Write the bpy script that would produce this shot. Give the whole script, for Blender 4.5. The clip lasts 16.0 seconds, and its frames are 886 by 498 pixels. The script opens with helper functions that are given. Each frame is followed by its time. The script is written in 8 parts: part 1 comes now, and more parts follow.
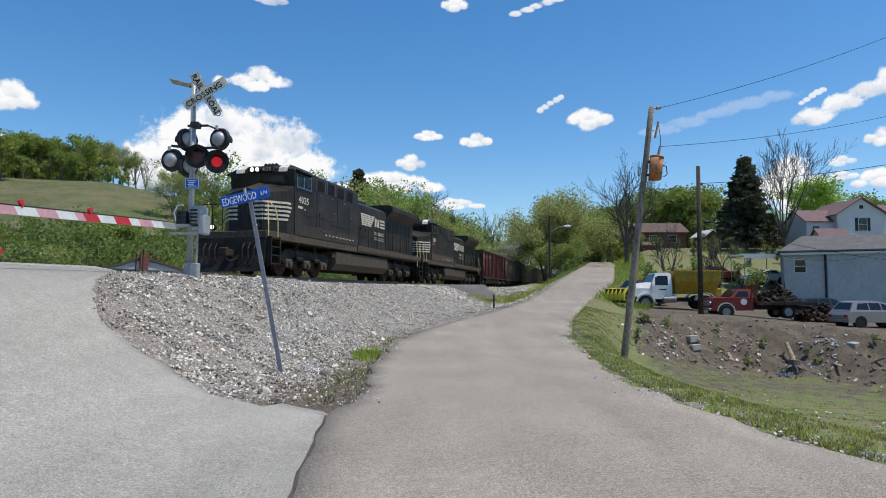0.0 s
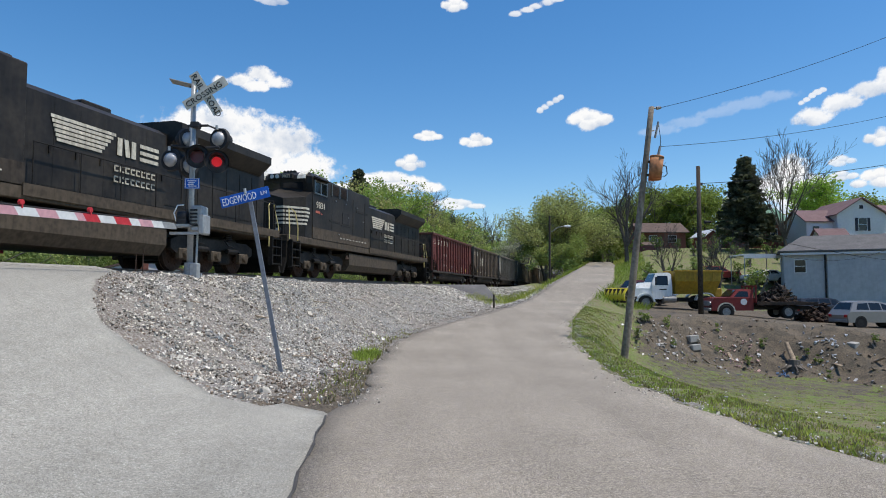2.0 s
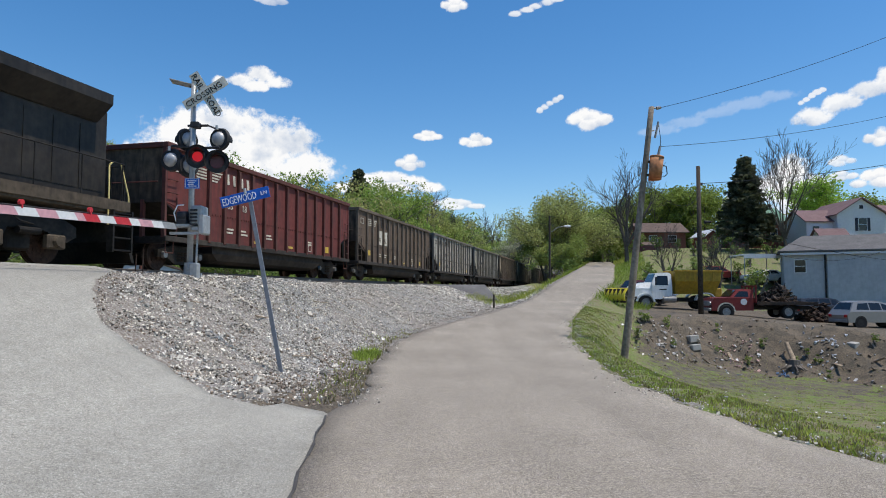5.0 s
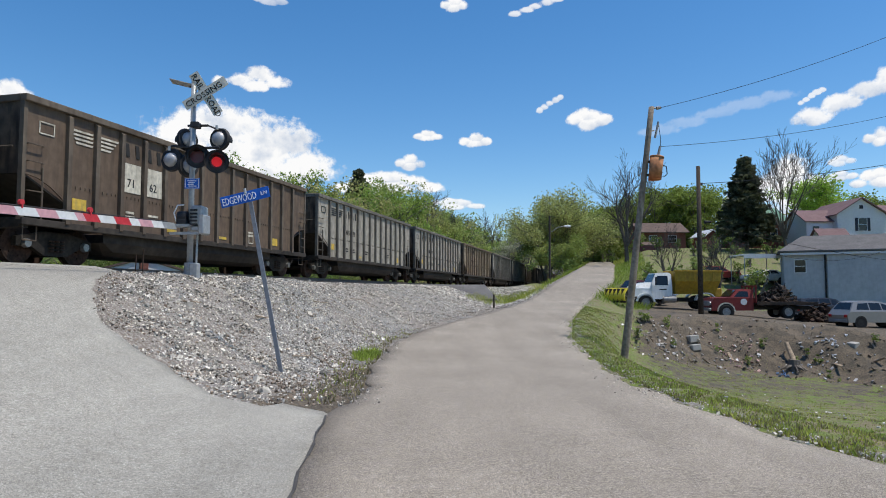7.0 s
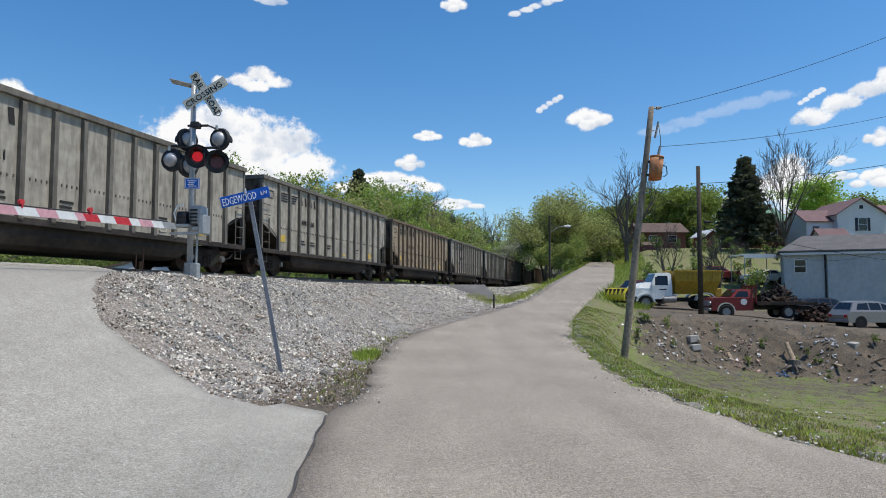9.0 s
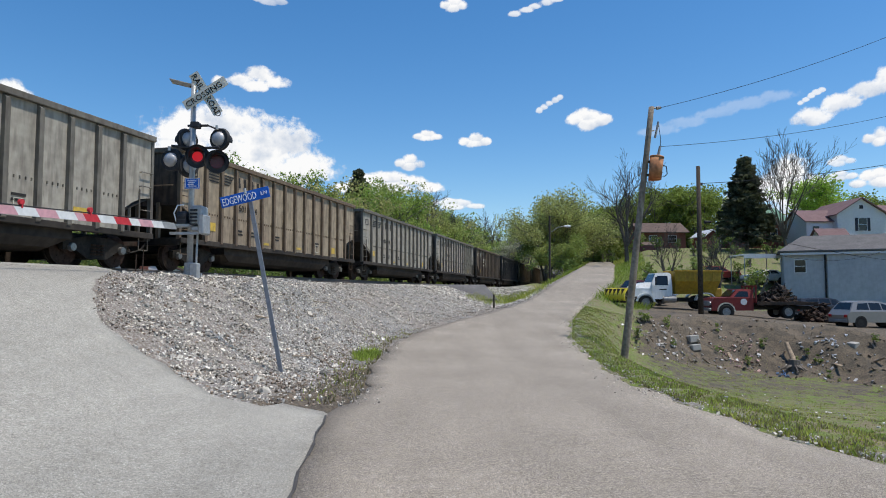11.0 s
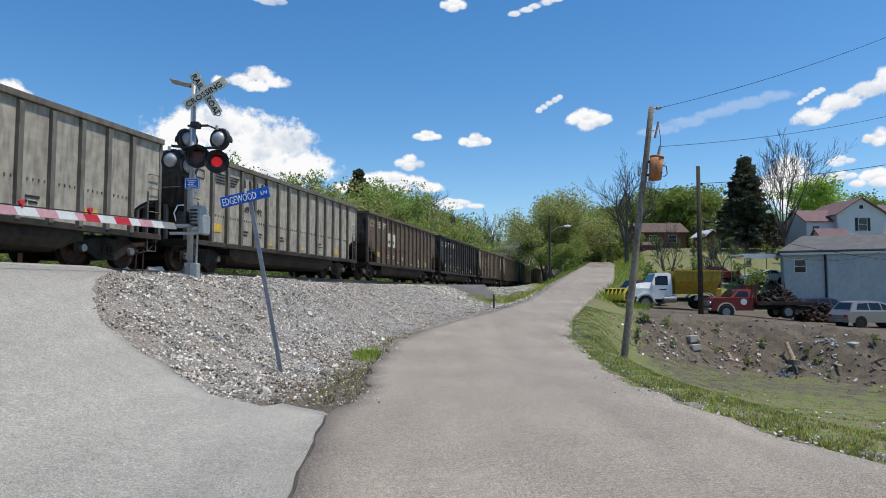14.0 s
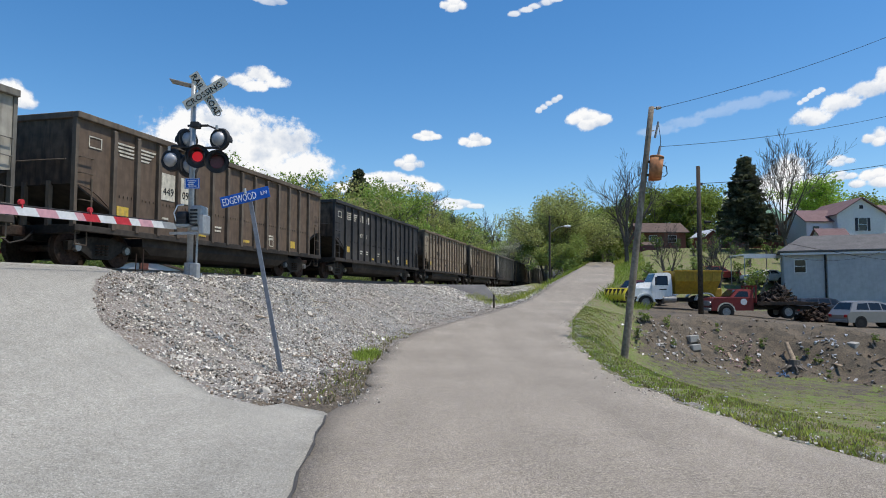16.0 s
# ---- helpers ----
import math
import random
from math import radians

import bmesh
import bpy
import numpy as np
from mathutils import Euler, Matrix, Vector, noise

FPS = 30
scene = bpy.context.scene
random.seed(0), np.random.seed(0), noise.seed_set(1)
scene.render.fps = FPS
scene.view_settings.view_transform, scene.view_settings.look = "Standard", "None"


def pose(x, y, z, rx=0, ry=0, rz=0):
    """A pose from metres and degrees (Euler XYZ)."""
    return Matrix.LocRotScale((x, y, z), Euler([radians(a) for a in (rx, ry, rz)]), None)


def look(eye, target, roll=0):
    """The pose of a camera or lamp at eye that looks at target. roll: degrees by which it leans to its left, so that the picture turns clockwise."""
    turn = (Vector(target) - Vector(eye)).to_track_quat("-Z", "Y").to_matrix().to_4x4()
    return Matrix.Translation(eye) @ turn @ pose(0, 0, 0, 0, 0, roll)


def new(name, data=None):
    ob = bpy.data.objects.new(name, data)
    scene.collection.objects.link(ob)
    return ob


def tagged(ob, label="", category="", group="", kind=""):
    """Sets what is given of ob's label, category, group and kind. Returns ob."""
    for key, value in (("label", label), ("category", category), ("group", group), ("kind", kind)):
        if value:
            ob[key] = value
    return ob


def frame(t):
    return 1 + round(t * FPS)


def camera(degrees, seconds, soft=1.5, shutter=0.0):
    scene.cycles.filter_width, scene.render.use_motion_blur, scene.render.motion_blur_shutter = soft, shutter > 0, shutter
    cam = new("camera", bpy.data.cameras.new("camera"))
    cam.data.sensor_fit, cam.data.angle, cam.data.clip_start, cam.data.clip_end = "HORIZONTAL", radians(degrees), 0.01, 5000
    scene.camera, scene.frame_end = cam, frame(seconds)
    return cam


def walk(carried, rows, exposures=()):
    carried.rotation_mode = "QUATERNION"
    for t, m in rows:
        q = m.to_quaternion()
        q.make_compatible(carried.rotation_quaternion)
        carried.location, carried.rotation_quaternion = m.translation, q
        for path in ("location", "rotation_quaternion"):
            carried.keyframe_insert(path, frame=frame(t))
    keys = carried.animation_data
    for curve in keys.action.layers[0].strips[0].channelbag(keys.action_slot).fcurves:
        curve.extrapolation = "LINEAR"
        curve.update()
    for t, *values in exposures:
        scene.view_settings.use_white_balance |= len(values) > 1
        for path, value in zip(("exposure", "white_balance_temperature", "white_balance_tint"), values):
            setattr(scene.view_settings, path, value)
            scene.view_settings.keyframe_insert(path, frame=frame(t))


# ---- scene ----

cam = camera(67.4, 16.0, 1.0)
walk(cam, [(0.0, pose(0, 0, 1.5, 93.75, 0, 0)), (16.0, pose(0, 0, 1.5, 93.75, 0, 0))], [(0.0, 0.0), (16.0, 0.0)])

# ---- world and sun ----
SUN_EL, SUN_AZ = radians(68), radians(102)      # azimuth clockwise from +y
world = bpy.data.worlds.new("world")
scene.world = world
world.use_nodes = True
wn = world.node_tree.nodes
sky = wn.new("ShaderNodeTexSky")
sky.sky_type, sky.sun_disc = "NISHITA", False
sky.sun_elevation, sky.sun_rotation = SUN_EL, SUN_AZ
sky.air_density, sky.dust_density, sky.ozone_density = 1.0, 0.3, 3.0
wn["Background"].inputs["Strength"].default_value = 0.145
rich = wn.new("ShaderNodeHueSaturation")
rich.inputs["Saturation"].default_value = 1.3
world.node_tree.links.new(sky.outputs[0], rich.inputs["Color"])
world.node_tree.links.new(rich.outputs[0], wn["Background"].inputs["Color"])
sun = new("sun", bpy.data.lights.new("sun", "SUN"))
sun.data.energy, sun.data.angle, sun.data.color = 4.3, radians(0.6), (1, 0.95, 0.87)
sun.matrix_world = look((0, 0, 0), (-math.sin(SUN_AZ) * math.cos(SUN_EL), -math.cos(SUN_AZ) * math.cos(SUN_EL), -math.sin(SUN_EL)))


# ---- materials ----
def mat(name, color, rough=0.7, metal=0.0, vary=0.25, scale=8.0, bump=0.2, second=None, blotch=0.5, spots=None, per=0.0, dirt=None):
    """A procedural surface: grain and blotches of two sizes on the base colour, with relief.
    second: another colour in blotches; dirt: (colour, amount) in streaks; per: change of value from piece to piece."""
    m = bpy.data.materials.new(name)
    m.use_nodes = True
    nt, n, l = m.node_tree, m.node_tree.nodes, m.node_tree.links
    b = n["Principled BSDF"]
    b.inputs["Roughness"].default_value, b.inputs["Metallic"].default_value = rough, metal
    b.inputs["Specular IOR Level"].default_value = 0.5 if rough < 0.45 else 0.25
    tc = n.new("ShaderNodeTexCoord")
    fine, big = n.new("ShaderNodeTexNoise"), n.new("ShaderNodeTexNoise")
    fine.inputs["Scale"].default_value, fine.inputs["Detail"].default_value = scale, 6
    big.inputs["Scale"].default_value, big.inputs["Detail"].default_value = scale * 0.12, 4
    l.new(tc.outputs["Object"], fine.inputs["Vector"])
    l.new(tc.outputs["Object"], big.inputs["Vector"])

    def mix(kind, fac, a, c):
        x = n.new("ShaderNodeMix")
        x.data_type, x.blend_type = "RGBA", kind
        for k, v in ((0, fac), (6, a), (7, c)):
            if isinstance(v, (int, float)):
                x.inputs[k].default_value = v
            elif isinstance(v, tuple):
                x.inputs[k].default_value = (*v, 1)
            else:
                l.new(v, x.inputs[k])
        return x.outputs[2]

    def ramp(src, lo, hi, a=(0, 0, 0), c=(1, 1, 1)):
        r = n.new("ShaderNodeValToRGB")
        r.color_ramp.elements[0].position, r.color_ramp.elements[1].position = lo, hi
        r.color_ramp.elements[0].color, r.color_ramp.elements[1].color = (*a, 1), (*c, 1)
        l.new(src, r.inputs[0])
        return r.outputs[0]

    col = color
    if second:
        col = mix("MIX", ramp(big.outputs[0], 0.5 - 0.12, 0.5 + 0.12 + (0.5 - blotch)), color, second)
    lo, hi = 1 - vary, 1 + vary
    col = mix("MULTIPLY", 1.0, col, ramp(fine.outputs[0], 0.3, 0.7, (lo, lo, lo), (hi, hi, hi)))
    col = mix("MULTIPLY", 1.0, col, ramp(big.outputs[0], 0.3, 0.7, (1 - vary * 0.6,) * 3, (1 + vary * 0.6,) * 3))
    if spots:
        v = n.new("ShaderNodeTexVoronoi")
        v.inputs["Scale"].default_value = spots[1]
        l.new(tc.outputs["Object"], v.inputs["Vector"])
        col = mix("MIX", ramp(v.outputs["Distance"], 0.12, 0.2, (spots[2],) * 3, (0, 0, 0)), col, spots[0])
    if dirt:
        mp = n.new("ShaderNodeMapping")
        mp.inputs["Scale"].default_value = (4, 4, 0.7)
        l.new(tc.outputs["Object"], mp.inputs["Vector"])
        st = n.new("ShaderNodeTexNoise")
        st.inputs["Scale"].default_value, st.inputs["Detail"].default_value = 2.2, 5
        l.new(mp.outputs[0], st.inputs["Vector"])
        col = mix("MIX", ramp(st.outputs[0], 0.45, 0.75, (0, 0, 0), (dirt[1],) * 3), col, dirt[0])
    if per:
        oi = n.new("ShaderNodeObjectInfo")
        isl = n.new("ShaderNodeNewGeometry")
        add = n.new("ShaderNodeMath")
        add.operation = "ADD"
        l.new(oi.outputs["Random"], add.inputs[0])
        l.new(isl.outputs["Random Per Island"], add.inputs[1])
        fr = n.new("ShaderNodeMath")
        fr.operation = "FRACT"
        l.new(add.outputs[0], fr.inputs[0])
        col = mix("MULTIPLY", 1.0, col, ramp(fr.outputs[0], 0, 1, (1 - per,) * 3, (1 + per,) * 3))
    if isinstance(col, tuple):
        b.inputs["Base Color"].default_value = (*col, 1)
    else:
        l.new(col, b.inputs["Base Color"])
    if bump:
        bp = n.new("ShaderNodeBump")
        bp.inputs["Strength"].default_value, bp.inputs["Distance"].default_value = bump, 0.02
        l.new(fine.outputs[0], bp.inputs["Height"])
        l.new(bp.outputs[0], b.inputs["Normal"])
    return m


def glow(name, color, strength):
    m = bpy.data.materials.new(name)
    m.use_nodes = True
    b = m.node_tree.nodes["Principled BSDF"]
    b.inputs["Base Color"].default_value = (*color, 1)
    b.inputs["Emission Color"].default_value = (*color, 1)
    b.inputs["Emission Strength"].default_value = strength
    return m


# ---- mesh helpers ----
def mesh_of(name, bm, material, smooth=False):
    me = bpy.data.meshes.new(name)
    bmesh.ops.recalc_face_normals(bm, faces=bm.faces)
    bm.to_mesh(me)
    bm.free()
    for mt in (material if isinstance(material, (list, tuple)) else [material]):
        me.materials.append(mt)
    if smooth:
        me.polygons.foreach_set("use_smooth", [True] * len(me.polygons))
    return me


def part(name, bm, material, parent=None, label="", smooth=False):
    ob = new(name, bm if isinstance(bm, bpy.types.Mesh) else mesh_of(name, bm, material, smooth))
    if parent:
        ob.parent = parent
    return tagged(ob, label)


def thing(name, label, category, group="", m=None, kind=""):
    ob = new(name)
    ob.empty_display_size = 0.2
    if m:
        ob.matrix_basis = m
    return tagged(ob, label, category, group, kind)


def solid(name, bm, material, label, category, m=None, group="", kind="", smooth=False):
    ob = part(name, bm, material, None, label, smooth)
    if m:
        ob.matrix_basis = m
    return tagged(ob, "", category, group, kind)


def box(bm, x0, x1, y0, y1, z0, z1, bevel=0.0, m=None):
    v = [bm.verts.new(p) for p in ((x0, y0, z0), (x1, y0, z0), (x1, y1, z0), (x0, y1, z0), (x0, y0, z1), (x1, y0, z1), (x1, y1, z1), (x0, y1, z1))]
    fs = [bm.faces.new([v[i] for i in f]) for f in ((3, 2, 1, 0), (4, 5, 6, 7), (0, 1, 5, 4), (1, 2, 6, 5), (2, 3, 7, 6), (3, 0, 4, 7))]
    if bevel:
        es = list({e for f in fs for e in f.edges})
        r = bmesh.ops.bevel(bm, geom=es, offset=bevel, segments=1, affect="EDGES")
        v = list({w for f in r["faces"] for w in f.verts} | {w for w in v if w.is_valid})
    if m:
        bmesh.ops.transform(bm, matrix=m, verts=v)
    return bm


def prism(bm, outline, lo, hi, axis="x"):
    """A solid from an outline in two axes, pulled along the third."""
    def p(a, b, c):
        return {"x": (c, a, b), "y": (a, c, b), "z": (a, b, c)}[axis]
    f0 = [bm.verts.new(p(a, b, lo)) for a, b in outline]
    f1 = [bm.verts.new(p(a, b, hi)) for a, b in outline]
    n = len(outline)
    bm.faces.new(f0[::-1])
    bm.faces.new(f1)
    for i in range(n):
        bm.faces.new((f0[i], f0[(i + 1) % n], f1[(i + 1) % n], f1[i]))
    return bm


def tube(bm, a, b, r0, r1=None, seg=8, caps=True):
    a, b = Vector(a), Vector(b)
    r1 = r0 if r1 is None else r1
    q = (b - a).to_track_quat("Z", "Y").to_matrix()
    rings = []
    for c, r in ((a, r0), (b, r1)):
        rings.append([bm.verts.new(c + q @ Vector((r * math.cos(6.2832 * i / seg), r * math.sin(6.2832 * i / seg), 0))) for i in range(seg)])
    for i in range(seg):
        j = (i + 1) % seg
        bm.faces.new((rings[0][i], rings[0][j], rings[1][j], rings[1][i]))
    if caps:
        bm.faces.new(rings[0][::-1])
        bm.faces.new(rings[1])
    return bm


def pipe(bm, pts, r, seg=6):
    for a, b in zip(pts, pts[1:]):
        tube(bm, a, b, r, r, seg)
    return bm


def BM():
    return bmesh.new()


def smooth01(a, b, x):
    t = np.clip((x - a) / (b - a), 0, 1)
    return t * t * (3 - 2 * t)


# ---- plan: the track, the lane and the ground ----
ALPHA = math.atan2(293, 1175)
UX, UY = math.sin(ALPHA), math.cos(ALPHA)       # along the track, away from the crossing
NX, NY = -UY, UX                                # across, away from the camera
DC, RAIL = 14.3, 2.19                           # track centre from the camera, height of the rail head


def on_track(s, q=0.0, z=0.0):
    """World place at s along the track and q metres towards the camera from its centre, z over the rail head."""
    d = DC - q
    return (UX * s + NX * d, UY * s + NY * d, RAIL + z)


TRACK_TURN = math.degrees(math.atan2(UY, UX))   # turn of things whose x axis runs along the track
YS = np.array([-60, 0, 5.65, 7.2, 9.1, 11.4, 13.9, 20.8, 27.5, 41, 55, 88, 105, 140])
RIGHT = np.array([40, 6.0, 3.77, 3.46, 3.2, 3.08, 3.15, 3.88, 5.2, 8.9, 14.1, 22.8, 26.5, 33])
YL = np.array([-60, 8.4, 9.4, 13.4, 19.6, 24.5, 32.6, 48, 86, 105, 140])
LEFT = np.array([-1.5, -1.5, -1.15, -1.4, -1.4, -0.5, 2.66, 7.2, 18.2, 23.2, 30])
YZ = np.array([-60, 13, 20, 25, 28, 33, 41, 48, 55, 88, 105, 125, 150, 260, 600])
ROADZ = np.array([0, 0, 0.05, 0.22, 0.38, 0.62, 0.95, 1.6, 2.34, 5.1, 6.3, 6.9, 7.0, 8, 12])
QE = np.array([-400, -60, -9, -5, -2.6, -1.6, 2.0, 3.4, 4.6, 6, 8, 9.5, 12, 60])
ZE = np.array([-3, -3, -1.2, 0.6, 1.85, 1.93, 1.93, 1.86, 1.5, 0.98, 0.34, 0.08, 0, 0])
QR = np.array([-400, -60, -14, -3.5, 3.2, 5, 6.2, 8, 9.4, 10.4, 11.2, 60])
ZR = np.array([-3, -3, -0.5, 2.08, 2.08, 1.84, 1.4, 0.62, 0.22, 0.07, 0, 0])
QK = np.array([-30, -4, 3.5, 4.4, 5.12, 5.84, 6.41, 6.87, 7.3, 7.72, 8.22, 8.93, 9.49, 10.24, 11.02, 11.6, 12.05, 13.5, 16, 40])       # edge of the crossing road
SK = np.array([12.6, 12.6, 12.4, 11.8, 10.52, 9.48, 8.77, 8.4, 8.15, 7.99, 7.82, 7.57, 7.48, 7.5, 7.39, 5.64, 4.45, 0, -8, -60])
# height of the wooded skyline's ground, by bearing from the camera
BEAR = np.radians([-180, -60, -34, -27, -21, -13, -7, 1, 6, 11, 15, 60, 180])
CREST = np.array([20, 24, 25.5, 26.2, 23.5, 16, 14.5, 13, 12.5, 10, 5, 5, 20])


def ground_z(x, y):
    """Height of the ground, for arrays of places."""
    x, y = np.asarray(x, float), np.asarray(y, float)
    s = UX * x + UY * y
    q = DC - (NX * x + NY * y)
    lx, rx = np.interp(y, YL, LEFT), np.interp(y, YS, RIGHT)
    rz = np.interp(y, YZ, ROADZ)
    # embankment; its shoulder is wider beside the crossing
    emb = np.interp(q - 1.7 * (1 - smooth01(16, 25, s)) * (1 - smooth01(5.2, 9, q)) * smooth01(1.0, 3.0, q), QE, ZE)
    left = rz + (emb - rz) * smooth01(0, 3.0, lx - x)
    rill = np.sin(s * 2.1 + 1.3 * np.sin(q * 0.9)) * np.sin(s * 0.83 + q * 0.55 + 1.1) + 0.5 * np.sin(s * 4.3 - q * 1.7)
    left = left + 0.055 * rill * smooth01(3.2, 4.6, q) * (1 - smooth01(8.2, 9.6, q)) * (1 - smooth01(30, 46, s))
    left = left + 0.45 * np.exp(-((s - 64) / 8.0) ** 2 - ((q - 5.8) / 1.8) ** 2) + 1.5 * np.exp(-((s - 90) / 16.0) ** 2 - ((q - 5.6) / 2.2) ** 2)
    on = smooth01(-0.1, 0.5, np.interp(q, QK, SK) - s)
    left = left * (1 - on) + np.interp(q, QR, ZR) * on
    # right: verge falls into a hollow, then a dirt bank up to the lot, then lawns rising to the houses
    r = np.maximum(x - rx, 0)
    hollow = -2.55 * smooth01(3, 26, y) * (1 - np.exp(-r / 4.2)) - 0.25 * smooth01(0, 3, r)
    lot = np.interp(x, [6, 12, 15, 18, 23, 27, 60], [0.42, 0.3, 0.1, -0.05, -0.5, -0.7, -0.6]) + 0.03 * (y - 38)
    bank = np.interp(x, [4, 8, 10, 15, 17.5, 22, 30, 90], [33, 33, 33.3, 35, 34, 31.5, 29, 22])
    lump = 0.25 * np.sin(x * 1.9 + 0.7 * np.sin(y * 1.3)) * np.sin(y * 1.7 + x * 0.6) * np.exp(-((y - bank) / 3.0) ** 2) * smooth01(1, 4, r)
    t = smooth01(-2.6, 2.4, y - bank)
    right = (hollow + rz * np.exp(-r / 5)) * (1 - t) + lot * t + lump
    right = right + 7.0 * smooth01(48, 102, y)
    right = rz + (right - rz) * smooth01(0, 2.5 + 0.06 * np.maximum(y - 50, 0), x - rx)
    z = np.where(x < lx, left, np.where(x > rx, right, rz))
    # hills
    d = np.hypot(x, y)
    crest = np.interp(np.arctan2(x, y), BEAR, CREST)
    z = z + crest * smooth01(52, 150, d) * smooth01(6, 27, -q) + 14 * smooth01(160, 700, d) * smooth01(150, 400, y)
    return z


def gz(x, y):
    return float(ground_z(x, y))
# ---- ground, roads, track ----
def weather(m):
    """Broad worn patches, long wheel tracks and oil marks over a finished road material."""
    n, l = m.node_tree.nodes, m.node_tree.links
    b = n["Principled BSDF"]
    src = b.inputs["Base Color"].links[0].from_socket
    tc = n.new("ShaderNodeTexCoord")
    for scale, stretch, lo, hi, detail in ((0.35, (1, 1, 1), 0.86, 1.12, 6), (1.3, (1, 0.16, 1), 0.9, 1.09, 4), (120, (1, 1, 1), 0.45, 1.6, 2), (38, (1, 1, 1), 0.77, 1.25, 3), (6, (1, 1, 1), 0.95, 1.05, 4)):
        mp, nz, rp, mx = n.new("ShaderNodeMapping"), n.new("ShaderNodeTexNoise"), n.new("ShaderNodeMapRange"), n.new("ShaderNodeMix")
        mp.inputs["Scale"].default_value = stretch
        nz.inputs["Scale"].default_value, nz.inputs["Detail"].default_value = scale, detail
        l.new(tc.outputs["Object"], mp.inputs["Vector"])
        l.new(mp.outputs[0], nz.inputs["Vector"])
        l.new(nz.outputs[0], rp.inputs[0])
        rp.inputs[1].default_value, rp.inputs[2].default_value, rp.inputs[3].default_value, rp.inputs[4].default_value = 0.3, 0.7, lo, hi
        mx.data_type, mx.blend_type = "RGBA", "MULTIPLY"
        mx.inputs[0].default_value = 1.0
        l.new(src, mx.inputs[6])
        l.new(rp.outputs[0], mx.inputs[7])
        src = mx.outputs[2]
    l.new(src, b.inputs["Base Color"])


M_asphalt = mat("lane asphalt", (0.285, 0.247, 0.196), 0.9, vary=0.16, scale=60, bump=0.28, second=(0.25, 0.216, 0.178), spots=((0.5, 0.47, 0.43), 26, 0.55))
M_asphalt2 = mat("crossing asphalt", (0.302, 0.284, 0.243), 0.9, vary=0.18, scale=75, bump=0.28, second=(0.275, 0.26, 0.226), spots=((0.52, 0.51, 0.5), 30, 0.5))
for m_ in (M_asphalt, M_asphalt2):
    weather(m_)
M_tar = mat("tar seam", (0.07, 0.065, 0.06), 0.8, vary=0.3, scale=30, bump=0.3)
M_concrete = mat("weathered concrete", (0.42, 0.4, 0.36), 0.9, vary=0.2, scale=20, bump=0.3, second=(0.33, 0.31, 0.28))


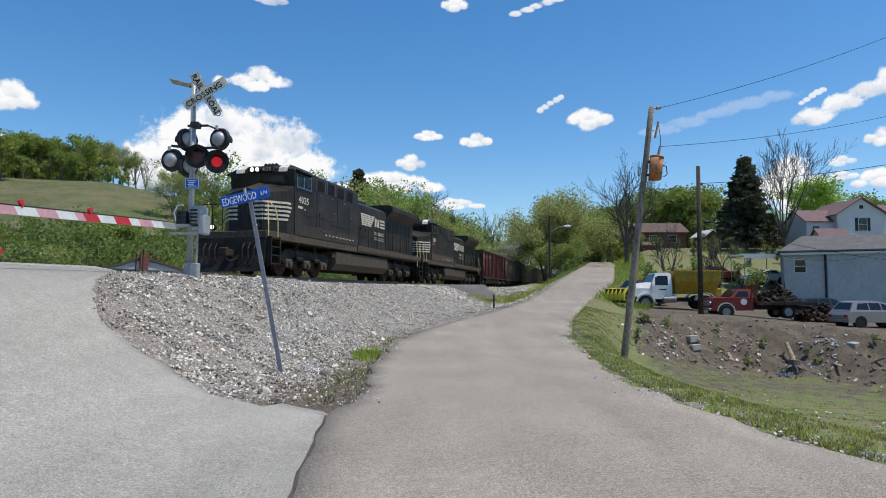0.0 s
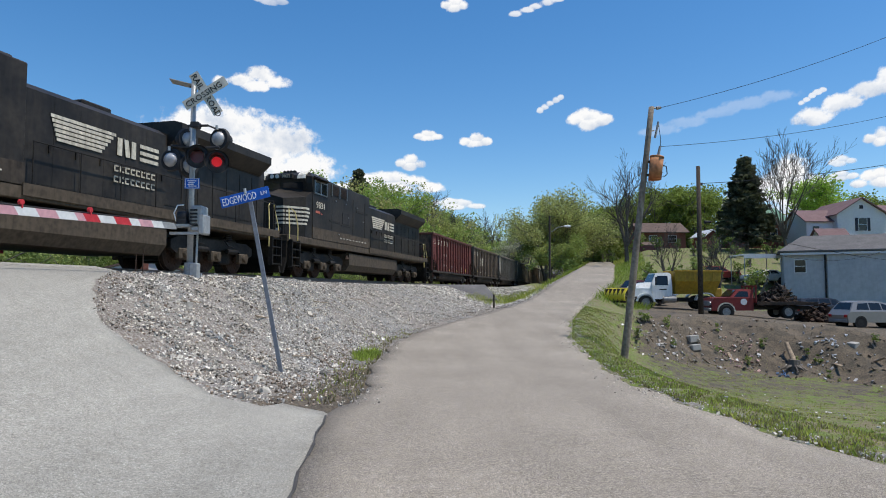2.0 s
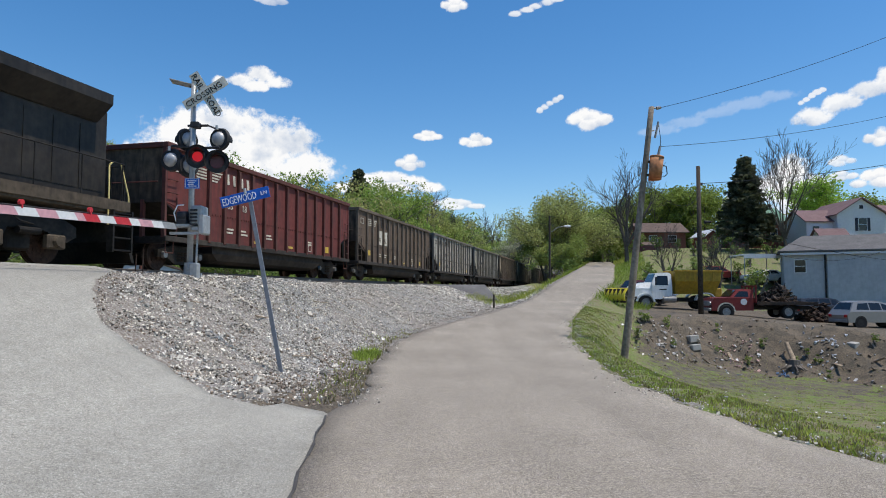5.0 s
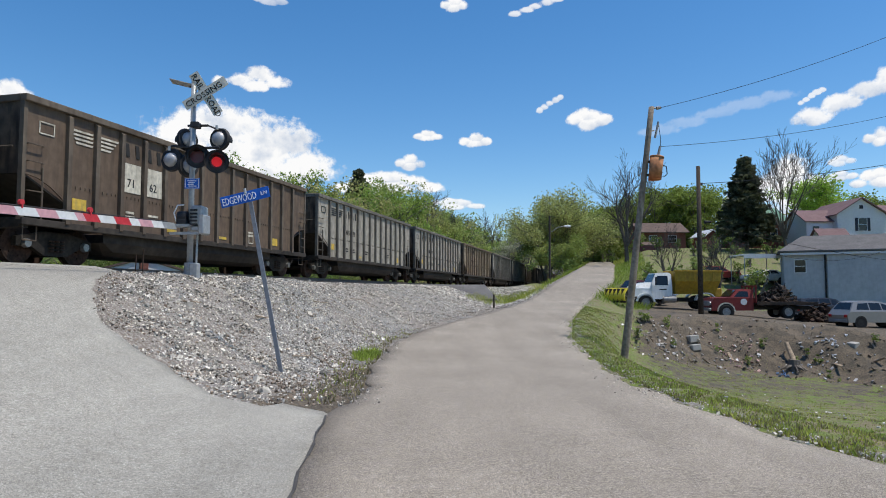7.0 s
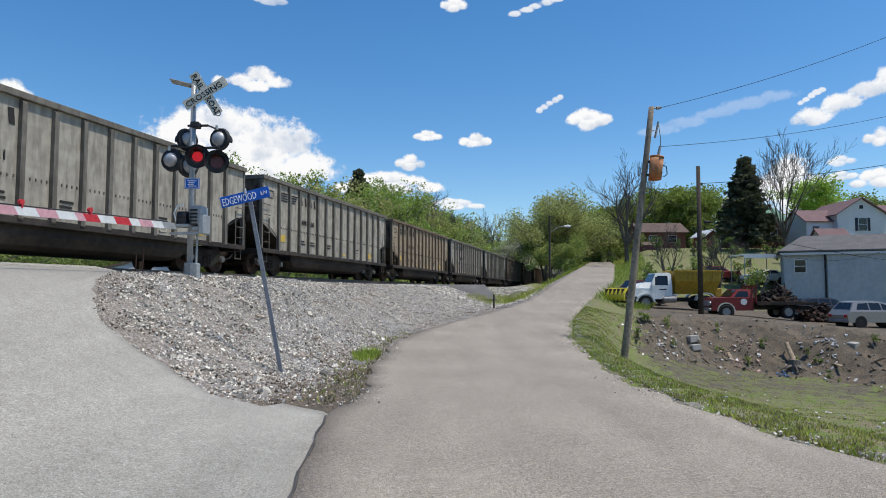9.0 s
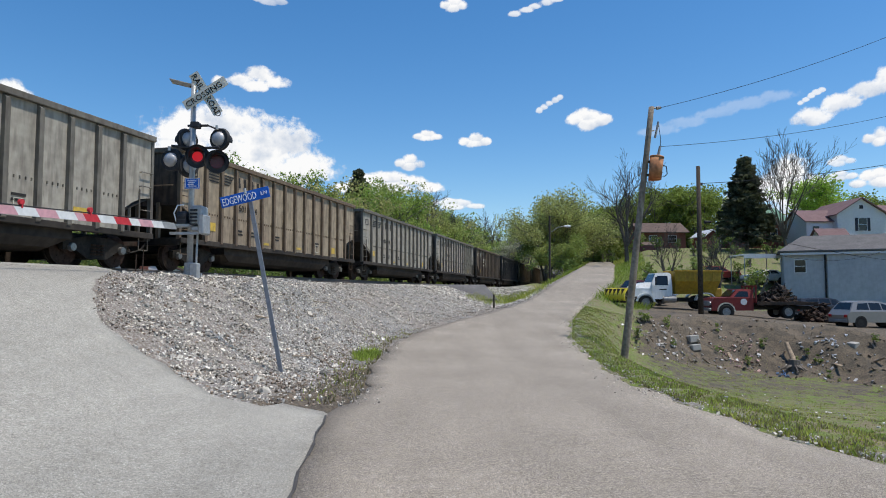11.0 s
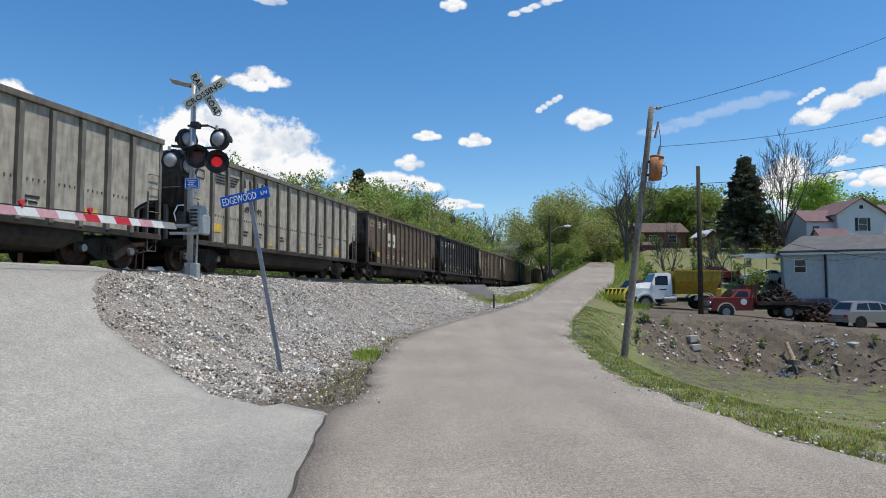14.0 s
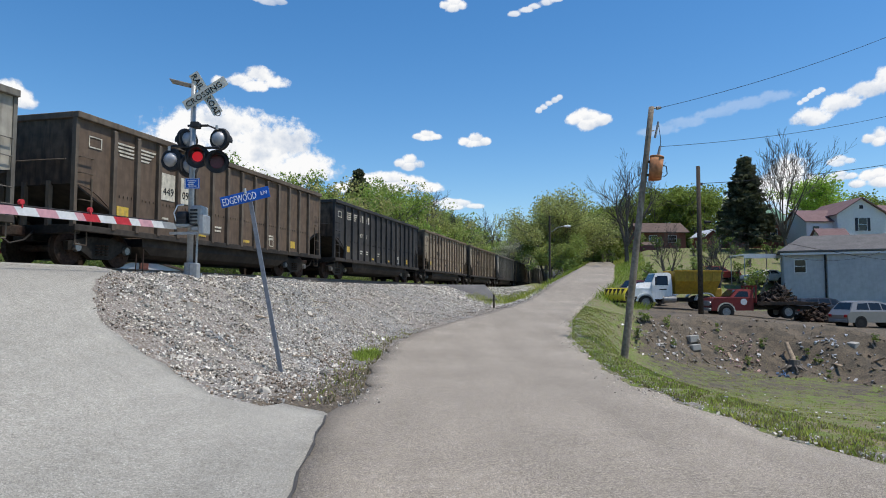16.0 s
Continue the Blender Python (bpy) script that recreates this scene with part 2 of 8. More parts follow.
def ground_material():
    """Grass, ballast gravel, bare dirt and woodland floor, blended by weights stored on the sheet and broken up by noise."""
    m = bpy.data.materials.new("ground cover")
    m.use_nodes = True
    n, l = m.node_tree.nodes, m.node_tree.links
    b = n["Principled BSDF"]
    b.inputs["Roughness"].default_value = 0.95
    tc = n.new("ShaderNodeTexCoord")

    def noise_(scale, detail=5):
        x = n.new("ShaderNodeTexNoise")
        x.inputs["Scale"].default_value, x.inputs["Detail"].default_value = scale, detail
        l.new(tc.outputs["Object"], x.inputs["Vector"])
        return x.outputs[0]

    def ramp(src, stops):
        r = n.new("ShaderNodeValToRGB")
        while len(r.color_ramp.elements) < len(stops):
            r.color_ramp.elements.new(0.5)
        for e, (p, c) in zip(r.color_ramp.elements, stops):
            e.position, e.color = p, (*c, 1)
        l.new(src, r.inputs[0])
        return r.outputs[0]

    def mix(f, a, c, kind="MIX"):
        x = n.new("ShaderNodeMix")
        x.data_type, x.blend_type = "RGBA", kind
        for k, v in ((0, f), (6, a), (7, c)):
            if isinstance(v, float):
                x.inputs[k].default_value = v
            else:
                l.new(v, x.inputs[k])
        return x.outputs[2]

    def weight(name, rough):
        a = n.new("ShaderNodeAttribute")
        a.attribute_name = name
        s1, s2 = n.new("ShaderNodeMath"), n.new("ShaderNodeMath")
        s1.operation, s2.operation = "MULTIPLY_ADD", "ADD"
        l.new(rough, s1.inputs[0])
        s1.inputs[1].default_value, s1.inputs[2].default_value = 1.2, -0.6
        l.new(a.outputs["Fac"], s2.inputs[0])
        l.new(s1.outputs[0], s2.inputs[1])
        return ramp(s2.outputs[0], [(0.4, (0, 0, 0)), (0.6, (1, 1, 1))])

    mid, fine, big = noise_(2.2), noise_(16), noise_(0.25)
    grass = mix(ramp(mid, [(0.4, (0, 0, 0)), (0.56, (1, 1, 1))]), ramp(fine, [(0.3, (0.08, 0.11, 0.018)), (0.7, (0.165, 0.22, 0.036))]), ramp(fine, [(0.3, (0.13, 0.11, 0.055)), (0.7, (0.23, 0.195, 0.105))]))
    # the darkest stop paints the shade between stones into the gravel
    gravel = ramp(noise_(26), [(0.3, (0.05, 0.046, 0.04)), (0.5, (0.2, 0.185, 0.165)), (0.68, (0.5, 0.48, 0.45))])
    gravel = mix(ramp(big, [(0.4, (0, 0, 0)), (0.6, (0.5, 0.5, 0.5))]), gravel, ramp(fine, [(0.3, (0.16, 0.12, 0.09)), (0.7, (0.3, 0.25, 0.2))]))
    dirt = mix(ramp(mid, [(0.4, (0, 0, 0)), (0.6, (1, 1, 1))]), ramp(fine, [(0.3, (0.085, 0.066, 0.048)), (0.7, (0.185, 0.142, 0.094))]), ramp(fine, [(0.3, (0.045, 0.038, 0.03)), (0.7, (0.125, 0.1, 0.068))]))
    wood = mix(ramp(big, [(0.4, (0, 0, 0)), (0.6, (1, 1, 1))]), ramp(mid, [(0.3, (0.05, 0.07, 0.02)), (0.7, (0.1, 0.12, 0.035))]), ramp(mid, [(0.3, (0.1, 0.085, 0.04)), (0.7, (0.17, 0.145, 0.07))]))
    c = mix(weight("wood", mid), grass, wood)
    c = mix(weight("dirt", mid), c, dirt)
    c = mix(weight("gravel", mid), c, gravel)
    l.new(c, b.inputs["Base Color"])
    bp = n.new("ShaderNodeBump")
    bp.inputs["Strength"].default_value, bp.inputs["Distance"].default_value = 0.9, 0.06
    l.new(fine, bp.inputs["Height"])
    l.new(bp.outputs[0], b.inputs["Normal"])
    return m


def spread(lo, hi, a, b, step, grow):
    v = list(np.arange(a, b + 1e-6, step))
    w, x = step, b
    while x < hi:
        w *= grow
        x += w
        v.append(x)
    w, x = step, a
    while x > lo:
        w *= grow
        x -= w
        v.insert(0, x)
    return np.array(v)


def ground_sheet():
    xs = spread(-1800, 1800, -14, 34, 0.28, 1.07)
    ys = spread(-700, 2600, -3, 60, 0.28, 1.06)
    X, Y = np.meshgrid(xs, ys)
    Z = ground_z(X, Y)
    s, q = UX * X + UY * Y, DC - (NX * X + NY * Y)
    lx, rx = np.interp(Y, YL, LEFT), np.interp(Y, YS, RIGHT)
    # keep the sheet just under the road surfaces
    under = (X > lx - 0.05) & (X < rx + 0.05) & (Y < 140) | (np.interp(q, QK, SK) - s > 0.0) & (q > -14) & (X < lx + 0.3)
    Z = Z - np.where(under, 0.06, 0.0)
    rough = np.random.RandomState(3).rand(*Z.shape) - 0.5
    near = np.exp(-np.hypot(X, Y) / 80)
    Z = Z + np.where(under, 0, rough * 0.07 * near)
    nx, ny = len(xs), len(ys)
    i = np.arange((ny - 1) * nx).reshape(ny - 1, nx)[:, :-1].ravel()
    me = bpy.data.meshes.new("ground")
    me.from_pydata(np.stack([X, Y, Z], -1).reshape(-1, 3).tolist(), [], np.stack([i, i + 1, i + nx + 1, i + nx], -1).tolist())
    me.polygons.foreach_set("use_smooth", [True] * len(i))
    onleft = (X < lx + 0.2).astype(float)
    r = X - rx
    bank = np.interp(X, [4, 8, 10, 15, 17.5, 22, 30, 90], [33, 33, 33.3, 35, 34, 31.5, 29, 22])
    gravel = onleft * smooth01(-6, -2.5, q) * (1 - smooth01(8.6, 10.5, q)) * (1 - smooth01(48, 60, s)) + onleft * 0.8 * smooth01(-4, -2.5, q) * (1 - smooth01(2.5, 4.5, q))
    gravel = np.maximum(gravel, 0.62 * smooth01(-0.1, 0.15, r) * (1 - smooth01(0.25, 0.7, r)) * (Y < 30))
    gravel = np.maximum(gravel, 0.8 * onleft * (1 - smooth01(0.2, 1.2, lx - X)) * (Y > 20) * (Y < 60))
    dirt = smooth01(1.5, 4.5, r) * smooth01(-3.6, -2.2, Y - bank) * (1 - smooth01(18, 30, Y - bank)) * 0.95
    dirt = np.maximum(dirt, 0.56 * smooth01(1.5, 4, r) * smooth01(-20, -5, Y - bank) * (Y < bank))
    dirt = np.maximum(dirt, 0.75 * onleft * smooth01(8.2, 9.4, q) * (Y > 6) * (1 - smooth01(1.2, 3.0, lx - X)) * (Y < 22))
    dirt = np.maximum(dirt, 0.9 * onleft * np.exp(-((s - 58) / 9) ** 2 - ((q - 6.5) / 2) ** 2))
    wood = smooth01(8, 16, -q) + smooth01(105, 130, Y)
    bearing = np.arctan2(X, Y)
    pasture = smooth01(-0.6, -0.5, bearing) * (1 - smooth01(-0.37, -0.33, bearing)) * smooth01(95, 105, np.hypot(X, Y))
    wood = wood * (1 - 0.36 * pasture)
    for name, w in (("gravel", gravel), ("dirt", dirt), ("wood", wood)):
        a = me.attributes.new(name, "FLOAT", "POINT")
        a.data.foreach_set("value", np.clip(w, 0, 1).ravel().astype(np.float32))
    return me


g = tagged(new("ground", ground_sheet()), "grassy ground with gravel embankment, dirt bank and wooded hills", "ground", kind="structure")
g.data.materials.append(ground_material())


def surface(rows, material, name, label, cat):
    """A road slab from rows of places, with a low edge at both sides."""
    bm = BM()
    vs = [[bm.verts.new(p) for p in row] for row in rows]
    for a, b in zip(vs, vs[1:]):
        for i in range(len(a) - 1):
            bm.faces.new((a[i], a[i + 1], b[i + 1], b[i]))
    low = []
    for k in (0, -1):
        low.append([bm.verts.new(v[k].co - Vector((0, 0, 0.12))) for v in vs])
        for i in range(len(vs) - 1):
            bm.faces.new((vs[i][k], vs[i + 1][k], low[-1][i + 1], low[-1][i]))
    return solid(name, bm, material, label, cat, kind="structure", smooth=True)


def wobble(a, k=0.0):
    return 0.07 * math.sin(a * 3.1 + k) + 0.05 * math.sin(a * 7.7 + 2 * k) + 0.03 * math.sin(a * 17 + k)


rows = []
for y in np.concatenate([np.arange(-14, 60, 0.4), np.arange(60, 141, 2.5)]):
    a, b = np.interp(y, YL, LEFT) + wobble(y), np.interp(y, YS, RIGHT) + wobble(y, 2)
    if y < 8.4:                                    # the seam to the crossing road
        a = np.interp(y, [-14, 0, 4.87, 6.13, 7.97, 8.4], [0.2, -0.6, -1.11, -1.25, -1.4, -1.45])
    rows.append([(x, y, float(np.interp(y, YZ, ROADZ)) + 0.014 + 0.01 * math.sin(x * 1.1 + y * 0.7)) for x in np.linspace(a, b, 13)])
surface(rows, M_asphalt, "road", "worn brown-grey asphalt lane climbing beside the railway", "road")
rows = []
for q in np.arange(-9, 18, 0.3):
    e = float(np.interp(q, QK, SK))
    e += wobble(q, 1) * (1 if q < 10 else 0)
    z = float(np.interp(q, QR, ZR))
    rows.append([(UX * s + NX * (DC - q), UY * s + NY * (DC - q), z + 0.004 + 0.01 * math.sin(s * 0.9 + q)) for s in [e - w for w in (0, 0.3, 0.8, 1.6, 3, 5, 8, 12, 18, 26, 38)]])
    drop, s = (0.12 if q < 10.2 else 0.02), e + 0.4
    rows[-1].insert(0, (UX * s + NX * (DC - q), UY * s + NY * (DC - q), z - drop))
surface(rows, M_asphalt2, "crossing_road", "pale grey asphalt ramp up to the level crossing", "road")
# seam between the two asphalts, and a crack across the ramp's crest
bm = BM()
for (xa, ya), (xb, yb) in zip([(-1.41 + 0.046 * i + 0.02 * math.sin(i * 2.3), 8.1 - 0.5 * i) for i in range(16)], [(-1.41 + 0.046 * i + 0.02 * math.sin(i * 2.3), 8.1 - 0.5 * i) for i in range(1, 17)]):
    w = 0.012 + 0.006 * math.sin(ya * 5)
    bm.faces.new([bm.verts.new(p) for p in ((xa - w, ya, 0.03), (xa + w, ya, 0.03), (xb + w, yb, 0.03), (xb - w, yb, 0.03))])
solid("seam", bm, M_tar, "dark tar seam between two asphalt surfaces", "seam", kind="structure")
bm = BM()
pts = [on_track(12.2 - 0.5 * i, 4.15 + 0.05 * math.sin(i * 1.7) - 0.02 * i) for i in range(40)]
for a, b in zip(pts, pts[1:]):
    za, zb = [float(np.interp(DC - (NX * p[0] + NY * p[1]), QR, ZR)) + 0.03 for p in (a, b)]
    bm.faces.new([bm.verts.new(p) for p in ((a[0], a[1], za), (b[0], b[1], zb), (b[0] + 0.035 * NX, b[1] + 0.035 * NY, zb), (a[0] + 0.035 * NX, a[1] + 0.035 * NY, za))])
solid("crack", bm, M_tar, "dark crack across the crossing ramp", "crack", kind="structure")

# rails on tie plates, wooden ties
M_railhead = mat("rail steel", (0.16, 0.13, 0.11), 0.5, metal=0.5, vary=0.3, scale=12, bump=0.1)
M_tie = mat("weathered tie wood", (0.12, 0.1, 0.085), 0.9, vary=0.4, scale=14, bump=0.4)
for q in (-0.755, 0.755):
    bm = BM()
    prism(bm, [(q - 0.075, -0.17), (q + 0.075, -0.17), (q + 0.03, -0.145), (q + 0.012, -0.05), (q + 0.037, -0.035), (q + 0.037, -0.004), (q + 0.03, 0), (q - 0.03, 0), (q - 0.037, -0.004), (q - 0.037, -0.035), (q - 0.012, -0.05), (q - 0.03, -0.145)], -160, 330, "x")
    solid("rail", bm, M_railhead, "long steel rail on the ballast bed", "rail", pose(*on_track(0), 0, 0, TRACK_TURN), "rails of the track")
track = thing("sleepers", "dark weathered wooden sleepers under the rails", "sleeper", m=pose(*on_track(0), 0, 0, TRACK_TURN), kind="structure")
tie_me = mesh_of("tie", box(BM(), -0.11, 0.11, -1.3, 1.3, -0.36, -0.165, 0.012), M_tie)
for i in range(150):
    t_ = new("tie", tie_me)
    t_.parent = track
    t_.matrix_basis = pose(10.5 + 0.53 * i, 0, 0, 0, 0, random.uniform(-0.8, 0.8))
bm = BM()
for i in range(100):
    x = 10.5 + 0.53 * (150 + i)
    box(bm, x - 0.11, x + 0.11, -1.3, 1.3, -0.36, -0.165)
tagged(part("far_ties", bm, M_tie, track), kind="stuff")


def stones(name, places, sizes, seed, material, label, cat):
    """Loose stones as joined geometry, each an uneven lump of its own."""
    rs = np.random.RandomState(seed)
    v0 = np.array([(x, y, z) for z in (-0.7, 0.7) for y in (-0.7, 0.7) for x in (-0.7, 0.7)])
    f0 = np.array([(0, 3, 1), (0, 2, 3), (4, 5, 7), (4, 7, 6), (0, 1, 5), (0, 5, 4), (2, 7, 3), (2, 6, 7), (0, 4, 6), (0, 6, 2), (1, 3, 7), (1, 7, 5)])
    n = len(places)
    lump = 1 + 0.75 * (rs.rand(n, len(v0), 3) - 0.5)
    sc = sizes[:, None, None] * (0.65 + 0.7 * rs.rand(n, 1, 3)) * np.array([1, 1, 0.75])
    p = v0[None] * lump * sc
    a, b = rs.rand(n) * 6.283, (rs.rand(n) - 0.5) * 2.6
    ca, sa, cb, sb = np.cos(a), np.sin(a), np.cos(b), np.sin(b)
    x, y, z = p[..., 0], p[..., 1], p[..., 2]
    y, z = y * cb[:, None] - z * sb[:, None], y * sb[:, None] + z * cb[:, None]
    x, y = x * ca[:, None] - y * sa[:, None], x * sa[:, None] + y * ca[:, None]
    P = np.stack([x, y, z], -1) + places[:, None]
    F = f0[None] + (np.arange(n) * len(v0))[:, None, None]
    me = bpy.data.meshes.new(name)
    me.from_pydata(P.reshape(-1, 3).tolist(), [], F.reshape(-1, 3).tolist())
    me.materials.append(material)
    return tagged(new(name, me), label, cat, kind="stuff")


M_stone = mat("ballast stone", (0.56, 0.52, 0.455), 0.9, vary=0.25, scale=9, bump=0.3, second=(0.43, 0.385, 0.32), per=0.62)
M_soilstone = mat("stained ballast stone", (0.29, 0.225, 0.17), 0.9, vary=0.3, scale=9, bump=0.3, second=(0.19, 0.145, 0.11), per=0.65)
M_rubble = mat("rubble", (0.2, 0.155, 0.11), 0.9, vary=0.35, scale=9, bump=0.3, second=(0.14, 0.105, 0.075), per=0.35)
rs = np.random.RandomState(11)


def scatter(n, s_rng, q_rng, power):
    s = s_rng[0] + (s_rng[1] - s_rng[0]) * rs.rand(n) ** power
    q = q_rng[0] + (q_rng[1] - q_rng[0]) * rs.rand(n)
    x, y = UX * s + NX * (DC - q), UY * s + NY * (DC - q)
    lx = np.interp(y, YL, LEFT)
    ok = (x < lx - 0.05 - 0.5 * rs.rand(n) ** 3) & (s > np.interp(q, QK, SK) + 0.02 + 0.25 * rs.rand(n) ** 2) & ~((np.abs(q) < 0.9) & (s < 0))
    ok &= (rs.rand(n) < 1 - 0.75 * smooth01(8.4, 10.4, q))
    x, y = x[ok], y[ok]
    return x, y


x, y = scatter(118000, (7, 46), (0.9, 10.6), 1.5)
q, s_ = DC - (NX * x + NY * y), UX * x + UY * y
edge = np.minimum(s_ - np.interp(q, QK, SK), np.interp(y, YL, LEFT) - x)        # metres from the asphalt
size = (0.01 + 0.02 * rs.rand(len(x)) ** 1.8) * (0.6 + 0.4 * smooth01(0.1, 0.9, edge))
z = ground_z(x, y) + size * 0.45
old = rs.rand(len(x)) < 0.1 + 0.45 * smooth01(6.6, 9.4, q) * (0.5 + 0.5 * np.sin(x * 2.3 + np.sin(y * 1.9))) + 0.4 * (1 - smooth01(0.15, 0.9, edge))
stones("ballast", np.stack([x, y, z], -1)[~old], size[~old], 5, M_stone, "loose pale grey ballast stones on the embankment", "gravel")
stones("ballast", np.stack([x, y, z], -1)[old], size[old], 15, M_soilstone, "brown soil-stained stones in the embankment's foot", "gravel")
x, y = scatter(9000, (38, 80), (0.9, 9.5), 1.2)
size = 0.035 + 0.05 * rs.rand(len(x)) ** 2
stones("ballast", np.stack([x, y, ground_z(x, y) + size * 0.3], -1), size, 8, M_stone, "pale ballast stones further along the track", "gravel")
x, y = scatter(260, (8, 45), (2.6, 10), 1.5)
size = 0.035 + 0.055 * rs.rand(len(x)) ** 3
stones("ballast", np.stack([x, y, ground_z(x, y) + size * 0.3], -1), size, 6, M_stone, "larger broken stones lying on the ballast slope", "gravel")
# stones spilled on the lane edges
n = 2600
y = 5 + 40 * rs.rand(n) ** 1.6
side = rs.rand(n) < 0.6
x = np.where(side, np.interp(y, YS, RIGHT) + 0.25 * rs.randn(n) + 0.1, np.interp(y, YL, LEFT) - 0.1 + 0.2 * rs.randn(n))
ok = (y > 8.8) | side
x, y = x[ok], y[ok]
size = 0.007 + 0.014 * rs.rand(len(x)) ** 2
stones("gravel", np.stack([x, y, ground_z(x, y) + 0.01], -1), size, 7, M_stone, "small stones along the lane's edges", "gravel")
# ---- railway vehicles: x runs back from the front end, y away from the lane, z from the rail head ----
M_loco = mat("dusty black paint", (0.02, 0.017, 0.0145), 0.5, vary=0.3, scale=6, bump=0.08, second=(0.034, 0.028, 0.022), dirt=((0.085, 0.066, 0.046), 0.2))
M_lower = mat("brown road dust on black", (0.085, 0.065, 0.045), 0.75, vary=0.35, scale=7, bump=0.1, second=(0.06, 0.047, 0.034), dirt=((0.17, 0.13, 0.09), 0.3))
M_skirt = mat("light road dust on black", (0.048, 0.038, 0.029), 0.7, vary=0.35, scale=7, bump=0.1, second=(0.034, 0.028, 0.022), dirt=((0.11, 0.085, 0.06), 0.3))
# base colour darkened to carry the deep shade under the train
M_under = mat("greasy shade-dark steel", (0.014, 0.0125, 0.011), 0.6, metal=0.2, vary=0.4, scale=12, bump=0.2, second=(0.03, 0.025, 0.02))
M_steel = mat("worn bright steel", (0.3, 0.29, 0.28), 0.35, metal=0.8, vary=0.2, scale=20, bump=0.1)
# rust also darkened, for the shade on the wheels
M_rust = mat("rusty steel", (0.06, 0.034, 0.024), 0.85, vary=0.4, scale=15, bump=0.3, second=(0.035, 0.026, 0.02))
M_white = mat("dusty white paint", (0.72, 0.68, 0.58), 0.6, vary=0.12, scale=10, bump=0.05, dirt=((0.35, 0.3, 0.22), 0.5))
M_cream = mat("faded cream stencil", (0.62, 0.57, 0.46), 0.7, vary=0.2, scale=9, bump=0.05, dirt=((0.2, 0.17, 0.12), 0.7))
M_yellow = mat("yellow paint", (0.62, 0.42, 0.06), 0.6, vary=0.25, scale=9, bump=0.1, dirt=((0.25, 0.18, 0.07), 0.5))
M_tape = mat("yellow reflective tape", (0.6, 0.4, 0.05), 0.4, vary=0.25, scale=9, bump=0.0, dirt=((0.3, 0.22, 0.1), 0.6))
M_handrail = mat("pale yellow handrail", (0.68, 0.55, 0.22), 0.6, vary=0.15, scale=9, bump=0.05)
M_glass = mat("dark window glass", (0.012, 0.015, 0.018), 0.06, vary=0.1, scale=2, bump=0.0)
M_redplate = mat("faded red plate", (0.42, 0.12, 0.08), 0.6, vary=0.2, scale=9, bump=0.0)
M_ink = mat("black stencil", (0.03, 0.028, 0.026), 0.7, vary=0.2, scale=9, bump=0.0)
M_headlamp = glow("headlamp glow", (1.0, 0.93, 0.8), 1.3)
M_lens = mat("unlit lamp lens", (0.5, 0.5, 0.48), 0.15, vary=0.1, scale=30, bump=0.1)


def text_mesh(s, height, depth=0.006, material=None):
    """Letters as a mesh in the xz plane, facing -y, from the built-in font."""
    c = bpy.data.curves.new("letters", "FONT")
    c.body, c.size, c.extrude, c.resolution_u = s, height / 0.72, depth, 2
    ob = bpy.data.objects.new("letters", c)
    scene.collection.objects.link(ob)
    dg = bpy.context.evaluated_depsgraph_get()
    me = bpy.data.meshes.new_from_object(ob.evaluated_get(dg))
    bpy.data.objects.remove(ob)
    me.transform(pose(0, 0, 0, 90, 0, 0))
    me.materials.clear()
    me.materials.append(material)
    return me


def letters(s, height, material, parent, x, y, z, rz=0, name="lettering", label="", stretch=1.0, ry=0):
    ob = part(name, text_mesh(s, height, 0.006, material), None, parent, label)
    ob.matrix_basis = pose(x, y, z, 0, ry, rz) @ Matrix.Diagonal((stretch, 1, 1, 1))
    return ob


def plate(bm, x0, x1, y, z0, z1, t=0.012):
    return box(bm, x0, x1, y - t, y + t, z0, z1)


WHEELS = []


def wheelset(parent, x, r):
    bm = BM()
    tube(bm, (0, -0.8, 0), (0, 0.8, 0), 0.09, seg=10)
    for sy in (-1, 1):
        tube(bm, (0, sy * 0.68, 0), (0, sy * 0.82, 0), r, r, 28)
        tube(bm, (0, sy * 0.82, 0), (0, sy * 0.835, 0), r * 0.96, r * 0.86, 28)
        tube(bm, (0, sy * 0.64, 0), (0, sy * 0.68, 0), r + 0.025, r + 0.025, 28)
        for i in range(6):
            a = i * math.pi / 3
            tube(bm, (r * 0.6 * math.cos(a), sy * 0.83, r * 0.6 * math.sin(a)), (r * 0.6 * math.cos(a), sy * 0.85, r * 0.6 * math.sin(a)), 0.05, seg=6)
        tube(bm, (0, sy * 0.83, 0), (0, sy * 0.9, 0), 0.14, 0.12, 12)
    w = part("wheelset", bm, M_rust, parent, "turning steel wheels and axle")
    w.location = (x, 0, r)
    WHEELS.append((w, x, r))
    return w


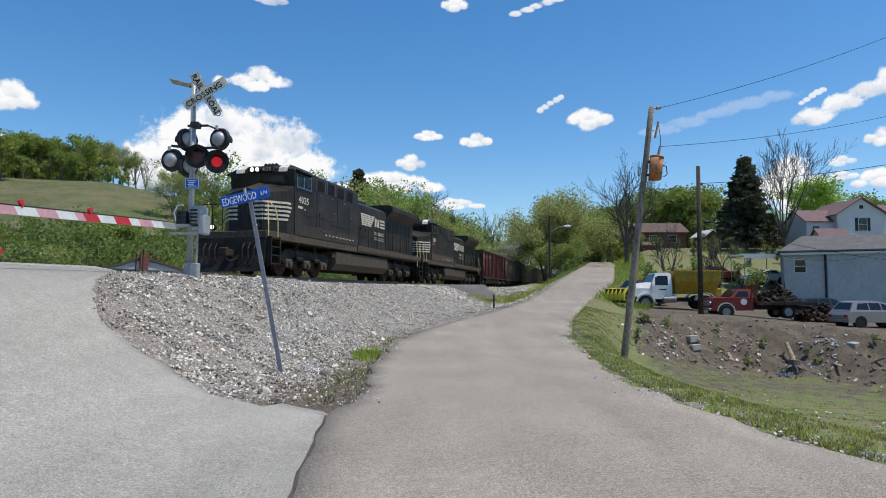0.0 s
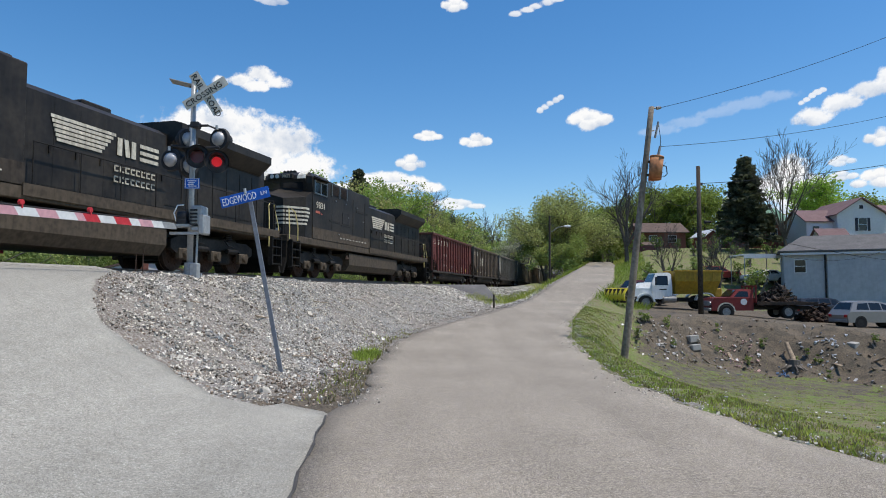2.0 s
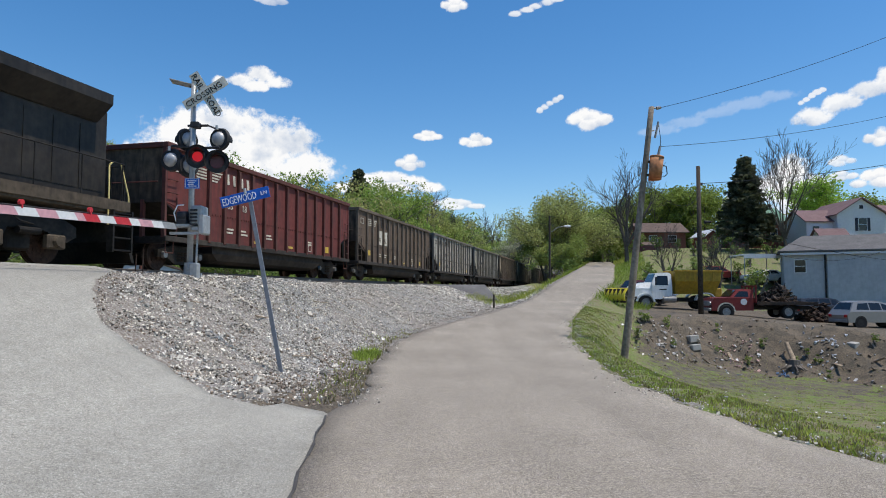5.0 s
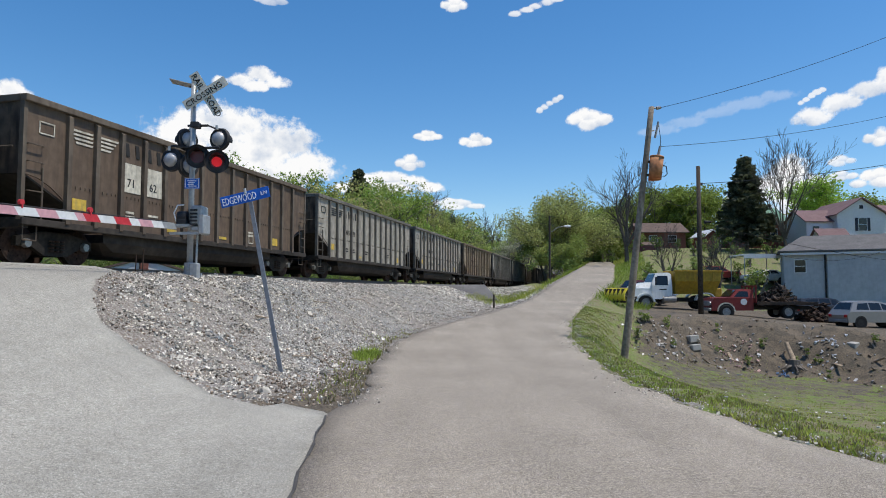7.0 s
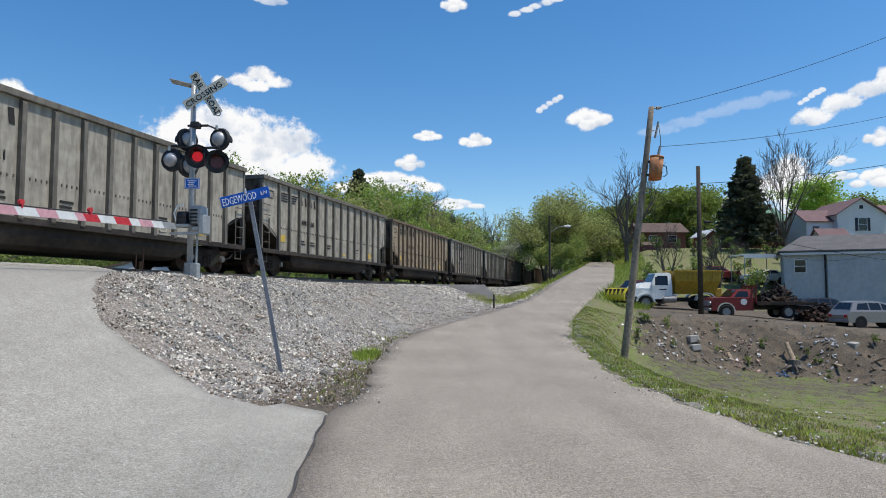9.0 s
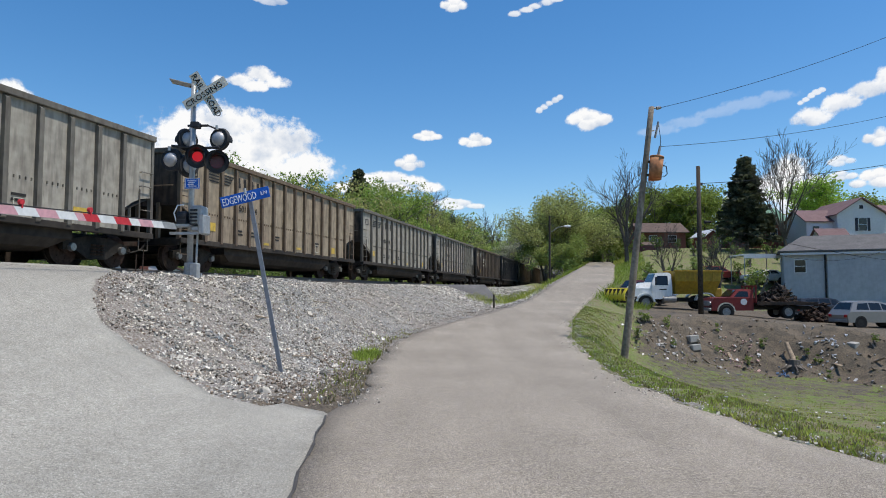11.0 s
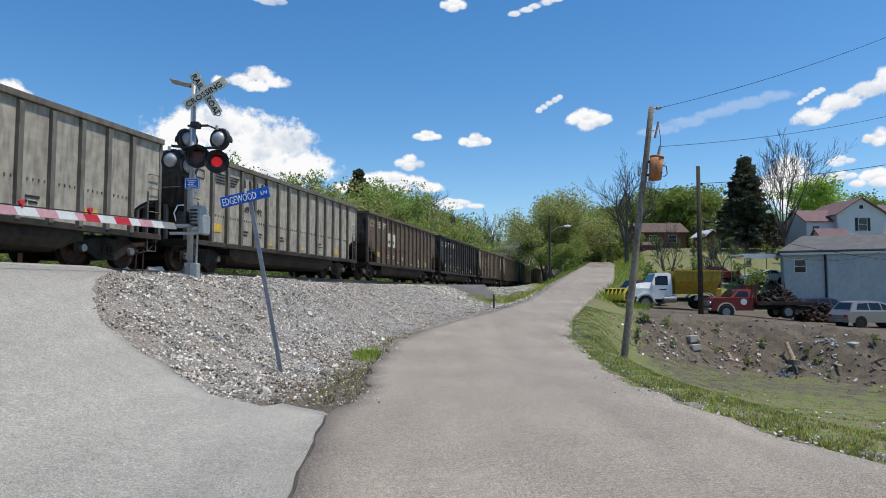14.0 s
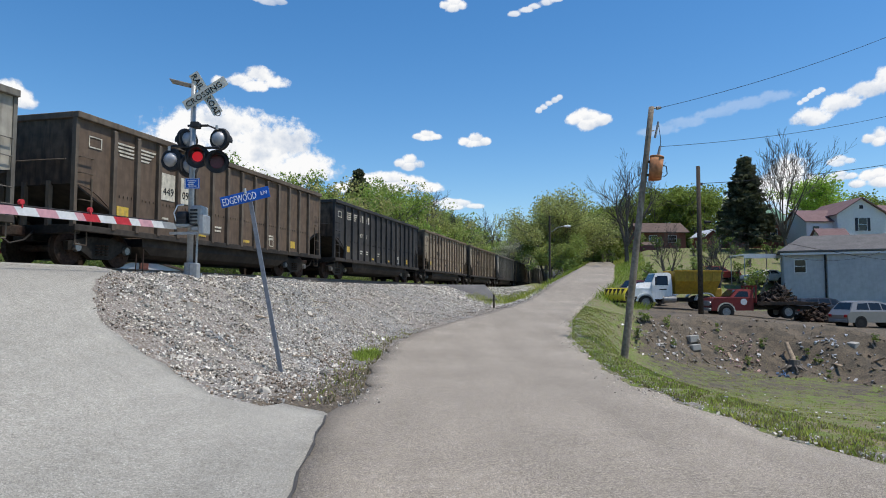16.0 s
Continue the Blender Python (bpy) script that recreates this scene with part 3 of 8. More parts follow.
def freight_truck(parent, x):
    """Two axles, side frames with springs and bearing caps."""
    for dx in (-0.89, 0.89):
        wheelset(parent, x + dx, 0.457)
    for sy in (-1, 1):
        bm = BM()
        y = sy * 0.98
        prism(bm, [(x - 1.15, 0.62), (x - 0.75, 0.7), (x - 0.4, 0.78), (x + 0.4, 0.78), (x + 0.75, 0.7), (x + 1.15, 0.62), (x + 1.15, 0.4), (x + 0.75, 0.42), (x + 0.35, 0.2), (x - 0.35, 0.2), (x - 0.75, 0.42), (x - 1.15, 0.4)], y - 0.07, y + 0.07, "y")
        side = part("side_frame", bm, M_under, parent, "cast steel bogie side frame")
        bm = BM()
        for i in (-0.16, 0, 0.16):
            for k in range(4):
                tube(bm, (x + i, y + sy * 0.08, 0.3 + k * 0.08), (x + i, y + sy * 0.08, 0.34 + k * 0.08), 0.07, seg=8)
        part("spring", bm, M_rust, side)
        for dx in (-0.89, 0.89):
            part("bearing_cap", tube(BM(), (x + dx, y + sy * 0.06, 0.47), (x + dx, y + sy * 0.16, 0.47), 0.12, 0.1, 10), M_steel, side)
    part("bolster", box(BM(), x - 0.2, x + 0.2, -1.0, 1.0, 0.45, 0.75, 0.03), M_under, parent)
    bm = box(BM(), x - 0.38, x + 0.38, -0.66, 0.66, 0.2, 0.5, 0.03)
    part("brake_rigging", bm, M_under, parent)


def coupler(parent, x, d):
    bm = box(BM(), min(x, x + d * 0.55), max(x, x + d * 0.55), -0.12, 0.12, 0.72, 0.98, 0.03)
    box(bm, min(x + d * 0.5, x + d * 0.72), max(x + d * 0.5, x + d * 0.72), -0.2, 0.16, 0.68, 1.04, 0.04)
    part("coupler", bm, M_rust, parent, "rusty knuckle coupler")
    bm = pipe(BM(), [(x, -0.35, 0.85), (x + d * 0.3, -0.36, 0.6), (x + d * 0.65, -0.3, 0.5), (x + d * 0.75, -0.2, 0.62)], 0.03)
    part("air_hose", bm, M_under, parent)


CAR_L = 14.4
M_endrust = mat("coal and rust stained end wall", (0.1, 0.07, 0.05), 0.85, vary=0.3, scale=5, bump=0.1, second=(0.13, 0.1, 0.07), dirt=((0.025, 0.021, 0.018), 0.85))


def coal_car(paint, rib_paint, ink, panel, number, tub_rust, ribs=14, end_paint=None):
    """A high-sided coal gondola with outside ribs, sloped ends and a bathtub belly."""
    car = thing("coal_car", "", "railway wagon", "coal cars of the train")
    L, Y = CAR_L, 1.5
    x1 = 1.3
    side = [(0.06, 3.74), (0.06, 2.02), (0.5, 1.95), (0.85, 1.8), (x1, 1.5), (x1, 0.98), (L - x1, 0.98), (L - x1, 1.5), (L - 0.85, 1.8), (L - 0.5, 1.95), (L - 0.06, 2.02), (L - 0.06, 3.74)]
    bm = BM()
    for sy in (-1, 1):
        prism(bm, side, sy * Y - 0.02, sy * Y + 0.02, "y")
    body = part("body", bm, paint, car)
    for xa, xb in ((0.06, 0.1), (L - 0.1, L - 0.06)):
        part("end_wall", box(BM(), xa, xb, -Y + 0.03, Y - 0.03, 2.02, 3.74), end_paint or M_endrust, car)
    # sloped end sheets, inside the ends
    for xa, xb in ((0.08, 2.6), (L - 0.08, L - 2.6)):
        bm = BM()
        v = [bm.verts.new(p) for p in ((xa, -1.47, 2.05), (xa, 1.47, 2.05), (xb, 1.47, 0.9), (xb, -1.47, 0.9), (xa, -1.47, 2.0), (xa, 1.47, 2.0), (xb, 1.47, 0.85), (xb, -1.47, 0.85))]
        for f in ((0, 1, 2, 3), (7, 6, 5, 4), (0, 3, 7, 4), (1, 5, 6, 2), (0, 4, 5, 1), (3, 2, 6, 7)):
            bm.faces.new([v[i] for i in f])
        part("slope_sheet", bm, tub_rust, car, "near-black sloped end floor sheet")
    bm = BM()
    for sy in (-1, 1):
        box(bm, 0, L, sy * (Y + 0.03) - 0.09, sy * (Y + 0.03) + 0.09, 3.66, 3.82, 0.015)
    for xa in (0.0, L - 0.16):
        box(bm, xa, xa + 0.16, -Y + 0.06, Y - 0.06, 3.66, 3.82, 0.015)
    part("top_chord", bm, rib_paint, car)
    for sy in (-1, 1):
        for i in range(ribs):
            x = x1 + (L - 2 * x1) * i / (ribs - 1)
            bm = BM()
            w = 0.065
            z0 = 0.86
            v = sy * (Y + 0.02)
            prism(bm, [(v, z0), (v, 3.66), (v + sy * 0.11, 3.58), (v + sy * 0.11, z0 + 0.1)], x - w, x + w, "x")
            rib = part("rib", bm, rib_paint, car)
    for sy in (-1, 1):
        bm = box(BM(), 0.02, L - 0.02, sy * (Y + 0.03) - 0.07, sy * (Y + 0.03) + 0.07, 0.84, 1.0, 0.01)
        part("side_sill", bm, tub_rust, car)
    # belly between the trucks
    bm = BM()
    pr = [(-1.36, 0.9), (-1.38, 0.62), (-1.22, 0.4), (-0.9, 0.3), (0.9, 0.3), (1.22, 0.4), (1.38, 0.62), (1.36, 0.9)]
    prism(bm, pr, 3.3, L - 3.3, "x")
    v0 = [bm.verts.new((2.75, y, max(z, 0.62))) for y, z in pr]
    v1 = [bm.verts.new((L - 2.75, y, max(z, 0.62))) for y, z in pr]
    bm.verts.ensure_lookup_table()
    a = [bm.verts[i] for i in range(8)]
    b = [bm.verts[i] for i in range(8, 16)]
    for i in range(7):
        bm.faces.new((v0[i], v0[i + 1], a[i + 1], a[i]))
        bm.faces.new((b[i], b[i + 1], v1[i + 1], v1[i]))
    part("belly_tub", bm, tub_rust, car, "dark rounded belly tub under the floor")
    bm = box(BM(), 0.05, L - 0.05, -0.3, 0.3, 0.62, 0.92, 0.02)
    box(bm, 0.02, 0.3, -1.5, 1.5, 0.78, 1.0, 0.01)
    box(bm, L - 0.3, L - 0.02, -1.5, 1.5, 0.78, 1.0, 0.01)
    part("underframe", bm, M_under, car)
    # corner posts, end posts, ladders
    for xe, d in ((0.06, 1), (L - 0.06, -1)):
        for sy in (-1, 1):
            bm = box(BM(), xe - 0.05, xe + 0.05, sy * Y - 0.05, sy * Y + 0.07, 0.95, 3.68)
            part("corner_post", bm, rib_paint, car)
            bm = BM()
            for z in (1.25, 1.62, 2.3, 2.7):
                pipe(bm, [(xe + d * 0.08, sy * (Y + 0.02), z), (xe + d * 0.08, sy * (Y + 0.11), z), (xe + d * 0.5, sy * (Y + 0.11), z), (xe + d * 0.5, sy * (Y + 0.02), z)], 0.014, 5)
            tube(bm, (xe + d * 0.52, sy * (Y + 0.05), 0.98), (xe + d * 0.52, sy * (Y + 0.05), 2.2), 0.022, seg=5)
            pipe(bm, [(xe + d * 0.08, sy * Y, 0.9), (xe + d * 0.08, sy * Y, 0.5), (xe + d * 0.45, sy * Y, 0.5), (xe + d * 0.45, sy * Y, 0.9)], 0.016, 5)
            part("ladder", bm, rib_paint, car)
        bm = BM()
        for y in (-0.75, 0.0, 0.75):
            box(bm, xe - d * 0.0 - 0.06, xe + 0.06, y - 0.05, y + 0.05, 0.98, 2.1)
        pipe(bm, [(xe - d * 0.09, -1.3, 2.62), (xe - d * 0.12, 0.3, 2.62)], 0.018)
        part("end_post", bm, rib_paint, car)
    bm = BM()
    tube(bm, (-0.14, 0.8, 2.55), (-0.1, 0.8, 2.55), 0.28, 0.28, 20)
    part("brake_wheel", bm, M_under, car)
    coupler(car, 0.05, -1)
    coupler(car, L - 0.05, 1)
    freight_truck(car, 1.55)
    freight_truck(car, L - 1.55)
    # markings on both sides
    step = (L - 2 * x1) / (ribs - 1)
    for sy in (-1, 1):
        y = sy * (Y + 0.032)

        def px(i, a=0.0):
            x = x1 + step * i + a
            return x if sy < 0 else L - x
        for i in (0, 1):
            for k in range(4):
                x0, x9 = sorted((px(i, 0.12), px(i + 1, -0.12)))
                cut = 0.09 * (3 - k) if i == 1 else 0.05 * (3 - k)
                if sy < 0:
                    x0, x9 = (x0 + cut, x9) if i == 0 else (x0, x9 - cut)
                else:
                    x0, x9 = (x0, x9 - cut) if i == 0 else (x0 + cut, x9)
                zz = 3.0 + 0.1 * k
                bm = prism(BM(), [(x0, zz), (x9, zz), (x9 + 0.03, zz + 0.05), (x0 - 0.03, zz + 0.05)], y - 0.004, y + 0.004, "y")
                part("stripe", bm, ink, car)
        for i, w in ((2, 0.5), (3, 0.5)):
            xc = px(i, step / 2)
            for sx in (-1, 1):
                bm = BM()
                prism(bm, [(xc + sx * 0.2 - 0.1, 3.4), (xc + sx * 0.2 + 0.05, 3.4), (xc + sx * 0.2 + 0.1, 3.04), (xc + sx * 0.2 - 0.05, 3.04)], y - 0.004, y + 0.004, "y")
                part("emblem", bm, M_ink if panel else ink, car)
        if panel:
            for i in (2, 3):
                x0, x9 = sorted((px(i, 0.09), px(i + 1, -0.09)))
                part("stencil_panel", plate(BM(), x0, x9, y, 2.05, 2.85, 0.004), M_cream, car)
        dark = M_ink if panel else ink
        for i, sx in ((2, number[0]), (3, number[1])):
            letters(sx, 0.24, dark, car, px(i, 0.26) if sy < 0 else px(i, 0.7), y + sy * 0.008, 2.2, 0 if sy < 0 else 180)
        bm = BM()
        rnd = random.Random(int(number[0] + number[1]))
        for i in (2, 3, 5, 9):
            for k in range(2):
                x0, x9 = sorted((px(i, 0.25), px(i, 0.3 + rnd.uniform(0.2, 0.4))))
                plate(bm, x0, x9, y, 1.35 + 0.12 * k, 1.41 + 0.12 * k, 0.004)
        part("small_stencil", bm, ink, car)
        for i, zz, hh in ((0, 1.35, 0.28), (4, 1.12, 0.09), (7, 1.12, 0.09), (11, 1.15, 0.28)):
            if rnd.random() < 0.8 and i < ribs - 1:
                x0, x9 = sorted((px(i, 0.2), px(i, 0.65)))
                part("reflector", plate(BM(), x0, x9, y, zz, zz + hh, 0.004), M_tape, car)
        x0 = min(px(9, 0.3), px(9, 0.62))
        bm = BM()
        for a, b, c, d in ((0, 0.32, 0, 0.03), (0, 0.32, 0.3, 0.33), (0, 0.03, 0, 0.33), (0.29, 0.32, 0, 0.33)):
            plate(bm, x0 + a, x0 + b, y, 1.1 + c, 1.1 + d, 0.004)
        part("stencil_frame", bm, M_cream, car)
        x0, x9 = sorted((0.45 if sy < 0 else L - 0.45, 0.9 if sy < 0 else L - 0.9))
        bm = BM()
        for a, b, c, d in ((x0, x9, 3.0, 3.03), (x0, x9, 3.27, 3.3), (x0, x0 + 0.03, 3.0, 3.3), (x9 - 0.03, x9, 3.0, 3.3)):
            plate(bm, a, b, y, c, d, 0.004)
        part("stencil_frame", bm, ink, car)
        # rivet rows
        bm = BM()
        for i in range(ribs - 1):
            for k in range(5):
                x = px(i, 0.14 + (step - 0.28) * k / 4)
                box(bm, x - 0.014, x + 0.014, y - 0.012, y + 0.012, 1.86, 1.93)
        part("rivet_row", bm, rib_paint, car)
    return car


def locomotive(number, older):
    """A six-axle diesel with a wide nose cab, long hood and winged radiator."""
    lo = thing("locomotive", "", "locomotive", "locomotives of the train")
    H = 4.5
    # deck, sill, pilot
    bm = box(BM(), -0.25, 21.35, -1.5, 1.5, 1.42, 1.72, 0.02)
    part("frame", bm, M_lower, lo, "brown dusty walkway frame")
    bm = BM()
    for sy in (-1, 1):
        box(bm, 9.3, 21.3, sy * 1.52 - 0.03, sy * 1.52 + 0.03, 1.5, 1.78)
    part("walkway_edge", bm, M_lower, lo)
    for x, d in ((-0.25, -1), (21.35, 1)):
        bm = BM()
        prism(bm, [(x, 1.45), (x + d * 0.05, 0.75), (x + d * 0.3, 0.12), (x + d * 0.2, 0.12), (x - d * 0.1, 0.7), (x - d * 0.1, 1.45)], -1.45, 1.45, "y")
        part("pilot", bm, M_under, lo, "black snow plough pilot")
    coupler(lo, -0.2, -1)
    coupler(lo, 21.3, 1)
    for y in (-1.1, -0.85, -0.6, 0.6, 0.85, 1.1):
        bm = BM()
        pipe(bm, [(-0.3, y, 1.25), (-0.48, y, 1.0), (-0.45, y * 0.98, 0.6), (-0.36, y * 0.94, 0.45)], 0.028)
        part("air_hose", bm, M_rust, lo)
        bm = BM()
        pipe(bm, [(21.4, y, 1.25), (21.6, y, 1.0), (21.55, y * 0.98, 0.6), (21.45, y * 0.94, 0.45)], 0.028)
        part("air_hose", bm, M_rust, lo)
    # steps
    for x, d in ((-0.2, 1), (21.3, -1)):
        for sy in (-1, 1):
            bm = BM()
            for k in range(4):
                xa, xb = sorted((x + d * 0.08, x + d * 0.72))
                box(bm, xa, xb, sy * 1.5 - 0.16, sy * 1.5 + 0.03, 0.42 + 0.33 * k, 0.46 + 0.33 * k)
            for xx in (x + d * 0.05, x + d * 0.75):
                box(bm, xx - 0.03, xx + 0.03, sy * 1.5 - 0.18, sy * 1.5 + 0.02, 0.38, 1.5)
            st = part("step", bm, M_under, lo)
            bm = BM()
            for k in range(4):
                xa, xb = sorted((x + d * 0.1, x + d * 0.7))
                box(bm, xa, xb, sy * 1.53 - 0.02, sy * 1.53 + 0.02, 0.43 + 0.33 * k, 0.47 + 0.33 * k)
            part("step_edge", bm, M_handrail, st, "yellow step edging")
            bm = BM()
            pipe(bm, [(x + d * 0.05, sy * 1.53, 0.9), (x + d * 0.05, sy * 1.53, 1.9), (x + d * 0.22, sy * 1.4, 2.75)], 0.022)
            pipe(bm, [(x + d * 0.8, sy * 1.53, 1.1), (x + d * 0.8, sy * 1.53, 2.1), (x + d * 0.72, sy * 1.45, 2.65), (x + d * 0.5, sy * 1.38, 2.78)], 0.022)
            part("grab_rail", bm, M_handrail, lo, "yellow grab rail")
    # wide nose: tapered in plan, sloping top
    bm = BM()
    lo_, hi_ = 1.72, None
    plan = [(0.75, -0.75), (1.55, -1.42), (2.1, -1.48), (2.1, 1.48), (1.55, 1.42), (0.75, 0.75)]
    top = [3.3, 3.42, 3.72, 3.72, 3.42, 3.3]
    b = [bm.verts.new((x, y, 1.72)) for x, y in plan]
    t = [bm.verts.new((x, y, z)) for (x, y), z in zip(plan, top)]
    mid0, mid1 = bm.verts.new((0.78, 0, 3.5)), bm.verts.new((2.1, 0, 3.95))
    n = 6
    for i in range(n):
        if i not in (2, 5):
            bm.faces.new((b[i], b[(i + 1) % n], t[(i + 1) % n], t[i]))
    bm.faces.new((b[2], b[3], t[3], mid1, t[2]))
    bm.faces.new((b[5], b[0], t[0], mid0, t[5]))
    bm.faces.new((t[0], t[1], mid1, mid0)), bm.faces.new((t[1], t[2], mid1))
    bm.faces.new((t[5], mid0, mid1, t[4])), bm.faces.new((t[4], mid1, t[3]))
    bm.faces.new(b[::-1])
    part("nose", bm, M_loco, lo)
    # nose stripes wrap round the front corner
    for k in range(5):
        z = 2.24 + k * 0.165
        for sy in (-1, 1):
            e = 0.0 + 0.1 * k
            bm = BM()
            pts = [(0.74, sy * 0.35), (0.74, sy * 0.757), (1.55, sy * 1.432), (1.5 + e, sy * (1.432 + 0.005 * k)), (1.75 + e, sy * 1.47)]
            pts = pts[:3] + [(1.62 + e, sy * 1.448)]
            for (xa, ya), (xb, yb) in zip(pts, pts[1:]):
                q = [bm.verts.new(p) for p in ((xa - 0.012, ya + sy * 0.01, z), (xb - 0.012, yb + sy * 0.01, z), (xb - 0.012, yb + sy * 0.01, z + 0.085), (xa - 0.012, ya + sy * 0.01, z + 0.085))]
                bm.faces.new(q)
            part("nose_stripe", bm, M_cream, lo)
    bm = box(BM(), 0.7, 0.76, -0.33, 0.33, 1.8, 3.2, 0.02)
    part("nose_door", bm, M_loco, lo)
    for sy in (-1, 1):
        dl = part("ditch_light", tube(BM(), (0.0, sy * 0.95, 1.9), (-0.14, sy * 0.95, 1.9), 0.13, 0.14, 14), M_under, lo)
        part("ditch_lens", tube(BM(), (-0.14, sy * 0.95, 1.9), (-0.145, sy * 0.95, 1.9), 0.09, 0.09, 14), M_lens if older else M_headlamp, dl, "ditch lamp lens")
    # cab: side wall from cab to the step in the hood is flush
    bm = BM()
    prof = [(2.1, 1.72), (2.1, 3.72), (1.95, 4.28), (2.0, 4.45), (2.3, 4.62), (4.2, 4.62), (4.2, 1.72)]
    prism(bm, prof, -1.2, 1.2, "y")
    prism(bm, [(2.1, 1.72), (2.1, 3.72), (2.02, 4.1), (2.02, 4.36), (4.2, 4.36), (4.2, 1.72)], -1.5, 1.5, "y")
    for sy in (-1, 1):
        v = [bm.verts.new(p) for p in ((2.02, sy * 1.5, 4.36), (4.2, sy * 1.5, 4.36), (4.2, sy * 1.2, 4.62), (2.3, sy * 1.2, 4.62))]
        bm.faces.new(v)
        bm.faces.new([bm.verts.new(p) for p in ((2.02, sy * 1.5, 4.36), (2.3, sy * 1.2, 4.62), (2.0, sy * 1.2, 4.4))])
    part("cab", bm, M_loco, lo)
    # windscreen panes
    for sy in (-1, 1):
        bm = BM()
        ya, yb = sorted((sy * 0.08, sy * 1.05))
        q = [(2.085, ya, 3.78), (2.085, yb, 3.78), (1.985, yb, 4.14), (1.985, ya, 4.14)]
        v = [bm.verts.new((x - 0.015, y, z)) for x, y, z in q] + [bm.verts.new((x + 0.03, y, z)) for x, y, z in q]
        for f in ((0, 1, 2, 3), (7, 6, 5, 4), (0, 4, 5, 1), (1, 5, 6, 2), (2, 6, 7, 3), (3, 7, 4, 0)):
            bm.faces.new([v[i] for i in f])
        part("windscreen", bm, M_glass, lo)
    for ya, yb in ((-1.2, -0.8), (0.8, 1.2)):
        bm = BM()
        prism(bm, [(1.93, 4.3), (1.98, 4.46), (2.28, 4.64), (2.3, 4.64), (2.3, 4.6), (1.96, 4.28)], ya, yb, "y")
        part("brow_panel", bm, M_white, lo, "white painted cab brow")
    bm = box(BM(), 1.86, 2.0, -0.6, -0.02, 4.3, 4.52, 0.02)
    box(bm, 1.86, 2.0, 0.02, 0.6, 4.3, 4.52, 0.02)
    nb = part("number_board", bm, M_ink, lo)
    letters(number, 0.15, M_cream, nb, 1.845, -0.08, 4.34, -90)
    for y in (0.15, 0.4):
        part("headlight", tube(BM(), (1.86, y, 4.41), (1.84, y, 4.41), 0.09, seg=14), M_lens if older else M_headlamp, lo, "cab headlight")
    # side windows
    for sy in (-1, 1):
        for a, b_ in ((2.25, 2.82), (2.92, 3.55)):
            bm = box(BM(), a, b_, sy * 1.505 - 0.02, sy * 1.505 + 0.02, 3.72, 4.2)
            w = part("cab_window", bm, M_glass, lo)
            bm = BM()
            for xa, xb, za, zb in ((a - 0.05, b_ + 0.05, 4.2, 4.25), (a - 0.05, b_ + 0.05, 3.67, 3.72), (a - 0.05, a, 3.72, 4.2), (b_, b_ + 0.05, 3.72, 4.2)):
                box(bm, xa, xb, sy * 1.52 - 0.03, sy * 1.52 + 0.03, za, zb)
            part("window_frame", bm, M_steel, w)
        bm = BM()
        prism(bm, [(sy * 1.5, 4.42), (sy * 1.82, 4.3), (sy * 1.82, 4.27), (sy * 1.5, 4.36)], 2.15, 3.75, "x")
        part("sun_visor", bm, M_loco, lo)
        letters(number, 0.3, M_cream, lo, 2.45 if sy < 0 else 3.6, sy * 1.508, 3.08, 0 if sy < 0 else 180, "road_number", "cream road number", 1.18)
        bm = plate(BM(), 2.4, 2.85, sy * 1.51, 2.85, 2.95, 0.004)
        plate(bm, 3.0, 3.1, sy * 1.51, 2.82, 2.88, 0.004)
        part("small_sign", bm, M_redplate if older else M_cream, lo)
    # equipment cabin, flush with the cab side
    bm = box(BM(), 4.2, 9.35, -1.5, 1.5, 1.72, 4.42, 0.03)
    box(bm, 4.2, 9.3, -1.15, 1.15, 4.42, 4.6 if not older else 4.52, 0.05)
    eq = part("equipment_cabin", bm, M_loco, lo)
    bm = box(BM(), 2.1, 9.36, -1.512, 1.512, 1.74, 2.22)
    part("dusty_skirt", bm, M_lower if older else M_skirt, lo, "brown dusted lower cab side")
    for sy in (-1, 1):
        n = 4 if not older else 2
        for i in range(n):
            a = 4.15 + i * (4.6 / 4 if not older else 0.95)
            w_ = 0.9 if not older else 0.85
            bm = box(BM(), a, a + w_, sy * 1.505 - 0.015, sy * 1.505 + 0.015, 3.85, 4.32)
            gr = part("grille", bm, M_ink, lo, "dark intake grille")
            bm = BM()
            for k in range(6):
                box(bm, a + 0.03, a + w_ - 0.03, sy * 1.53 - 0.015, sy * 1.53 + 0.01, 3.9 + k * 0.07, 3.925 + k * 0.07)
            part("slat", bm, M_rust if older else M_under, gr)
            for xx in (a - 0.05, a + w_ + 0.01):
                part("grille_post", box(BM(), xx, xx + 0.04, sy * 1.53 - 0.03, sy * 1.53 + 0.03, 3.8, 4.34), M_steel, gr)
        # access doors with rims
        for a, b_, za, zb in ((3.0, 6.3, 2.62, 2.68), (4.55, 5.1, 2.3, 2.9), (5.9, 8.6, 2.45, 2.49), (6.6, 6.64, 2.2, 3.7), (8.1, 8.14, 2.2, 3.7), (4.3, 4.34, 2.2, 3.7)) if not older else ((3.9, 5.2, 2.62, 2.7), (5.5, 6.3, 2.65, 3.2), (5.4, 6.5, 2.55, 2.59), (6.9, 6.94, 2.2, 4.0), (7.4, 9.0, 3.4, 3.52), (8.6, 8.64, 2.2, 4.0)):
            bm = box(BM(), a, b_, sy * 1.505 - 0.01, sy * 1.505 + 0.012, za, zb)
            part("access_door", bm, M_ink, lo)
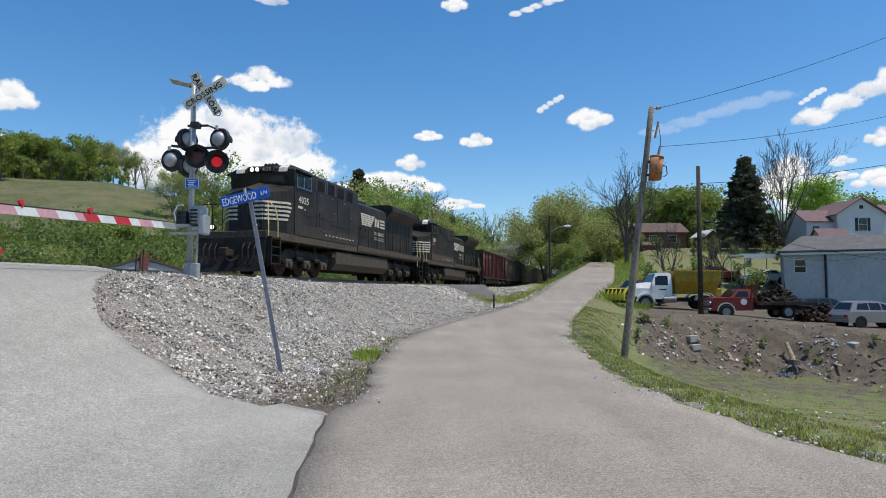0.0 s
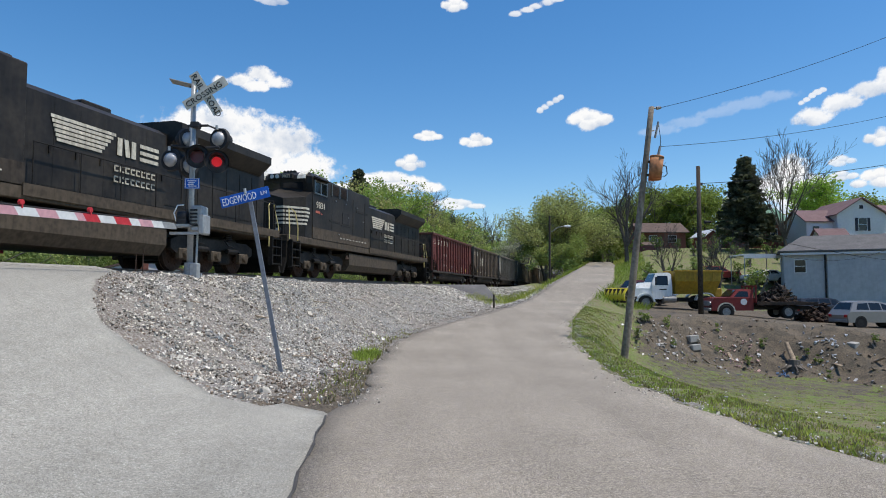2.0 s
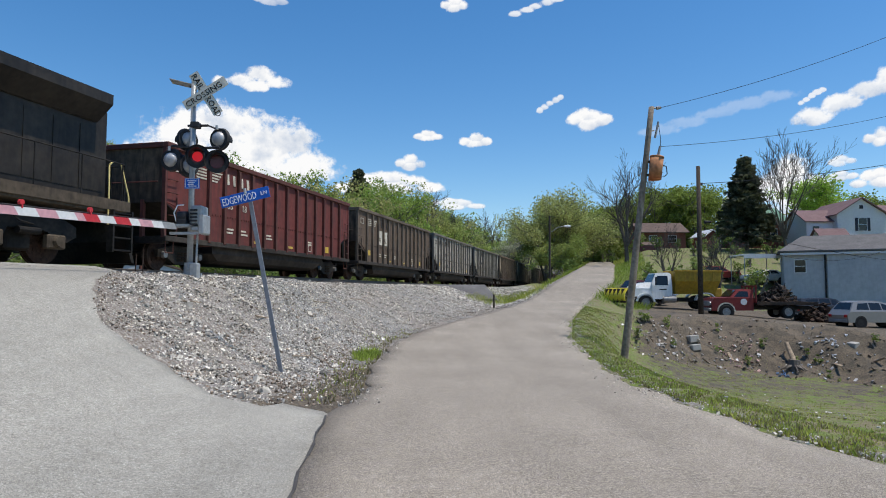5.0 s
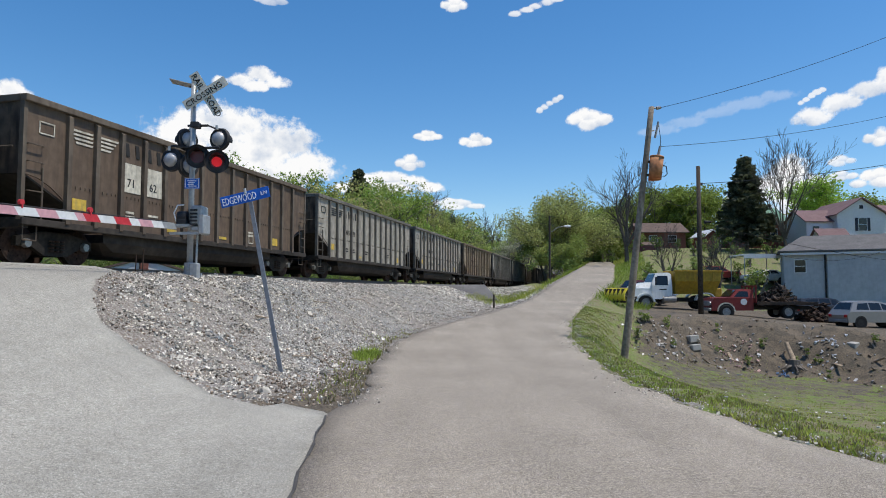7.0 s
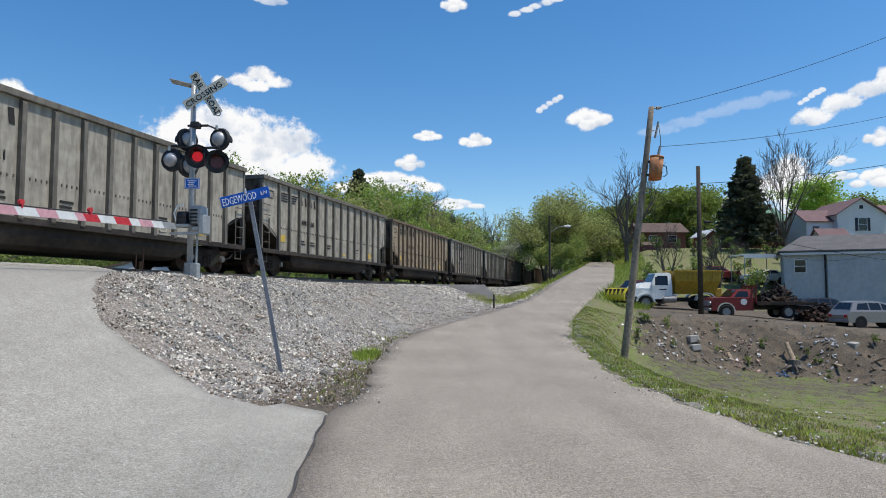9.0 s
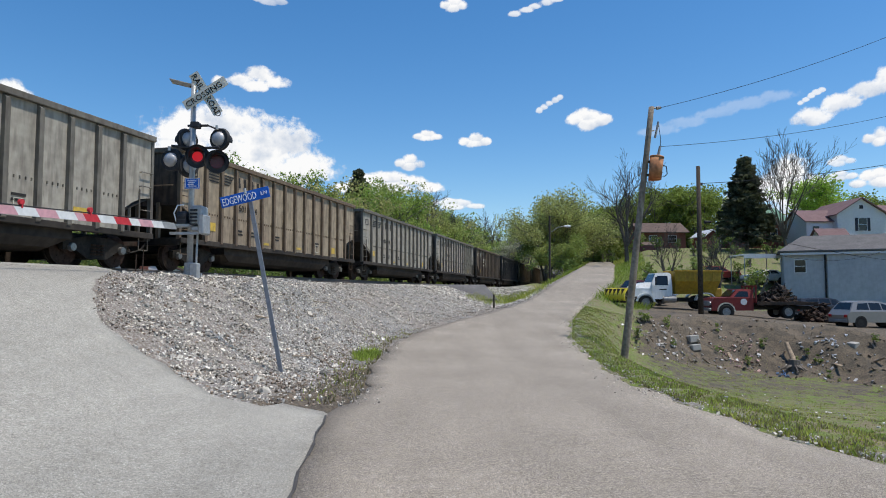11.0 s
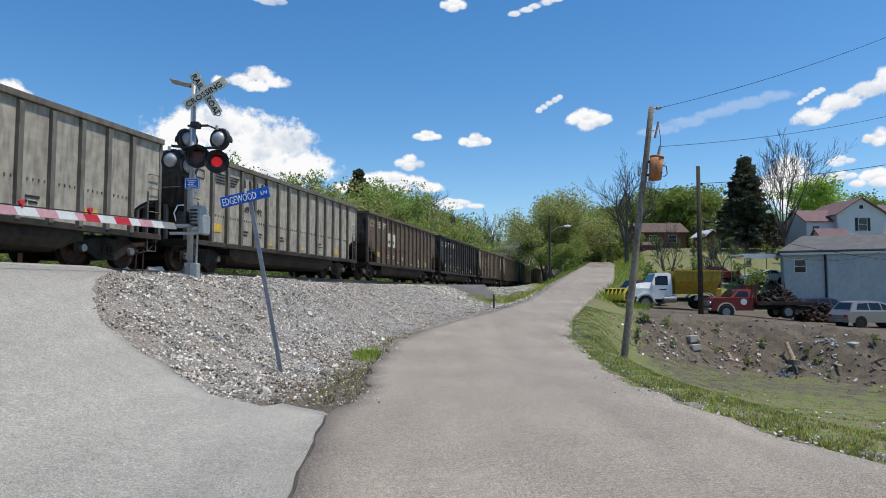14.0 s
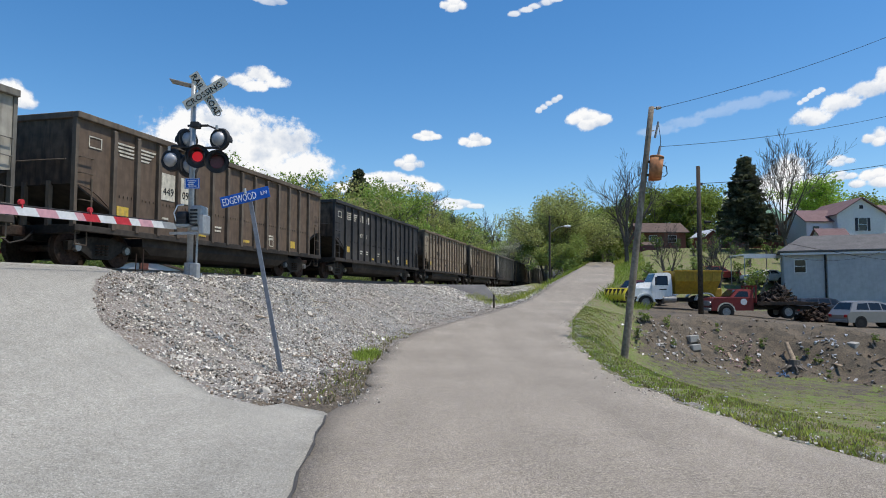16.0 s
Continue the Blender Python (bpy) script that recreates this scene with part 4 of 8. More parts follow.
        for k in range(9):
            x = 5.2 + 0.42 * k
            part("reflector", box(BM(), x, x + 0.2, sy * 1.517 - 0.008, sy * 1.517 + 0.008, 1.95, 1.985), M_cream, lo)
        for x, z in ((4.6, 3.62), (5.9, 3.62), (7.4, 3.62), (8.3, 3.0), (6.2, 3.0), (5.0, 2.1)):
            part("grab_iron", box(BM(), x, x + 0.12, sy * 1.52 - 0.01, sy * 1.52 + 0.015, z, z + 0.05), M_steel, lo)
    # engine hood with door seams
    bm = BM()
    prism(bm, [(-1.3, 1.72), (-1.3, 3.95), (-1.05, 4.12), (1.05, 4.12), (1.3, 3.95), (1.3, 1.72)], 9.35, 14.5, "x")
    part("engine_hood", bm, M_loco, lo)
    for sy in (-1, 1):
        for i in range(6):
            x = 9.5 + i * 0.83
            bm = box(BM(), x, x + 0.77, sy * 1.3 - 0.005, sy * 1.3 + 0.022, 1.85, 2.2 + 1.2 * (i % 2 == 0) * 0 + 1.65)
            d = part("hood_door", bm, M_loco, lo)
            bm = box(BM(), x + 0.68, x + 0.72, sy * 1.325 - 0.01, sy * 1.325 + 0.02, 2.6, 2.8)
            part("latch", bm, M_under, d)
        # emblem shapes and name bars
        y = sy * 1.328

        def fx(x):
            return x if sy < 0 else 24.3 - x
        for k in range(6):
            xa, xb = sorted((fx(10.2 + 0.04 * k), fx(12.38 - 0.1 * k)))
            bm = plate(BM(), xa, xb, y, 3.46 - 0.105 * k, 3.535 - 0.105 * k, 0.005)
            part("emblem_stripe", bm, M_cream, lo)
        bm = BM()
        for xa, xb in ((12.45, 12.63), (13.0, 13.18), (13.35, 14.15)):
            a, b_ = sorted((fx(xa), fx(xb)))
            if xb - xa < 0.3:
                plate(bm, a, b_, y, 3.0, 3.46, 0.005)
            else:
                for zz in (3.0, 3.18, 3.36):
                    plate(bm, a, b_, y, zz, zz + 0.1, 0.005)
        prism(bm, [(fx(12.7), 3.46), (fx(12.87), 3.46), (fx(12.95), 3.0), (fx(12.78), 3.0)], y - 0.005, y + 0.005, "y")
        part("emblem", bm, M_cream, lo)
        bm = BM()
        for z in (2.56, 2.28):
            for i in range(8):
                xa, xb = sorted((fx(12.35 + 0.215 * i), fx(12.35 + 0.215 * i + 0.16)))
                plate(bm, xa, xb, y, z, z + 0.04, 0.005)
                plate(bm, xa, xb, y, z + 0.13, z + 0.17, 0.005)
                plate(bm, xa, xa + 0.045, y, z, z + 0.17, 0.005)
        part("name_bars", bm, M_cream, lo)
    # exhaust and roof fittings
    bm = box(BM(), 12.0, 13.1, -0.55, 0.55, 4.1, 4.42, 0.04)
    part("exhaust_stack", bm, M_under, lo)
    bm = BM()
    for i in range(5):
        tube(bm, (10.6 + 0.22 * i, -0.35, 4.1), (10.6 + 0.22 * i, -0.35, 4.26), 0.09, seg=8)
    part("roof_vents", bm, M_under, lo)
    bm = BM()
    for y in (-0.25, -0.08, 0.08, 0.25):
        tube(bm, (3.2, y, 4.7), (2.75, y, 4.74), 0.03, 0.08, 10)
    box(bm, 3.1, 3.3, -0.35, 0.35, 4.58, 4.74)
    part("horn", bm, M_under, lo)
    # radiator with wings
    bm = box(BM(), 14.5, 20.9, -1.05, 1.05, 1.72, 4.1)
    part("radiator_hood", bm, M_loco, lo)
    bm = BM()
    prism(bm, [(-1.58, 4.16), (-1.58, 4.42), (-1.3, 4.5), (1.3, 4.5), (1.58, 4.42), (1.58, 4.16), (1.1, 3.75), (-1.1, 3.75)], 14.9, 20.5, "x")
    part("radiator", bm, M_loco, lo, "overhanging winged radiator")
    for sy in (-1, 1):
        for i in range(7):
            x = 14.8 + i * 0.86
            bm = box(BM(), x, x + 0.78, sy * 1.06 - 0.005, sy * 1.06 + 0.02, 2.0, 3.6)
            part("hood_door", bm, M_loco, lo)
        # side handrail
        bm = BM()
        xs = [9.6 + i * 1.43 for i in range(9)]
        for x in xs:
            tube(bm, (x, sy * 1.48, 1.72), (x, sy * 1.48, 2.75), 0.018, seg=6)
        tube(bm, (9.6, sy * 1.48, 2.75), (21.1, sy * 1.48, 2.75), 0.018, seg=6)
        part("handrail", bm, M_under, lo)
    bm = BM()
    for x in (-0.2, 21.3):
        for y in (-1.35, -0.9, -0.45, 0.45, 0.9, 1.35):
            tube(bm, (x, y, 1.72), (x, y, 2.75), 0.02, seg=6)
        for ya, yb in ((-1.35, -0.45), (0.45, 1.35)):
            tube(bm, (x, ya, 2.75), (x, yb, 2.75), 0.02, seg=6)
    part("end_rail", bm, M_under, lo)
    bm = box(BM(), 20.9, 20.95, -0.6, 0.6, 2.2, 3.6)
    part("rear_door", bm, M_loco, lo)
    # fuel tank and tanks
    bm = BM()
    prism(bm, [(-1.42, 1.3), (-1.42, 0.72), (-1.2, 0.42), (1.2, 0.42), (1.42, 0.72), (1.42, 1.3)], 6.65, 14.5, "x")
    part("fuel_tank", bm, M_lower, lo, "dusty fuel tank under the frame")
    bm = BM()
    tube(bm, (7.2, -0.95, 1.36), (13.8, -0.95, 1.36), 0.1, seg=10)
    tube(bm, (7.2, 0.95, 1.36), (13.8, 0.95, 1.36), 0.1, seg=10)
    part("air_pipe", bm, M_under, lo)
    tube_b = tube(BM(), (6.45, -1.35, 1.2), (6.45, -1.35, 1.0), 0.05, 0.14, 12)
    part("bell", tube_b, M_rust, lo, "small brass bell under the sill")
    # trucks
    for xc in (3.9, 17.4):
        bm = box(BM(), xc - 2.3, xc + 2.3, -0.62, 0.62, 0.35, 1.3, 0.05)
        for dx in (-0.88, 0.88):
            box(bm, xc + dx - 0.35, xc + dx + 0.35, -1.02, 1.02, 0.3, 0.95, 0.05)
        part("traction_motors", bm, M_under, lo)
        for dx in (-1.75, 0, 1.75):
            wheelset(lo, xc + dx, 0.52)
        for sy in (-1, 1):
            bm = BM()
            y = sy * 1.12
            prism(bm, [(xc - 2.4, 0.95), (xc - 2.0, 1.1), (xc + 2.0, 1.1), (xc + 2.4, 0.95), (xc + 2.4, 0.7), (xc + 2.1, 0.55), (xc + 1.4, 0.8), (xc + 0.4, 0.8), (xc + 0.3, 0.6), (xc - 0.3, 0.6), (xc - 0.4, 0.8), (xc - 1.4, 0.8), (xc - 2.1, 0.55), (xc - 2.4, 0.7)], y - 0.08, y + 0.08, "y")
            fr_ = part("truck_frame", bm, M_under, lo, "cast six wheel truck frame")
            for dx in (-1.75, 0, 1.75):
                bm = box(BM(), xc + dx - 0.28, xc + dx + 0.28, y + sy * 0.05 - 0.1, y + sy * 0.05 + 0.1, 0.36, 0.72, 0.04)
                tube(bm, (xc + dx, y + sy * 0.1, 0.55), (xc + dx, y + sy * 0.24, 0.55), 0.17, 0.13, 12)
                part("journal_box", bm, M_lower, fr_)
            bm = BM()
            for dx in (-0.9, 0.9):
                for k in range(4):
                    tube(bm, (xc + dx, y, 1.1 + k * 0.07), (xc + dx, y, 1.14 + k * 0.07), 0.13, seg=10)
                tube(bm, (xc + dx - 0.3, y + sy * 0.14, 0.75), (xc + dx + 0.3, y + sy * 0.14, 0.75), 0.09, seg=10)
                pipe(bm, [(xc + dx - 0.5, y + sy * 0.15, 1.15), (xc + dx - 0.3, y + sy * 0.2, 0.95), (xc + dx + 0.1, y + sy * 0.18, 0.9)], 0.025)
            part("spring", bm, M_under, fr_)
    # body height over the deck
    done = set()
    for ob in lo.children_recursive:
        if ob.data and ob.data.name not in done and not ob.name.startswith(("wheelset", "lettering", "road_number")):
            done.add(ob.data.name)
            for v in ob.data.vertices:
                v.co.z += 0.05 * max(0.0, v.co.z - 1.72)
        elif ob.name.startswith(("lettering", "road_number")):
            ob.location.z += 0.05 * (ob.location.z - 1.72)
    return lo


def paint(name, c, c2, dirt):
    return mat(name, c, 0.75, vary=0.18, scale=4, bump=0.08, second=c2, dirt=dirt)


P_red = paint("oxide red wagon paint", (0.17, 0.045, 0.038), (0.12, 0.035, 0.03), ((0.07, 0.04, 0.035), 0.6))
P_brown = paint("brown wagon paint", (0.15, 0.105, 0.072), (0.12, 0.085, 0.06), ((0.07, 0.05, 0.04), 0.6))
P_grey = paint("grey wagon paint", (0.4, 0.365, 0.3), (0.32, 0.29, 0.235), ((0.13, 0.11, 0.09), 0.65))
P_tan = paint("weathered tan wagon paint", (0.37, 0.3, 0.21), (0.28, 0.22, 0.155), ((0.12, 0.09, 0.06), 0.7))
P_black = paint("black wagon paint", (0.035, 0.035, 0.036), (0.06, 0.055, 0.05), ((0.1, 0.085, 0.07), 0.4))
R_grey = paint("grimy rib paint", (0.19, 0.175, 0.145), (0.13, 0.115, 0.095), ((0.07, 0.055, 0.045), 0.7))
R_tan = paint("rusty tan rib paint", (0.2, 0.15, 0.1), (0.14, 0.1, 0.07), ((0.07, 0.05, 0.035), 0.7))
R_brown = paint("worn brown rib paint", (0.17, 0.135, 0.1), (0.1, 0.075, 0.055), ((0.06, 0.045, 0.035), 0.6))
R_red = paint("worn red rib paint", (0.13, 0.045, 0.038), (0.1, 0.04, 0.03), ((0.06, 0.04, 0.03), 0.6))
P_tub = mat("near-black belly steel", (0.03, 0.026, 0.022), 0.8, vary=0.3, scale=5, bump=0.15, second=(0.05, 0.041, 0.033))

TRAIN = []
V = 10.3
for c0, num, older, lab in ((23.4, "4025", False, "black diesel locomotive with cream nose stripes leading the train"),
                            (45.75, "9831", True, "older black diesel locomotive coupled second in the train")):
    lo = tagged(locomotive(num, older), lab)
    TRAIN.append((lo, c0))
LIVERY = {"red": (P_red, R_red, M_cream, False, "oxide red coal car with ribbed steel sides"), "brown": (P_brown, R_brown, M_cream, True, "brown coal car with white stencil panel"),
          "grey": (P_grey, R_grey, M_ink, False, "weathered light grey coal car with ribbed sides"), "tan": (P_tan, R_tan, M_ink, False, "rust-stained tan coal car with ribbed sides"),
          "black": (P_black, P_black, M_cream, False, "black coal car with pale stencilled markings")}
ORDER = ["red", "brown", "grey", "grey", "tan", "grey", "grey", "brown", "black", "tan", "tan", "grey", "brown", "grey", "grey"]
NUMBERS = [("53", "18"), ("71", "62"), ("475", "21"), ("408", "60"), ("501", "34"), ("406", "04"), ("491", "92"), ("449", "09"), ("471", "7"), ("502", "11"), ("488", "35"), ("466", "20"), ("443", "71"), ("497", "06"), ("480", "33")]
for k, (tone, num) in enumerate(zip(ORDER, NUMBERS)):
    p_, r_, i_, panel_, lab = LIVERY[tone]
    TRAIN.append((tagged(coal_car(p_, r_, i_, panel_, num, P_tub), lab), 68.5 + 15.63 * k if k < 7 else 178.35 + 16.05 * (k - 7)))
# ---- level crossing signal ----
M_galv = mat("galvanised steel", (0.42, 0.43, 0.43), 0.5, metal=0.35, vary=0.15, scale=14, bump=0.05, second=(0.34, 0.35, 0.35))
M_signal_black = mat("signal black", (0.03, 0.03, 0.032), 0.6, vary=0.2, scale=12, bump=0.05)
M_dome = mat("silver lamp housing", (0.4, 0.4, 0.41), 0.45, metal=0.3, vary=0.12, scale=10, bump=0.05)
M_redlens = mat("dark red lens", (0.09, 0.008, 0.01), 0.2, vary=0.2, scale=60, bump=0.3)
M_redglow = glow("lit red lamp", (0.7, 0.012, 0.02), 0.42)
M_armwhite = mat("gate arm white", (0.72, 0.72, 0.7), 0.5, vary=0.1, scale=10, bump=0.03)
M_armred = mat("gate arm red", (0.55, 0.04, 0.05), 0.5, vary=0.15, scale=10, bump=0.03)
M_armpink = mat("gate arm faded red", (0.62, 0.33, 0.36), 0.5, vary=0.12, scale=10, bump=0.03)
M_signwhite = mat("aged sign white", (0.62, 0.6, 0.52), 0.6, vary=0.12, scale=8, bump=0.03, dirt=((0.35, 0.32, 0.26), 0.4))
M_signblue = mat("sign blue", (0.02, 0.12, 0.5), 0.45, vary=0.1, scale=8, bump=0.02)
M_signink = mat("sign black", (0.02, 0.02, 0.02), 0.6, vary=0.1, scale=8, bump=0.0)
M_letters = mat("sign letter white", (0.8, 0.82, 0.84), 0.5, vary=0.05, scale=8, bump=0.0)
MX, MY, MZ = -5.72, 15.15, 1.86
FLASH = []


def lamp_head(parent, x, y, z, yaw, lit=None):
    """A round signal lamp: background disc, hood, lens, domed back. yaw: degrees its face turns from the lane side."""
    R = pose(x, y, z, 0, 0, yaw)
    bm = tube(BM(), (0, 0.0, 0), (0, 0.03, 0), 0.25, 0.25, 28)
    for a in range(28):
        t0, t1 = a / 28 * 6.2832, (a + 1) / 28 * 6.2832
        bm.faces.new([bm.verts.new(p) for p in ((0.25 * math.cos(t0), 0.0, 0.25 * math.sin(t0)), (0.25 * math.cos(t1), 0, 0.25 * math.sin(t1)), (0.27 * math.cos(t1), -0.05, 0.27 * math.sin(t1)), (0.27 * math.cos(t0), -0.05, 0.27 * math.sin(t0)))])
    head = part("lamp_head", bm, M_signal_black, parent)
    head.matrix_basis = R
    bm = BM()
    prev = None
    for k in range(7):
        a = k / 6 * math.pi / 2
        ring = [bm.verts.new((0.17 * math.cos(a) * math.cos(i * 0.3927) + 0.0, 0.03 + 0.13 * math.sin(a), 0.17 * math.cos(a) * math.sin(i * 0.3927))) for i in range(16)] if k < 6 else None
        if prev:
            for i in range(16):
                if ring:
                    bm.faces.new((prev[i], prev[(i + 1) % 16], ring[(i + 1) % 16], ring[i]))
            if not ring:
                bm.faces.new(prev)
        prev = ring or prev
    part("housing", bm, M_dome, head, "silver domed lamp housing", smooth=True)
    bm = BM()
    n = 14
    for i in range(n):
        a0, a1 = math.radians(-20 + 220 * i / n), math.radians(-20 + 220 * (i + 1) / n)
        q = [(0.165 * math.cos(a), yy, 0.165 * math.sin(a)) for a, yy in ((a0, 0.0), (a1, 0.0), (a1, -0.26), (a0, -0.26))]
        bm.faces.new([bm.verts.new(p) for p in q])
        q = [(0.172 * math.cos(a), yy, 0.172 * math.sin(a)) for a, yy in ((a0, 0.0), (a1, 0.0), (a1, -0.26), (a0, -0.26))]
        bm.faces.new([bm.verts.new(p) for p in q])
    part("hood", bm, M_signal_black, head, smooth=True)
    part("lens", tube(BM(), (0, -0.012, 0), (0, 0.0, 0), 0.152, 0.15, 24), M_redlens, head, "dark red lens")
    if lit is not None:
        bm = tube(BM(), (0, -0.006, 0), (0, 0.0, 0), 0.115, 0.115, 24)
        gl = part("lamp_bulb", bm, M_redglow, head, "flashing red lamp")
        FLASH.append((gl, lit))
    bm = tube(BM(), (0, 0.1, 0.2), (0, 0.1, 0.3), 0.035, 0.03, 8)
    part("bracket", bm, M_galv, head)
    return head


def crossing_signal():
    sg = thing("crossing_signal", "grey steel crossing signal with crossbuck and flashing lamps", "railway signal", m=pose(MX, MY, MZ))
    part("mast", tube(BM(), (-0.06, 0, -0.3), (-0.06, 0, 4.62), 0.068, 0.06, 16), M_galv, sg, "galvanised mast", True)
    bm = tube(BM(), (-0.06, 0, -0.1), (-0.06, 0, 0.32), 0.14, 0.12, 12)
    for i in range(4):
        a = i * 1.5708 + 0.7
        tube(bm, (0.2 * math.cos(a), 0.2 * math.sin(a), -0.1), (0.2 * math.cos(a), 0.2 * math.sin(a), 0.08), 0.025, seg=6)
    part("base", bm, M_galv, sg)
    bm = box(BM(), 0.02, 0.2, -0.24, -0.04, -0.05, 0.3, 0.015)
    part("junction_box", bm, M_galv, sg)
    part("conduit", tube(BM(), (0.13, -0.12, 0.3), (0.15, -0.12, 1.15), 0.025, seg=8), M_galv, sg)
    # crossbuck: two blades at right angles, one proud of the other
    for ang, txt, y, sgn in ((33, "CROSSING", -0.13, 0), (-57, "", -0.105, 1)):
        bm = box(BM(), -0.56, 0.56, y - 0.006, y + 0.006, -0.115, 0.115)
        bl = part("crossbuck_blade", bm, M_signwhite, sg, "white crossbuck blade with black letters")
        bl.matrix_basis = pose(0.25, 0, 4.22, 0, -ang, 0) if not sgn else pose(0.25, 0, 4.22, 0, 57, 0)
        if not sgn:
            letters("CROSSING", 0.14, M_signink, bl, -0.52, y - 0.012, -0.075, name="letters", stretch=1.02)
        else:
            letters("RAIL", 0.14, M_signink, bl, -0.53, y - 0.012, -0.075, name="letters", stretch=1.02)
            letters("ROAD", 0.14, M_signink, bl, 0.08, y - 0.012, -0.075, name="letters")
    bm = box(BM(), -0.61, 0.61, -0.006, 0.006, -0.11, 0.11)
    bl = part("crossbuck_blade", bm, M_galv, sg, "crossbuck for the other direction seen edge on")
    bl.matrix_basis = pose(-0.32, 0.1, 4.5, 76, 14, 0) @ Matrix.Diagonal((0.55, 1, 1, 1))
    bm = pipe(BM(), [(0.0, 0, 4.5), (0.15, -0.08, 4.35), (0.25, -0.1, 4.22)], 0.025)
    pipe(bm, [(0, 0, 4.5), (-0.2, 0.15, 4.45)], 0.025)
    part("bracket", bm, M_signal_black, sg)
    # cross arms and lamps
    bm = tube(BM(), (-0.2, 0.05, 3.5), (0.28, 0.02, 3.5), 0.03, seg=8)
    pipe(bm, [(0.28, 0.02, 3.5), (0.42, 0.0, 3.44), (0.5, -0.0, 3.4)], 0.022)
    tube(bm, (-0.55, 0.0, 3.02), (0.0, -0.02, 2.96), 0.03, seg=8)
    tube(bm, (0.0, -0.02, 2.96), (0.6, -0.1, 2.96), 0.03, seg=8)
    box(bm, -0.1, 0.1, -0.1, 0.1, 3.43, 3.57, 0.02)
    part("cross_arm", bm, M_signal_black, sg)
    lamp_head(sg, 0.14, -0.22, 2.72, 14, 0)
    lamp_head(sg, 0.58, -0.22, 2.6, 20, 1)
    lamp_head(sg, -0.56, 0.05, 2.7, 168)
    lamp_head(sg, -0.2, 0.15, 2.58, 235)
    lamp_head(sg, -0.22, 0.12, 3.19, 235)
    lamp_head(sg, 0.52, 0.1, 3.2, 160)
    bm = box(BM(), -0.17, 0.17, -0.09, -0.08, -0.12, 0.12, 0.0)
    notice = part("notice", bm, M_signblue, sg, "small blue notice plate")
    notice.location = (-0.02, 0, 2.13)
    bm = BM()
    for a, b, c, d in ((-0.155, 0.155, 0.1, 0.112), (-0.155, 0.155, -0.112, -0.1), (-0.155, -0.143, -0.1, 0.1), (0.143, 0.155, -0.1, 0.1)):
        box(bm, a, b, -0.097, -0.09, c, d)
    for k in range(4):
        box(bm, -0.1 + 0.02 * (k % 2), 0.1 - 0.03 * (k % 3), -0.097, -0.09, 0.05 - 0.04 * k, 0.068 - 0.04 * k)
    part("notice_bars", bm, M_letters, notice)
    # gate mechanism
    bm = box(BM(), 0.05, 0.3, -0.3, 0.12, 1.02, 1.6, 0.03)
    box(bm, 0.22, 0.36, -0.32, 0.1, 0.95, 1.4, 0.03)
    mech = part("gate_mechanism", bm, M_galv, sg, "grey gate motor housing")
    bm = BM()
    for k in range(5):
        box(bm, 0.04, 0.2, -0.335, -0.3, 1.15 + 0.08 * k, 1.19 + 0.08 * k)
    tube(bm, (-0.28, -0.15, 1.35), (-0.08, -0.15, 1.35), 0.13, 0.13, 14)
    box(bm, -0.3, -0.06, -0.28, 0.02, 1.18, 1.3, 0.02)
    part("counterweight", bm, M_signal_black, mech)
    bm = box(BM(), -0.42, 0.22, -0.3, -0.24, 1.12, 1.18)
    box(bm, -0.42, 0.22, -0.3, -0.24, 0.94, 1.0)
    box(bm, -0.42, 0.22, 0.0, 0.06, 1.12, 1.18)
    part("arm_bracket", bm, M_galv, mech)
    pipe_b = pipe(BM(), [(-0.28, -0.25, 1.2), (-0.33, -0.3, 1.42), (-0.26, -0.28, 1.6), (-0.15, -0.2, 1.62)], 0.014)
    part("cable", pipe_b, M_letters, mech)
    return sg


crossing_signal()
# lowered gate arm across the crossing road, along the track's direction
arm = thing("gate_arm", "lowered red and white striped crossing gate arm", "barrier", m=pose(MX - 0.25, MY - 0.35, MZ + 1.12, 0, 2.0, TRACK_TURN + 180))
x = 0.0
for w, m_ in ((0.42, M_galv), (0.35, M_armwhite), (0.4, M_armpink), (0.28, M_armwhite), (0.42, M_armred), (0.42, M_armwhite), (0.36, M_armred), (0.2, M_armpink), (0.42, M_armwhite), (0.42, M_armpink), (0.42, M_armwhite), (0.42, M_armpink), (0.42, M_armwhite), (0.42, M_armpink), (0.42, M_armwhite), (0.42, M_armred), (0.42, M_armwhite), (0.42, M_armred)):
    bm = BM()
    k = 0.1
    v = [bm.verts.new(p) for p in ((x, -0.02, -0.07), (x + w, -0.02, -0.07), (x + w + k, -0.02, 0.07), (x + k, -0.02, 0.07), (x, 0.02, -0.07), (x + w, 0.02, -0.07), (x + w + k, 0.02, 0.07), (x + k, 0.02, 0.07))]
    for f in ((0, 1, 2, 3), (7, 6, 5, 4), (0, 4, 5, 1), (1, 5, 6, 2), (2, 6, 7, 3), (3, 7, 4, 0)):
        bm.faces.new([v[i] for i in f])
    part("stripe", bm, m_, arm)
    x += w
part("cable", pipe(BM(), [(0.3, 0, 0.085), (2.8, 0, 0.09), (4.1, 0, 0.09), (7, 0, 0.09)], 0.012, 5), M_signal_black, arm)
for x in (2.55, 4.05, 6.9):
    bm = tube(BM(), (x, -0.03, 0.15), (x, 0.03, 0.15), 0.045, 0.045, 12)
    box(bm, x - 0.015, x + 0.015, -0.03, 0.03, 0.05, 0.12)
    part("gate_lamp", bm, M_armred, arm, "small red gate lamp")
